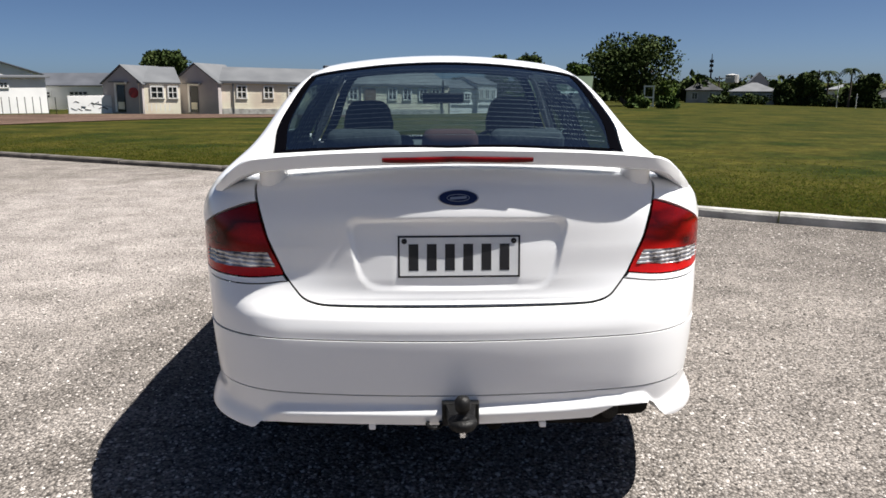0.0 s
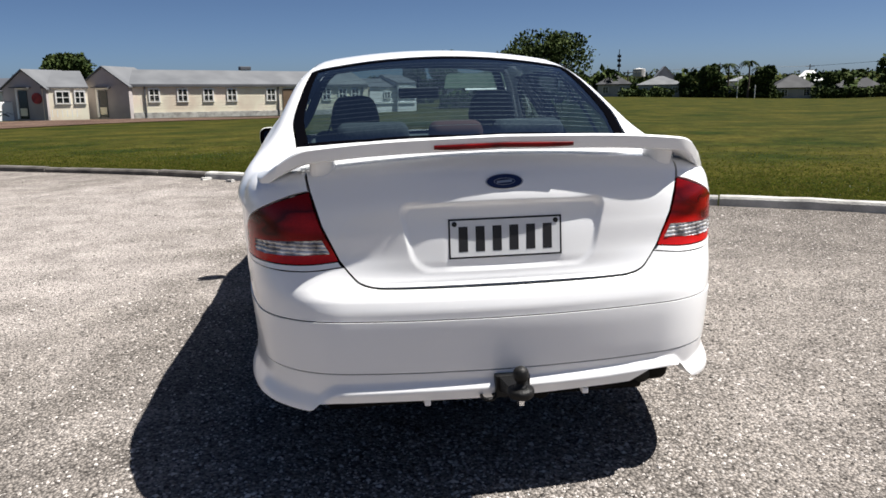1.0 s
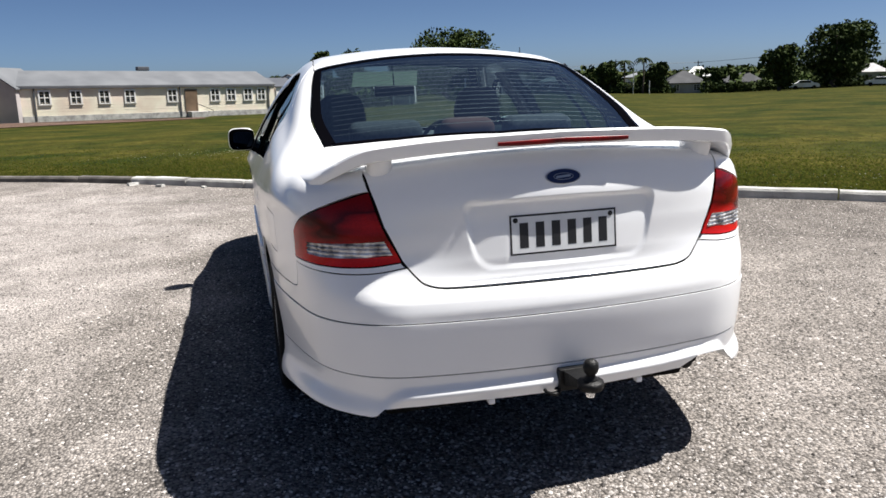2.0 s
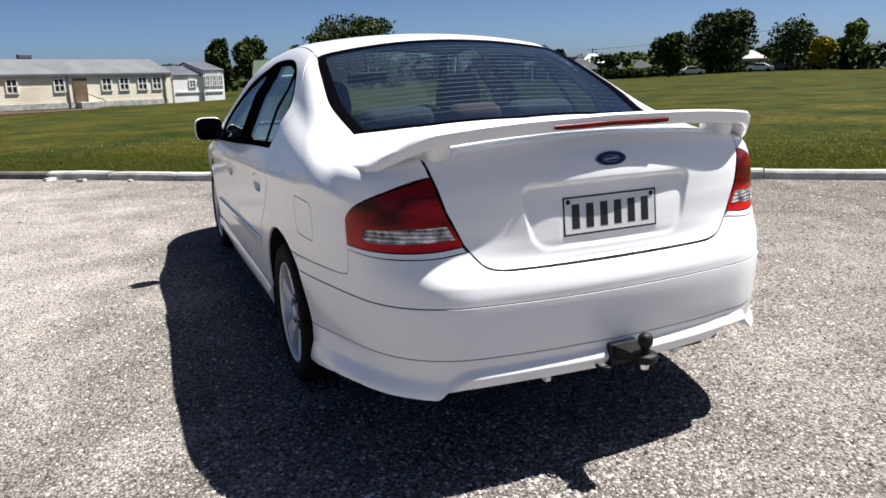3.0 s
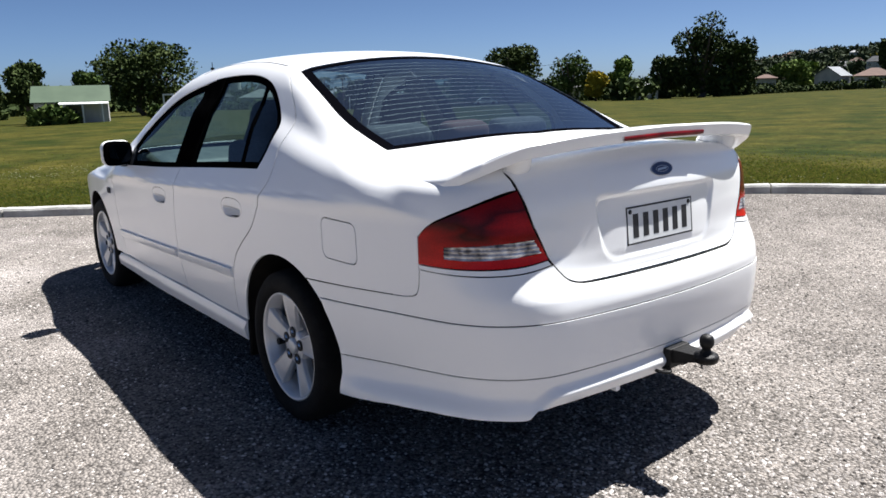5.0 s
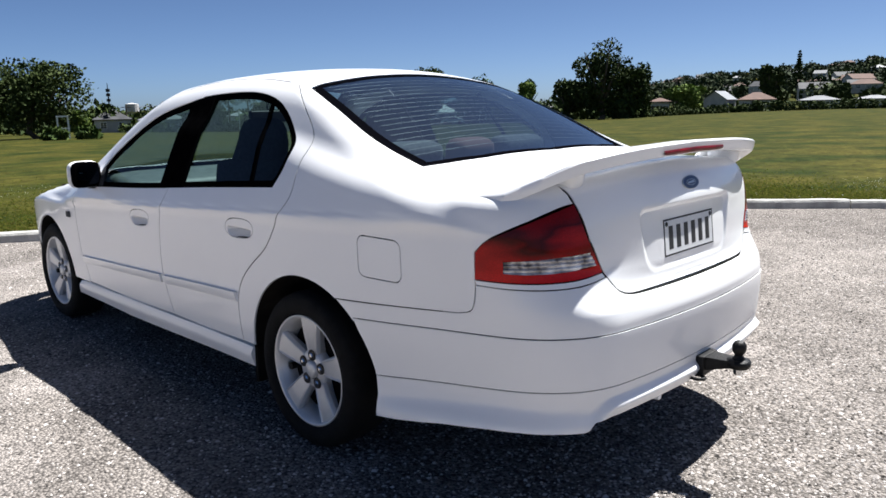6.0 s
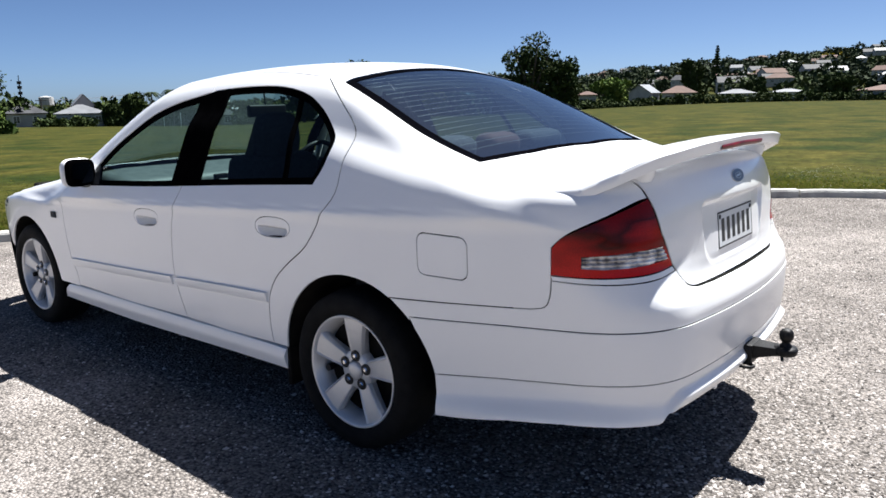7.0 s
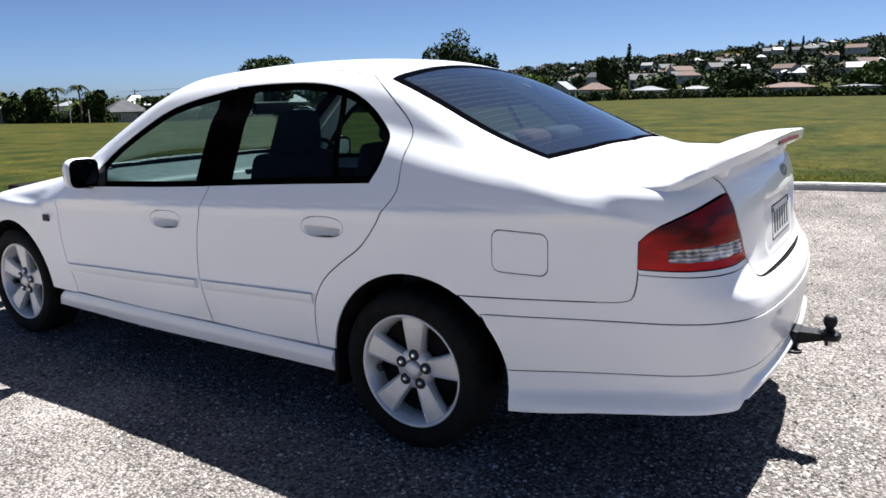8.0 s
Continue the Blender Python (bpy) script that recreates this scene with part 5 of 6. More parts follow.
# ---------------------------------------------------------------- loose gravel and grass
def scatter(name, centres, sizes, flat, mat, label, category, seed):
    """Small angular stones joined into one object."""
    rng = np.random.default_rng(seed)
    n = len(centres)
    base = np.array([(1, 0, 0), (0, 0.9, 0), (-1, 0, 0), (0, -0.9, 0), (0.1, 0.1, 0.8), (0.0, 0.0, -0.5)])
    tri = np.array([(0, 1, 4), (1, 2, 4), (2, 3, 4), (3, 0, 4), (1, 0, 5), (2, 1, 5), (3, 2, 5), (0, 3, 5)])
    a = rng.uniform(0, math.tau, n)
    ca, sa = np.cos(a)[:, None], np.sin(a)[:, None]
    b = base[None] * rng.uniform(0.6, 1.3, (n, 6, 3)) * sizes[:, None, None]
    x = b[:, :, 0] * ca - b[:, :, 1] * sa
    y = b[:, :, 0] * sa + b[:, :, 1] * ca
    v = np.stack([x, y, b[:, :, 2] * flat], 2) + centres[:, None]
    f = (tri[None] + 6 * np.arange(n)[:, None, None]).reshape(-1, 3)
    me = bpy.data.meshes.new(name)
    me.from_pydata(v.reshape(-1, 3).tolist(), [], f.tolist())
    me.materials.append(mat)
    return tagged(new(name, me), label, category, kind="stuff")


def island_material(name, colours, rough=0.9, trans=0.0):
    m = material(name, colours[0], rough, Specular_IOR_Level=0.05)
    nt = m.node_tree
    g, r = nt.nodes.new("ShaderNodeNewGeometry"), nt.nodes.new("ShaderNodeValToRGB")
    e = r.color_ramp.elements
    e[0].color, e[1].color = (*colours[0], 1), (*colours[-1], 1)
    for i, c in enumerate(colours[1:-1]):
        e.new((i + 1) / (len(colours) - 1)).color = (*c, 1)
    nt.links.new(g.outputs["Random Per Island"], r.inputs["Fac"])
    nt.links.new(r.outputs["Color"], nt.nodes["Principled BSDF"].inputs["Base Color"])
    if trans:  # thin leaves let light through
        tl, mix = nt.nodes.new("ShaderNodeBsdfTranslucent"), nt.nodes.new("ShaderNodeMixShader")
        mix.inputs["Fac"].default_value = trans
        nt.links.new(r.outputs["Color"], tl.inputs["Color"])
        nt.links.new(nt.nodes["Principled BSDF"].outputs["BSDF"], mix.inputs[1])
        nt.links.new(tl.outputs["BSDF"], mix.inputs[2])
        nt.links.new(mix.outputs["Shader"], nt.nodes["Material Output"].inputs["Surface"])
    return m


WHITE_FLOWER = material("white_flower", (0.45, 0.47, 0.38), 0.8)
STONE = island_material("stone_chips", [(0.035, 0.032, 0.030), (0.20, 0.182, 0.168), (0.37, 0.338, 0.314), (0.48, 0.44, 0.412), (0.62, 0.58, 0.545)])
rng = np.random.default_rng(11)
r = 0.6 + 9.5 * rng.random(150000) ** 1.0
a = rng.uniform(-1.9, 2.1, 150000)
gx, gy = -0.6 + r * np.sin(a), 1.6 + r * np.cos(a)
worn = 0.5 + 0.5 * np.sin(gx * 0.9 + 0.6 * np.sin(gy * 0.7)) * np.cos(gy * 0.55 + 0.5 * gx)
ok = (lot_side(gx, gy) < -0.05) & (rng.random(len(gx)) < 0.35 + 0.5 * worn + 0.5 * sstep(-2.0, 1.0, gx))
gx, gy, r = gx[ok], gy[ok], r[ok]
size = rng.gamma(4.0, 0.0011, len(gx)) + 0.0022
scatter("gravel_stones", np.column_stack([gx, gy, np.full(len(gx), 0.001)]), size, 0.7, STONE, "loose pale and grey crushed gravel chips on the lot", "gravel", 3)

BLADE = island_material("grass_blades", [(0.040, 0.058, 0.008), (0.062, 0.078, 0.011), (0.085, 0.090, 0.016), (0.13, 0.115, 0.03)], 0.9, 0.6)


def grass():
    rng = np.random.default_rng(21)
    n = 220000
    s = rng.random(n)
    along = KERB_LINE[np.minimum((s * (len(KERB_LINE) - 1)).astype(int), len(KERB_LINE) - 2)]
    off = rng.exponential(1.6, n)
    x, y = along[:, 0] + rng.normal(0, 0.12, n) + off * 0.45, along[:, 1] + rng.normal(0, 0.12, n) + off * 0.85
    ok = (lot_side(x, y) > 0.17) & (off < 22)
    x, y = x[ok], y[ok]
    n = len(x)
    z = ground_z(x, y) - 0.02
    h = rng.uniform(0.010, 0.035, n)
    a = rng.uniform(0, math.tau, n)
    w = rng.uniform(0.005, 0.013, n)
    lean = rng.normal(0, 1.3, (n, 2)) * h[:, None]
    p = np.column_stack([x, y, z])
    d = np.column_stack([np.cos(a) * w, np.sin(a) * w, np.zeros(n)])
    v = np.stack([p - d, p + d, p + np.column_stack([lean, h])], 1).reshape(-1, 3)
    me = bpy.data.meshes.new("grass")
    me.from_pydata(v.tolist(), [], np.arange(3 * n).reshape(-1, 3).tolist())
    me.materials.append(BLADE)
    tagged(new("grass", me), "short mown grass tufts behind the kerb", "grass", kind="stuff")


grass()


# clover in the grass and broken bits of kerb
rng = np.random.default_rng(33)
i = rng.integers(96, len(KERB_LINE) - 30, 160)
off = rng.uniform(0.2, 2.2, 160)
cx, cy = KERB_LINE[i, 0] + off * 0.6 + rng.normal(0, 0.5, 160), KERB_LINE[i, 1] + off * 0.8 + rng.normal(0, 0.5, 160)
for px, py, spread, count in ((-0.5, 16.4, 1.3, 220), (0.3, 15.2, 0.8, 100), (11.0, 4.6, 0.7, 80), (7.4, 7.8, 0.6, 30)):
    cx, cy = np.append(cx, rng.normal(px, spread, count)), np.append(cy, rng.normal(py, spread * 0.35, count))
ok = lot_side(cx, cy) > 0.2
cx, cy = cx[ok], cy[ok]
scatter("clover_flowers", np.column_stack([cx, cy, ground_z(cx, cy) + 0.012]), rng.uniform(0.004, 0.008, len(cx)), 0.9, WHITE_FLOWER, "small white clover flowers in the grass", "flowers", 5)
draw = random.Random(12)
for x, y, s in ((-2.50, 11.66, 0.08), (-2.10, 11.30, 0.07), (-1.50, 10.88, 0.05)):
    bm = box((s * 1.9, s, s * 0.7), (0, 0, 0), None, s * 0.2, 2)
    for v in bm.verts:
        v.co += Vector((draw.uniform(-1, 1), draw.uniform(-1, 1), draw.uniform(-1, 1))) * s * 0.08
    chip = part("kerb_fragment", bm, CONCRETE)
    chip.matrix_basis = pose(x, y, s * 0.12, draw.uniform(-8, 8), draw.uniform(-8, 8), draw.uniform(0, 180))
    tagged(chip, "broken pale concrete lump beside the kerb", "rubble", "broken kerb lumps")


# ---------------------------------------------------------------- surroundings: polar placing about the lot
def true_bearing(az):
    return az + float(np.interp(az, [-25, -19, 6, 16, 24, 43, 57, 70, 82], [0.5, 0.5, 0.3, 0.0, 0.3, 1.2, 1.1, 0.55, 0.5]))


def spot(az, d):
    """A place on the ground by bearing and distance, from the stretch of the lot that faces it."""
    az = true_bearing(az)
    x = float(np.interp(az, [-5, 5, 15, 35, 45, 57, 72], [-0.2, -1.5, -1.1, -1.2, -1.8, -2.3, -2.9])) + d * math.sin(radians(az))
    y = float(np.interp(az, [-5, 5, 15, 35, 45, 57, 72], [0.15, 0.4, 0.4, 0.6, 0.6, 1.0, 1.8])) + d * math.cos(radians(az))
    return x, y, float(ground_z(x, y)) - 0.02


def height_at(el, d, az=None):
    """World height seen at that elevation from eye height, over the tilt of the land in that direction."""
    rise = 0.0 if az is None else float(np.interp(az, [-19, 6, 16, 24, 43, 57, 70, 82], [0.7, 0.5, 0.75, 0.4, 0.0, 0.4, 0.15, 0.0]))
    return 1.39 + d * math.tan(radians(el + rise))


CREAM = mottle(material("cream_board", (0.62, 0.55, 0.42), 0.8), [(0.70, 0.60, 0.48), (0.80, 0.75, 0.60), (0.84, 0.72, 0.60)], 0.5, bump=0.2, bump_scale=9)
WHITE_BOARD = mottle(material("white_board", (0.75, 0.74, 0.72), 0.8), [(0.74, 0.735, 0.73), (0.88, 0.875, 0.865)], 0.7)
GREY_WALL = mottle(material("grey_wall", (0.42, 0.41, 0.40), 0.85), [(0.34, 0.33, 0.33), (0.47, 0.46, 0.45)], 0.7)
IRON = mottle(material("grey_iron_roof", (0.30, 0.31, 0.32), 0.6), [(0.095, 0.10, 0.108), (0.145, 0.15, 0.158)], 0.6)
DARK_IRON = mottle(material("dark_iron_roof", (0.11, 0.12, 0.14), 0.6), [(0.05, 0.055, 0.065), (0.095, 0.10, 0.115)], 0.6)
FAR_IRON = mottle(material("slate_iron_roof", (0.06, 0.06, 0.065), 0.7, Specular_IOR_Level=0.2), [(0.035, 0.036, 0.040), (0.062, 0.063, 0.068)], 0.6)
PALE_IRON = mottle(material("pale_iron_roof", (0.45, 0.47, 0.50), 0.6), [(0.13, 0.14, 0.155), (0.19, 0.20, 0.215)], 0.6)
GREEN_IRON = mottle(material("green_iron_roof", (0.12, 0.17, 0.11), 0.65), [(0.030, 0.055, 0.028), (0.050, 0.080, 0.044)], 0.6)
TILE_RED = mottle(material("brown_tile_roof", (0.24, 0.12, 0.08), 0.85), [(0.075, 0.040, 0.029), (0.12, 0.066, 0.047)], 1.2)
FRAME_WHITE = mottle(material("window_white", (0.78, 0.78, 0.76), 0.6), [(0.70, 0.70, 0.68), (0.80, 0.80, 0.78)], 3)
PANE = material("dark_pane", (0.02, 0.025, 0.03), 0.08)
TRUNK = mottle(material("bark", (0.09, 0.07, 0.05), 0.95), [(0.06, 0.045, 0.035), (0.13, 0.10, 0.08)], 5, bump=0.5)
# boards with the mauve shade of sunless walls put into the colour
SHADE_WALL = mottle(material("shaded_board", (0.40, 0.36, 0.36), 0.85), [(0.34, 0.31, 0.31), (0.45, 0.41, 0.40)], 0.8)


def prism(bm, length, depth, low, eave, ridge, over=0.25, roof_only=False):
    """A gabled body along local x: walls up to the eave, gable ends to the ridge."""
    hx, hy = length / 2, depth / 2
    if not roof_only:
        v = [bm.verts.new(p) for p in ((-hx, -hy, low), (hx, -hy, low), (hx, hy, low), (-hx, hy, low), (-hx, -hy, eave), (hx, -hy, eave), (hx, hy, eave), (-hx, hy, eave), (-hx, 0, ridge), (hx, 0, ridge))]
        for f in ((0, 1, 5, 4), (2, 3, 7, 6), (1, 2, 6, 9, 5), (3, 0, 4, 8, 7)):
            bm.faces.new([v[i] for i in f])
    else:
        slope = (ridge - eave) / hy
        t = 0.09
        for s in (-1, 1):
            y1, z1 = s * (hy + over), eave - slope * over
            v = [bm.verts.new(p) for p in ((-hx - over, 0, ridge + 0.03), (hx + over, 0, ridge + 0.03), (hx + over, y1, z1 + 0.03), (-hx - over, y1, z1 + 0.03),
                                           (-hx - over, 0, ridge + 0.03 + t), (hx + over, 0, ridge + 0.03 + t), (hx + over, y1, z1 + 0.03 + t), (-hx - over, y1, z1 + 0.03 + t))]
            for f in ((0, 1, 2, 3), (7, 6, 5, 4), (0, 4, 5, 1), (1, 5, 6, 2), (2, 6, 7, 3), (3, 7, 4, 0)):
                bm.faces.new([v[i] for i in f])
    return bm


def hip_roof(length, depth, eave, ridge, over=0.4):
    bm = bmesh.new()
    hx, hy = length / 2 + over, depth / 2 + over
    r = max(hx - hy, 0.05)
    v = [bm.verts.new(p) for p in ((-hx, -hy, eave), (hx, -hy, eave), (hx, hy, eave), (-hx, hy, eave), (-r, 0, ridge), (r, 0, ridge), (-hx, -hy, eave - 0.15), (hx, -hy, eave - 0.15), (hx, hy, eave - 0.15), (-hx, hy, eave - 0.15))]
    for f in ((0, 1, 5, 4), (2, 3, 4, 5), (1, 2, 5), (3, 0, 4), (6, 7, 1, 0), (7, 8, 2, 1), (8, 9, 3, 2), (9, 6, 0, 3)):
        bm.faces.new([v[i] for i in f])
    return bm


def window(parent, x, z, w, h, y, cols=2, rows=3):
    """A sash window on the front wall of a building (local -y): frame, sill, panes and bars."""
    win = new("window")
    win.parent = parent
    win.location = (x, y, z)
    bm = bmesh.new()
    t = 0.09
    for size, at in (((w + 2 * t, 0.08, t), (0, 0, h / 2 + t / 2)), ((t, 0.08, h), (-w / 2 - t / 2, 0, 0)), ((t, 0.08, h), (w / 2 + t / 2, 0, 0))):
        add_box(bm, size, at)
    for c in range(1, cols):
        add_box(bm, (0.06, 0.06, h), (-w / 2 + w * c / cols, 0.0, 0))
    for r in range(1, rows):
        add_box(bm, (w, 0.05, 0.05), (0, 0.0, -h / 2 + h * r / rows))
    part("window_frame", bm, FRAME_WHITE, win, "white window frame")
    part("window_sill", box((w + 0.24, 0.07, 0.06), (0, -0.01, -h / 2 - 0.05)), FRAME_WHITE, win)
    part("pane", box((w, 0.02, h), (0, 0.035, 0)), PANE, win, "dark window glass")
    return win


def building(name, label, place, turn, length, depth, eave, ridge, wall, roof, windows=(), hip=False, category="building", low=-0.6, over=0.25):
    b = new(name)
    part("wall", prism(bmesh.new(), length, depth, low, eave, eave if hip else ridge), wall, b)
    part("roof", hip_roof(length, depth, eave, ridge) if hip else prism(bmesh.new(), length, depth, low, eave, ridge, over, roof_only=True), roof, b)
    for x, z, w, h in windows:
        window(b, x, z, w, h, -depth / 2 - 0.03, 2 if w < 1.4 else 4, 3 if h > 0.9 else 2)
    b.matrix_basis = Matrix.Translation(place) @ Matrix.Rotation(radians(turn), 4, "Z")
    return tagged(b, label, category)


# barracks: a row along one line, each body placed by its ends along it
ROW = Matrix.Translation((-6.5, 59.6, -0.90)) @ Matrix.Rotation(radians(25), 4, "Z") @ Matrix.Rotation(radians(1.2), 4, "Y")
ROW_STRETCH = 1.10


def row_building(name, label, x0, x1, depth, eave, ridge, wall, roof, windows=(), front=0.0, across=False, category="building"):
    """across: the gable faces the lot."""
    x0, x1, windows = x0 * ROW_STRETCH, x1 * ROW_STRETCH, [(x * ROW_STRETCH, *w) for x, *w in windows]
    mid = (x0 + x1) / 2
    if across:
        m = ROW @ Matrix.Translation((mid, depth / 2 - front, 0)) @ Matrix.Rotation(radians(48), 4, "Z")
        b = building(name, label, (0, 0, 0), 0, depth, x1 - x0, eave, ridge, wall, roof, (), category=category, over=0.12)
    else:
        m = ROW @ Matrix.Translation((mid, depth / 2 - front, 0))
        b = building(name, label, (0, 0, 0), 0, x1 - x0, depth, eave, ridge, wall, roof, [(x - mid, *w) for x, *w in windows], category=category, over=0.08)
    b.matrix_basis = m
    return b


hall = row_building("barrack_hall", "long cream weatherboard hall with grey iron roof", -8.5, 8.75, 6.5, 2.2, 3.25, CREAM, IRON, [(x, 1.5, 0.60, 0.82) for x in (-6.85, -5.05, -3.35, -1.75, 1.05, 4.1, 5.3, 6.6, 7.65)])
part("plinth", box((18.2, 0.06, 0.4), (0, -3.27, 0.10)), CONCRETE, hall, "grey concrete plinth")
for k in range(9):
    part("board", box((18.2, 0.006, 0.012), (0, -3.253, 0.40 + 0.19 * k)), CREAM, hall)
part("gutter", box((18.5, 0.09, 0.09), (0, -3.36, 2.15)), DARK_IRON, hall, "dark gutter")
part("door", box((0.95, 0.08, 1.85), (2.45, -3.28, 1.02)), mottle(material("brown_door", (0.14, 0.09, 0.05), 0.7), [(0.11, 0.07, 0.04), (0.17, 0.11, 0.065)], 2), hall, "brown door")
part("step", box((1.3, 0.9, 0.5), (2.7, -3.7, 0.05), None, 0.03), CONCRETE, hall, "concrete entry step")
part("step_rail", tube([(2.5, -4.1, 0.1), (2.5, -4.1, 0.9), (3.8, -4.1, 0.35)], 0.03, 6), DARK_METAL, hall)
for x in (-8.3, 1.6, 8.9):
    part("downpipe", box((0.08, 0.08, 2.1), (x, -3.32, 1.05)), DARK_IRON, hall)
part("roof_vent", box((0.9, 0.5, 0.30), (0.2, 0.2, 3.55), None, 0.05), DARK_IRON, hall, "dark roof ventilator")
left_hall = row_building("barrack_hall", "short cream weatherboard hall beside the long one", -13.3, -10.8, 6.0, 2.0, 3.1, CREAM, IRON, [(-12.2, 1.40, 0.74, 0.72), (-11.25, 1.40, 0.52, 0.72)])
for k in range(6):
    part("fence_slat", box((0.05, 0.04, 0.5), (-0.9 + 0.30 * k, -3.2, 0.35)), FRAME_WHITE, left_hall)
for x0, x1, ridge, label, dx in ((-10.19, -6.79, 3.42, "gabled entry porch on the long hall, its shade painted in", 0.1), (-14.43, -11.51, 3.15, "gabled entry porch on the shorter hall, its shade painted in", 0.1)):
    b = row_building("porch", label, x0, x1, 4.0, 2.1 if ridge > 3.2 else 1.95, ridge, SHADE_WALL, IRON, front=-0.4, across=True)
    part("canopy", box((0.5, 1.3, 0.07), (-2.2, dx, 2.06)), DARK_IRON, b, "dark door canopy")
    part("door_post", box((0.10, 0.16, 1.95), (-2.05, dx + 0.42, 0.98)), WHITE_BOARD, b, "pale door post")
    part("door_post", box((0.10, 0.95, 0.14), (-2.05, dx, 1.98)), WHITE_BOARD, b, "pale door head")
    part("doorway", box((0.06, 0.62, 1.85), (-2.02, dx, 0.93)), PANE, b, "dark doorway")
    part("door_panel", box((0.08, 0.5, 0.5), (-2.04, dx, 0.45)), CREAM, b)
disc = part("sign_disc", lathe([(-0.05, 0.001), (-0.05, 0.36), (0.05, 0.36), (0.05, 0.001)], 20, "x"), mottle(material("faded_red", (0.4, 0.03, 0.03), 0.6), [(0.16, 0.012, 0.015), (0.40, 0.03, 0.03)], 3))
disc.matrix_basis = b.matrix_basis @ Matrix.Translation((-2.06, -0.95, 1.35))
tagged(disc, "faded red disc fixed beside the porch door", "sign")

# white two-part house at the hall's end
wh = row_building("white_house", "white panelled house with dark iron roof", 8.9, 11.2, 5, 2.0, 2.7, WHITE_BOARD, DARK_IRON, [(10.4, 1.4, 0.45, 0.45)], category="house")
wh2 = row_building("white_house", "taller white house with rows of small windows", 11.2, 12.9, 5.5, 2.35, 3.0, WHITE_BOARD, DARK_IRON, [(11.5, 1.6, 0.28, 0.7), (12.05, 1.6, 0.28, 0.7), (12.6, 1.6, 0.28, 0.7)], front=0.25, category="house")
for b, w, d in ((wh, 2.2, 2.55), (wh2, 1.6, 2.8)):
    part("band", box((w, 0.05, 0.08), (0, -d, 0.75)), FRAME_WHITE, b)
    part("band", box((w, 0.05, 0.08), (0, -d, 2.05)), FRAME_WHITE, b)

# far left: long grey-roofed block, white box and fence
x, y, z = spot(-25.0, 72)
building("school_block", "long low school block with dark grey roof", (x, y + 4, z), 8, 13, 7, 2.0, 3.0, WHITE_BOARD, DARK_IRON, [(-3, 1.25, 1.4, 0.45), (0, 1.25, 1.4, 0.45), (3, 1.25, 1.4, 0.45)])
x, y, z = spot(-30.3, 78)
building("school_hall", "large dark-roofed hall behind the low block", (x, y, z), 120, 14, 9, 2.9, 4.4, WHITE_BOARD, DARK_IRON)
x, y, z = spot(-28.7, 60)
building("white_shed", "white flat-sided shed with a small vent", (x, y, z), 42, 4.2, 3, 2.35, 2.45, WHITE_BOARD, IRON, [(-0.5, 1.9, 0.4, 0.28)])
x, y, z = spot(-23.4, 58)
wall = part("garden_wall", box((3.7, 0.2, 1.25), (0, 0, 0.6), None, 0.02), WHITE_BOARD)
wall.matrix_basis = Matrix.Translation((x, y, z)) @ Matrix.Rotation(radians(38), 4, "Z")
tagged(wall, "low white painted wall with faded dark murals", "wall")
draw = random.Random(8)
for k in range(16):
    u = -1.7 + 3.4 * k / 15
    h = draw.uniform(0.3, 0.8)
    part("mural", tube([(u, -0.103, h), (u + draw.uniform(0.05, 0.3), -0.103, h + draw.uniform(-0.2, 0.25)), (u + draw.uniform(0.2, 0.5), -0.103, h + draw.uniform(-0.15, 0.15))], draw.uniform(0.015, 0.045), 6), GREY_WALL if k % 3 else DARK_IRON, wall)
for k in range(9):
    x, y, z = spot(-29.5 + 0.45 * k, 56)
    post = part("fence_post", tube([(0, 0, -0.1), (0, 0, 1.1)], 0.025, 6), DARK_METAL)
    post.location = (x, y, z)
    tagged(post, "thin dark metal fence post by the shed", "fence post", "fence posts by the shed")

# red-brown dirt track in front of the halls
def track():
    az = np.linspace(-34, -3, 40)
    near = np.array([spot(a, np.interp(a, [-34, -15, -3], [33, 47, 54]))[:2] for a in az])
    far = np.array([spot(a, np.interp(a, [-34, -15, -3], [53, 56, 58]))[:2] for a in az])
    strip("path", near, far, lambda x, y: ground_z(x, y), DIRT, "red-brown dirt track in front of the halls", "dirt track", cols=6, lift=0.02)


track()

# houses along the far edge of the field
def house(az, d, width, eave_el, ridge_el, roof, wall=WHITE_BOARD, label="", hip=True, turn=0.0, depth=None, wins=3):
    x, y, z = spot(az, d)
    w = 2 * d * math.tan(radians(width / 2))
    eave, ridge = height_at(eave_el, d, az) - z, height_at(ridge_el, d, az) - z
    wins = [(w * (k + 0.5) / wins - w / 2, max(eave * 0.55, 0.9), 0.9, 1.0) for k in range(wins)]
    return building("house", label, (x, y, z), -az + turn, w, depth or w * 0.8, max(eave, 1.8), ridge, wall, roof, wins, hip, "house")


house(24.2, 150, 3.05, -1.0, -0.42, IRON, GREY_WALL, label="low house with a pale blue-grey iron roof", depth=7, wins=3)
house(24.4, 158, 1.3, -0.42, 0.24, PALE_IRON, SHADE_WALL, label="upper storey with a pale gabled roof", hip=False, turn=96, depth=3.4, wins=0)
house(21.0, 150, 2.3, -1.05, -0.36, FAR_IRON, GREY_WALL, label="small grey house with a dark hipped roof", depth=5.5, wins=2)
house(32.6, 150, 2.75, -1.17, -0.33, FAR_IRON, GREY_WALL, label="small house with a steep grey hipped roof", turn=10, depth=6.6, wins=2)
house(33.5, 170, 1.6, -0.72, -0.05, FRAME_WHITE, GREY_WALL, label="house with a bright pale iron roof", depth=3.2, wins=2)
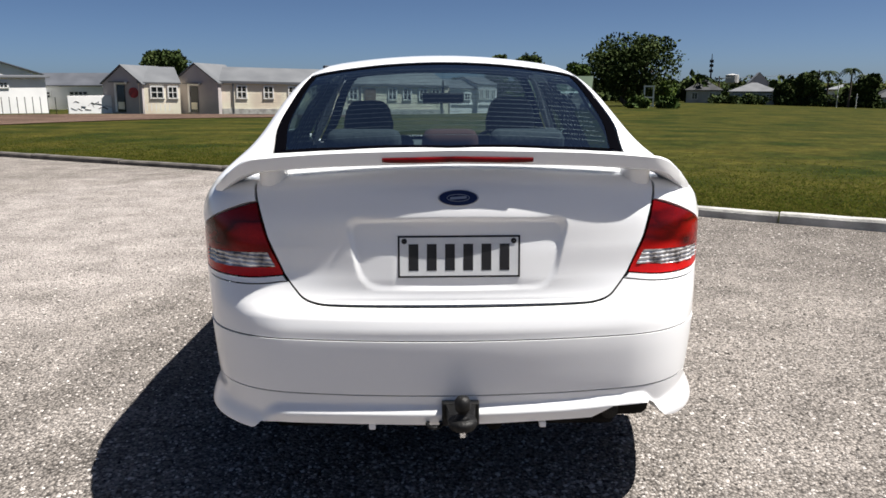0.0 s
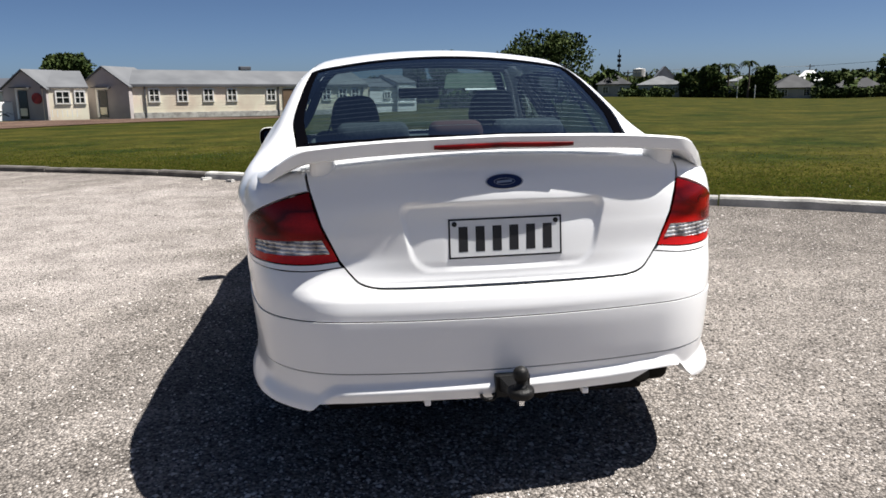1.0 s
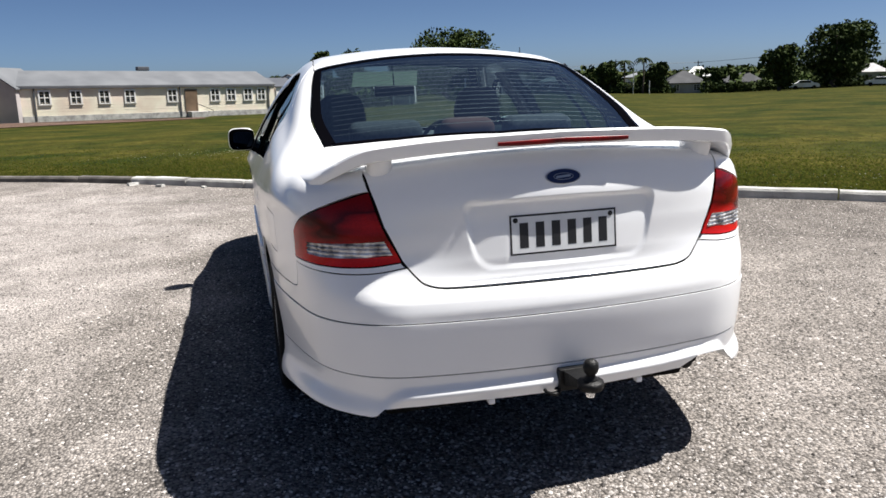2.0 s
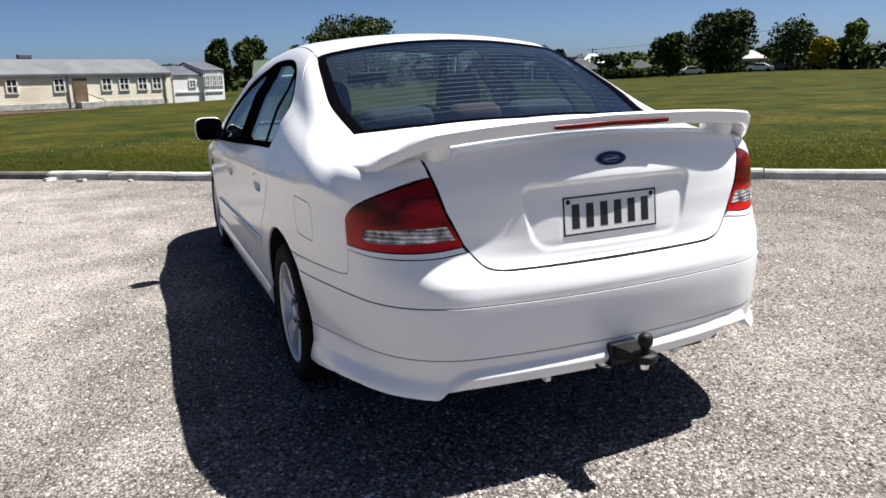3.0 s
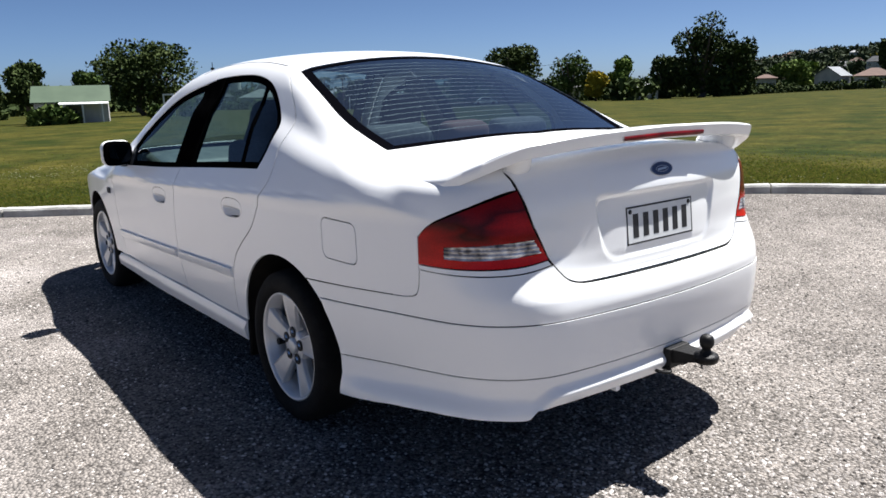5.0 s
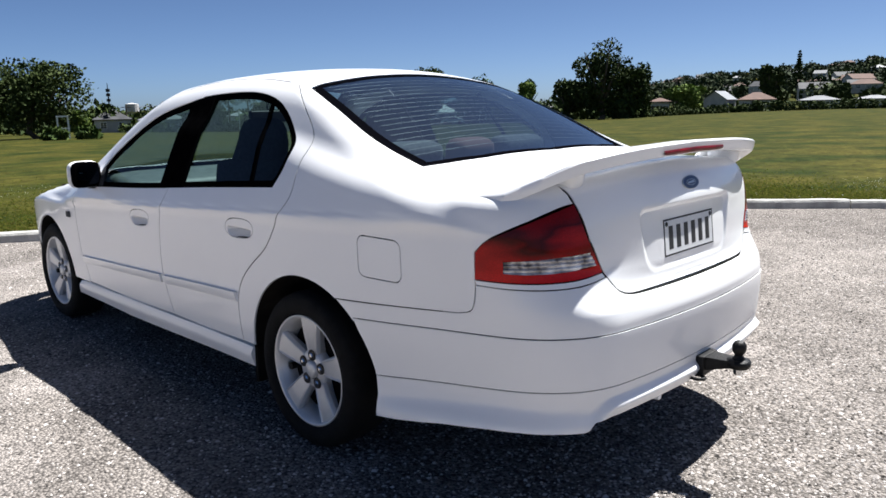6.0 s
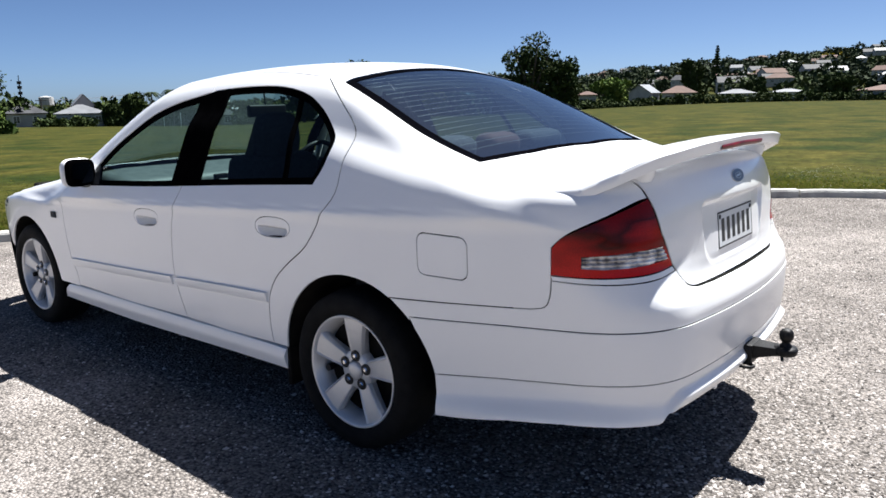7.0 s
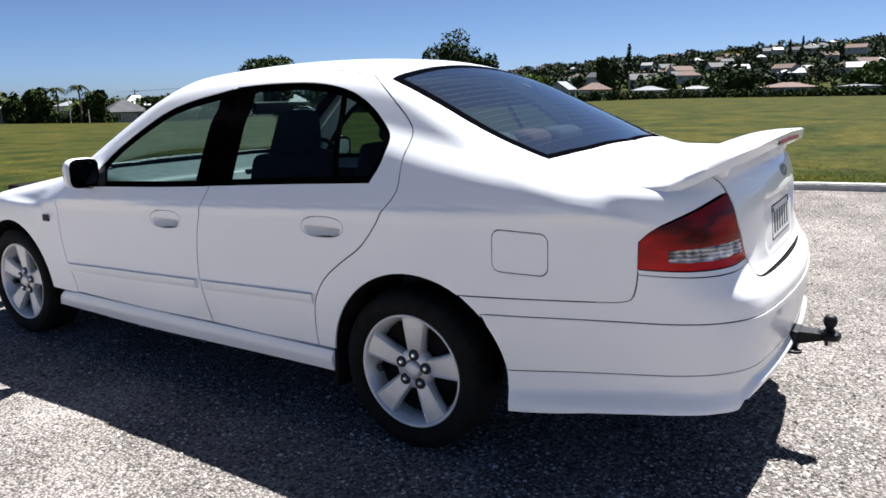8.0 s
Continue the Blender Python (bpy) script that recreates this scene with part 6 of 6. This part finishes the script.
house(36.3, 156, 3.0, -1.12, -0.43, FAR_IRON, SHADE_WALL, label="low house with a long grey roof among shrubs", depth=6, wins=2)
green = house(11.3, 74, 4.4, -1.20, -0.25, GREEN_IRON, GREY_WALL, label="building with a broad green iron roof and a veranda", hip=False, turn=-4, wins=1)
for x in (-0.6, 0.9, 2.4):
    part("veranda_post", box((0.10, 0.10, 1.75), (x, -3.55, 0.80)), FRAME_WHITE, green)
part("veranda_roof", box((4.0, 1.3, 0.08), (0.9, -3.0, 1.72), Matrix.Rotation(radians(6), 4, "X")), FRAME_WHITE, green, "pale veranda roof")
part("doorway", box((1.1, 0.06, 1.6), (0.2, -2.40, 0.8)), PANE, green, "dark doorway")
house(29.45, 165, 1.8, -0.75, -0.43, PALE_IRON, label="white house showing between the palms", depth=6, wins=2)
house(44.0, 150, 2.2, -0.55, 0.0, GREY_WALL, label="white house half hidden behind trees")
house(46.6, 150, 1.7, -0.5, 0.2, IRON, label="tall white house half hidden behind trees")
house(52.2, 150, 2.0, -0.9, -0.35, IRON, GREY_WALL, label="house with a grey hipped roof")
house(60.8, 168, 1.3, -0.35, -0.1, TILE_RED, GREY_WALL, label="small house with a brown roof")
house(65.2, 170, 2.0, -0.2, 0.35, PALE_IRON, GREY_WALL, label="white gabled house at the field's edge", hip=False, turn=70, wins=2)
house(67.8, 168, 2.3, -0.2, 0.30, TILE_RED, GREY_WALL, label="house with a reddish-brown tiled roof")
house(71.9, 166, 2.4, -0.3, 0.05, DARK_IRON, label="low white house with a dark roof", wins=3)
house(75.2, 166, 2.2, -0.3, 0.05, IRON, label="low house with a grey roof")
house(81.2, 160, 3.6, -0.25, 0.25, TILE_RED, GREY_WALL, label="bungalow with an orange-brown tiled roof", wins=3)
house(85.5, 160, 2.4, -0.3, 0.05, DARK_IRON, GREY_WALL, label="low dark-roofed house at the field edge")

# ---------------------------------------------------------------- trees
LEAF = [island_material("leaves_" + n, c, 0.7) for n, c in (("dark", [(0.018, 0.030, 0.010), (0.038, 0.056, 0.017), (0.068, 0.088, 0.028)]), ("mid", [(0.025, 0.045, 0.012), (0.05, 0.08, 0.02), (0.09, 0.12, 0.035)]), ("light", [(0.05, 0.09, 0.02), (0.10, 0.15, 0.03), (0.16, 0.20, 0.05)]), ("far", [(0.016, 0.026, 0.014), (0.032, 0.045, 0.022), (0.05, 0.065, 0.032)]), ("far_light", [(0.03, 0.045, 0.02), (0.055, 0.075, 0.03), (0.085, 0.10, 0.045)]), ("yellow", [(0.18, 0.14, 0.015), (0.30, 0.24, 0.02), (0.36, 0.30, 0.04)]))]


def leaf_mesh(name, centres, size, mat, rng):
    """Many small bent leaf sprays, two triangles each, at the centres."""
    n = len(centres)
    a = rng.normal(size=(n, 3))
    a /= np.linalg.norm(a, axis=1)[:, None]
    b = np.cross(a, rng.normal(size=(n, 3)))
    b /= np.maximum(np.linalg.norm(b, axis=1), 1e-6)[:, None]
    s = size * rng.uniform(0.5, 1.3, n)[:, None]
    k = np.cross(a, b) * s * rng.uniform(-0.4, 0.4, n)[:, None]
    v = np.stack([centres - a * s, centres + b * s * 0.6, centres + a * s + k, centres - b * s * 0.6], 1).reshape(-1, 3)
    f = (np.array([(0, 1, 2, 3)])[None] + 4 * np.arange(n)[:, None, None]).reshape(-1, 4)
    me = bpy.data.meshes.new(name)
    me.from_pydata(v.tolist(), [], f.tolist())
    me.materials.append(mat)
    return me


def crown_points(rng, width, height, z0, lobes, n, sparse=0.0):
    """Points on the shells of several uneven lobes."""
    pts = []
    for _ in range(lobes):
        a, r = rng.uniform(0, math.tau), math.sqrt(rng.random()) * 0.62
        h = rng.uniform(0.15, 0.82)
        room = 1 - 0.55 * abs(h - 0.45) * 1.6
        c = np.array([math.cos(a) * r * width / 2 * room, math.sin(a) * r * width / 2 * room, z0 + h * height])
        size = np.array([width * rng.uniform(0.16, 0.27), width * rng.uniform(0.16, 0.27), height * rng.uniform(0.13, 0.22)])
        d = rng.normal(size=(n // lobes, 3))
        d /= np.linalg.norm(d, axis=1)[:, None]
        rad = rng.uniform(0.55, 1.05, (len(d), 1)) ** 0.6
        clump = 0.25 * np.sin(d * 7 + rng.uniform(0, 6, 3)).sum(1, keepdims=True) / 3
        pts.append(c + d * size * (rad + clump))
    p = np.concatenate(pts)
    return p[rng.random(len(p)) > sparse]


def tree(az, d, width, top_el, tone, label, seed, sparse=0.0, lobes=13, leaves=3000, bare=0.22):
    rng = np.random.default_rng(seed)
    x, y, z = spot(az, d)
    w = 2 * d * math.tan(radians(width / 2))
    top = height_at(top_el, d, az) - z
    t = new("tree")
    z0 = top * bare
    p = crown_points(rng, w, top - z0, z0, lobes, int(leaves * 1.9), sparse)
    p[:, 2] = np.where(p[:, 2] > top, top - rng.random(len(p)) * 0.1 * top, p[:, 2])
    p[:, 2] = np.maximum(p[:, 2], 0.1)
    crown = new("crown", leaf_mesh("crown", p, 0.0024 * d, LEAF[tone], rng))
    crown.parent = t
    bm = tube([(0, 0, -0.3), (0.05 * w * rng.normal(), 0, z0 * 0.7), (0.04 * w * rng.normal(), 0, z0 + 0.25 * top), (0, 0, 0.7 * top)], [0.05 * top, 0.038 * top, 0.026 * top, 0.008 * top], 8)
    part("trunk", bm, TRUNK, t)
    for k in range(6):
        a = k * math.tau / 6 + rng.uniform(0, 1)
        s, e = z0 * rng.uniform(0.7, 1.1) + 0.1 * top, rng.uniform(0.5, 0.8) * top
        part("limb", tube([(0, 0, s), (math.cos(a) * w * 0.15, math.sin(a) * w * 0.15, (s + e) / 2), (math.cos(a) * w * 0.32, math.sin(a) * w * 0.32, e)], [0.022 * top, 0.014 * top, 0.005 * top], 6), TRUNK, t)
    t.location = (x, y, z)
    return tagged(t, label, "tree")


tree(-19.0, 92, 4.3, 1.6, 0, "dense dome-shaped green tree behind the halls", 1, lobes=34, leaves=9000, bare=0.1)
tree(6.3, 84, 2.2, 1.6, 0, "dark round tree behind the white house", 2)
tree(8.7, 82, 3.4, 1.75, 0, "broad dark evergreen beside the green roof", 3, lobes=18)
tree(16.3, 98, 8.8, 2.75, 0, "large spreading leafy tree at the field's edge", 4, lobes=30, leaves=7000, bare=0.12, sparse=0.2)
tree(18.7, 96, 1.8, -0.5, 2, "small light green tree beside the large one", 5, leaves=1200, bare=0.1)
tree(27.6, 146, 2.3, 0.72, 0, "bushy dark tree beside palms", 6, bare=0.05)
tree(30.9, 146, 1.9, 0.25, 0, "dark bushy tree behind the palms", 62, bare=0.05)
tree(26.1, 146, 1.4, -0.3, 0, "dark ragged tree behind the palms", 61, sparse=0.2, bare=0.05)
tree(38.8, 128, 3.0, 1.5, 0, "dark rounded tree by the road", 7, bare=0.06)
tree(42.2, 140, 5.4, 2.85, 0, "large round leafy tree at the field's edge", 8, lobes=26, leaves=6000, sparse=0.2, bare=0.08)
tree(46.7, 140, 4.0, 2.6, 1, "sparse tree with bare branches showing", 9, sparse=0.6, bare=0.1)
tree(48.7, 138, 2.0, 0.6, 5, "yellow-flowering bushy tree at the field edge", 10, leaves=1800, bare=0.1)
tree(50.6, 140, 2.7, 1.85, 2, "fresh green tree at the far field edge", 11, bare=0.1)
tree(56.3, 152, 4.6, 4.5, 0, "tall dark tree standing over the field", 12, lobes=18, leaves=6500, sparse=0.5, bare=0.06)
tree(58.6, 154, 3.6, 2.8, 0, "dark tree beside the tall one", 13, lobes=18, leaves=4000, sparse=0.2, bare=0.05)
tree(53.8, 156, 3.2, 1.6, 0, "dark shrubby tree beside the tall one", 14, bare=0.05)
tree(34.8, 148, 1.1, -0.17, 0, "dark shrubby tree standing between houses", 15, leaves=1200, bare=0.05)
tree(68.7, 185, 1.7, 2.3, 0, "dark conical tree among the houses", 16, bare=0.05)
tree(62.6, 180, 3.4, 0.9, 2, "broad light green tree before the hill", 17, bare=0.05)
tree(73.2, 185, 1.6, 0.9, 0, "dark garden tree among houses", 18, bare=0.05)
tree(78.3, 185, 2.6, 1.1, 0, "dark garden tree by the bungalow", 19, bare=0.05)
tree(87.0, 175, 4.5, 1.6, 1, "broad tree on the hill's foot", 20, bare=0.05)
tree(12.2, 86, 2.6, 0.9, 1, "olive tree beside the large one", 22, bare=0.1)


def pine(az, d, top_el, seed):
    """A tiered Norfolk-type conifer."""
    rng = np.random.default_rng(seed)
    x, y, z = spot(az, d)
    top = height_at(top_el, d, az) - z
    t = new("pine_tree")
    pts = []
    for k in range(16):
        h = top * (0.12 + 0.86 * k / 15)
        r = top * 0.16 * (1 - k / 16.5)
        for a in np.arange(7) * math.tau / 7 + rng.uniform(0, 1):
            u = np.linspace(0.1, 1, 14)
            pts.append(np.column_stack([np.cos(a) * r * u, np.sin(a) * r * u, h + 0.25 * r * u**2 + rng.normal(0, 0.06, 14)]))
    crown = new("crown", leaf_mesh("crown", np.concatenate(pts), top * 0.03, LEAF[0], rng))
    crown.parent = t
    part("trunk", tube([(0, 0, -0.5), (0, 0, top)], [top * 0.02, top * 0.003], 8), TRUNK, t)
    t.location = (x, y, z)
    return tagged(t, "tall tiered conifer on the hillside", "tree")


pine(70.4, 300, 3.05, 31)
pine(81.2, 420, 3.1, 32)
pine(82.0, 430, 3.3, 33)


def palm(az, d, top_el, seed):
    rng = np.random.default_rng(seed)
    x, y, z = spot(az, d)
    top = height_at(top_el, d, az) - z
    t = new("palm_tree")
    part("trunk", tube([(0, 0, -0.2), (0.1, 0, top * 0.5), (0.05, 0, top * 0.88)], [0.20, 0.15, 0.13], 8), TRUNK, t)
    for k in range(22):
        a, up = k * math.tau / 22 + rng.uniform(0, 0.3), rng.uniform(0.05, 0.5)
        bm = bmesh.new()
        rows = []
        for i in range(7):
            u = i / 6
            c = Vector((math.cos(a) * 1.9 * u, math.sin(a) * 1.9 * u, top * 0.88 + up * 2.2 * u - 1.6 * u * u + 0.25))
            side = Vector((-math.sin(a), math.cos(a), 0)) * 0.26 * math.sin(math.pi * min(u + 0.12, 1))
            rows.append((bm.verts.new(c + side - Vector((0, 0, 0.12))), bm.verts.new(c), bm.verts.new(c - side - Vector((0, 0, 0.12)))))
        for p, q in zip(rows[:-1], rows[1:]):
            bm.faces.new((p[0], p[1], q[1], q[0]))
            bm.faces.new((p[1], p[2], q[2], q[1]))
        part("frond", bm, LEAF[3], t)
    t.location = (x, y, z)
    return tagged(t, "ragged palm with arching fronds beside a house", "palm tree")


palm(29.9, 144, 0.80, 41)
palm(28.6, 146, 0.60, 42)
palm(30.7, 147, 0.34, 43)


# hedges and garden shrubs along the far edge, woods on the hill
def shrubs(name, label, spots, tone, seed, leaf=0.35):
    rng = np.random.default_rng(seed)
    pts = []
    for az, d, w, h in spots:
        x, y, z = spot(az, d)
        n = 260 if d < 200 else 210
        q = rng.normal(size=(n, 3))
        q /= np.linalg.norm(q, axis=1)[:, None]
        q *= (0.75 + 0.35 * rng.random((n, 1)) + 0.2 * np.sin(q * 6 + rng.uniform(0, 6, 3)).sum(1, keepdims=True) / 3)
        pts.append(np.column_stack([x + q[:, 0] * w / 2, y + q[:, 1] * w / 2, z + h * 0.45 + q[:, 2] * h * 0.5]))
    me = leaf_mesh(name, np.concatenate(pts), leaf, LEAF[tone], rng)
    return tagged(new(name, me), label, "shrubs", kind="stuff")


rng = np.random.default_rng(77)
edge = [(az, float(np.interp(az, [20, 33, 43, 57, 90], [144, 146, 146, 156, 155])), rng.uniform(2.0, 4.0), rng.uniform(0.9, 2.2)) for az in np.concatenate([np.arange(22.0, 25.0, 0.5), np.arange(26, 31.5, 0.45), np.arange(34.3, 54, 0.5), np.arange(58, 90, 0.7)])]
shrubs("hedge", "dark hedges and shrubs along the field's far edge", edge, 0, 5, 0.30)
shrubs("garden_shrubs", "mixed green garden shrubs between houses", [(rng.uniform(28, 90), rng.uniform(170, 200), rng.uniform(3, 6), rng.uniform(1.5, 3.2)) for _ in range(60)] + [(a, 80, 2.0, 1.1) for a in (17.0, 19.0)] + [(9.2, 69, 1.8, 1.3), (9.9, 69, 2.0, 1.5), (10.5, 69, 1.8, 1.2)], 1, 6, 0.42)
hill = [(float(az), float(d)) for az, d in zip(rng.uniform(57, 96, 420), 210 + 430 * rng.random(420) ** 0.8)]
shrubs("hill_woods", "dark green trees covering the hillside", [(a, d, rng.uniform(7, 15), rng.uniform(5, 9)) for a, d in hill[:250]], 3, 7, 0.95)
shrubs("hill_gardens", "mid green gardens on the hillside", [(a, d, rng.uniform(6, 13), rng.uniform(3, 7)) for a, d in hill[250:]], 4, 8, 0.9)
shrubs("hill_blossom", "yellow-green trees on the hillside", [(float(rng.uniform(60, 90)), float(rng.uniform(300, 520)), 8, 5) for _ in range(14)], 5, 9, 0.8)
far_trees = [(float(a), float(rng.uniform(130, 240)), rng.uniform(5, 10), rng.uniform(3, 5.5)) for a in np.arange(-40, 58, 1.1)]
far_trees += [(float(a), float(rng.uniform(300, 420)), rng.uniform(10, 17), rng.uniform(6.0, 8.5)) for a in np.arange(-38, 58, 0.8)]
shrubs("distant_trees", "dark distant tree line behind the buildings", far_trees, 0, 10, 0.8)

# houses on the hill: a few shapes shared by many
HILL_ROOFS = [IRON, FAR_IRON, TILE_RED, DARK_IRON, FAR_IRON, TILE_RED]
stock = []
for k, roof in enumerate(HILL_ROOFS):
    h = building("hill_house", "hillside house with %s roof" % ("grey iron", "dark slate-grey iron", "brown tiled", "dark iron", "slate-grey iron", "reddish tiled")[k], (0, 0, -50), 0, 7 + 1.5 * (k % 3), 6, 2.8, 4.6, GREY_WALL, roof, [(-3, 1.8, 1.5, 1.2), (0.5, 1.8, 1.5, 1.2), (3, 1.8, 1.5, 1.2)], k % 2 == 0, "house")
    h["group"] = "houses on the hill"
    stock.append(h)
for k in range(120):
    az, d = float(rng.uniform(59, 96)), float(225 + 400 * rng.random() ** 0.9)
    x, y, z = spot(az, d)
    m = Matrix.Translation((x, y, z + float(rng.uniform(1.5, 4.0)))) @ Matrix.Rotation(radians(-az + rng.uniform(-40, 40)), 4, "Z") @ Matrix.Scale(float(rng.uniform(0.65, 1.0)), 4)
    if k < len(stock):
        stock[k].matrix_basis = m
    else:
        copy_thing(stock[k % len(stock)], m)

# white frame and slim posts at the field's edge
x, y, z = spot(17.6, 88)
stand = new("white_stand")
top = height_at(-0.9, 88, 17.6) - z
for dx in (-0.5, 0.5):
    part("post", box((0.16, 0.16, top), (dx, 0, top / 2)), FRAME_WHITE, stand)
for h in (0.08, 0.45, 0.97):
    part("rail", box((1.2, 0.14, 0.16), (0, 0, top * h)), FRAME_WHITE, stand)
stand.matrix_basis = Matrix.Translation((x, y, z)) @ Matrix.Rotation(radians(-17), 4, "Z")
tagged(stand, "white painted timber stand at the field's edge", "stand")
for az, h in ((29.25, 4.0), (30.35, 2.3)):
    x, y, z = spot(az, 142)
    post = part("field_post", tube([(0, 0, -0.1), (0, 0, h)], 0.07, 8), FRAME_WHITE)
    post.location = (x, y, z)
    tagged(post, "slim white post standing at the field's edge", "post", "posts at the field edge")

# cars parked far off under the trees
CAR_DARK = mottle(material("far_car_dark", (0.03, 0.03, 0.035), 0.3), [(0.02, 0.02, 0.025), (0.045, 0.045, 0.05)], 2)


def far_car(az, d, paint, turn, label):
    c = new("parked_car")
    bm = bmesh.new()
    side = [(-2.1, 0.35), (-2.15, 0.75), (-1.9, 0.88), (-1.2, 0.95), (-0.7, 1.38), (0.7, 1.40), (1.35, 0.98), (2.0, 0.90), (2.15, 0.6), (2.1, 0.35)]
    rows = [[bm.verts.new((u, s * (0.82 if w > 1 else 0.9), w)) for u, w in side] for s in (-1, 1)]
    for k in range(len(side)):
        bm.faces.new((rows[0][k], rows[0][(k + 1) % len(side)], rows[1][(k + 1) % len(side)], rows[1][k]))
    bm.faces.new(rows[0])
    bm.faces.new(rows[1])
    part("body", bm, paint, c)
    for s in (-1, 1):
        part("window", box((1.7, 0.02, 0.32), (0.0, s * 0.885, 1.16)), PANE, c, "dark side glass")
        for u in (-1.35, 1.35):
            part("wheel", lathe([(-0.1, 0.05), (-0.1, 0.31), (0.1, 0.31), (0.1, 0.05)], 16, "y", (u, s * 0.82, 0.31)), RUBBER, c)
    x, y, z = spot(az, d)
    c.matrix_basis = Matrix.Translation((x, y, z)) @ Matrix.Rotation(radians(turn), 4, "Z")
    tagged(c, label, "car")


far_car(40.3, 134, WHITE_BOARD, -35, "small white car parked under far trees")
far_car(44.8, 136, WHITE_BOARD, -50, "white hatchback parked beside the sparse tree")
far_car(45.9, 137, CAR_DARK, -40, "dark car parked beside the sparse tree")

# radio mast and tank on the skyline, power poles
x, y, z = spot(21.2, 290)
mast = new("radio_mast")
top = height_at(1.95, 290) - z
part("pole", tube([(0, 0, 0), (0, 0, top)], [0.45, 0.12], 8), DARK_METAL, mast)
for f in (0.62, 0.74, 0.84):
    part("antenna_ring", lathe([(-0.5, 0.7), (0.5, 0.7)], 10, "z", (0, 0, top * f)), DARK_METAL, mast)
mast.location = (x, y, z)
tagged(mast, "slim dark radio mast with antenna rings", "radio mast")
x, y, z = spot(22.6, 280)
tank = part("water_tank", lathe([(0, 1.2), (5.2, 1.2), (5.6, 2.2), (8.2, 2.2), (8.6, 0.01)], 16, "z"), GREY_WALL)
tank.location = (x, y, z)
tagged(tank, "grey raised water tank on the skyline", "water tank")
poles = [(21.95, 152, -0.06), (33.5, 180, 0.35), (45.8, 150, 1.4), (62.0, 190, 1.3), (28.0, 168, 0.5)]
for az, d, el in poles:
    x, y, z = spot(az, d)
    h = height_at(el, d, az) - z
    p = new("power_pole")
    part("pole", tube([(0, 0, -0.3), (0, 0, h)], [0.15, 0.10], 8), TRUNK, p)
    part("crossarm", box((1.8, 0.12, 0.14), (0, 0, h - 0.4)), TRUNK, p)
    p.matrix_basis = Matrix.Translation((x, y, z)) @ Matrix.Rotation(radians(-az), 4, "Z")
    tagged(p, "timber power pole with a crossarm", "power pole", "power poles")
for (a0, d0, e0), (a1, d1, e1) in ((poles[0], poles[4]), (poles[4], poles[1]), (poles[1], poles[2])):
    p, q = spot(a0, d0), spot(a1, d1)
    z0, z1 = height_at(e0, d0, a0) - 0.35, height_at(e1, d1, a1) - 0.35
    pts = [(p[0] + (q[0] - p[0]) * u, p[1] + (q[1] - p[1]) * u, z0 + (z1 - z0) * u - 1.2 * u * (1 - u)) for u in np.linspace(0, 1, 12)]
    tagged(part("power_line", tube(pts, 0.03, 4), DARK_METAL), "thin sagging power line between poles", "power line", "power lines")
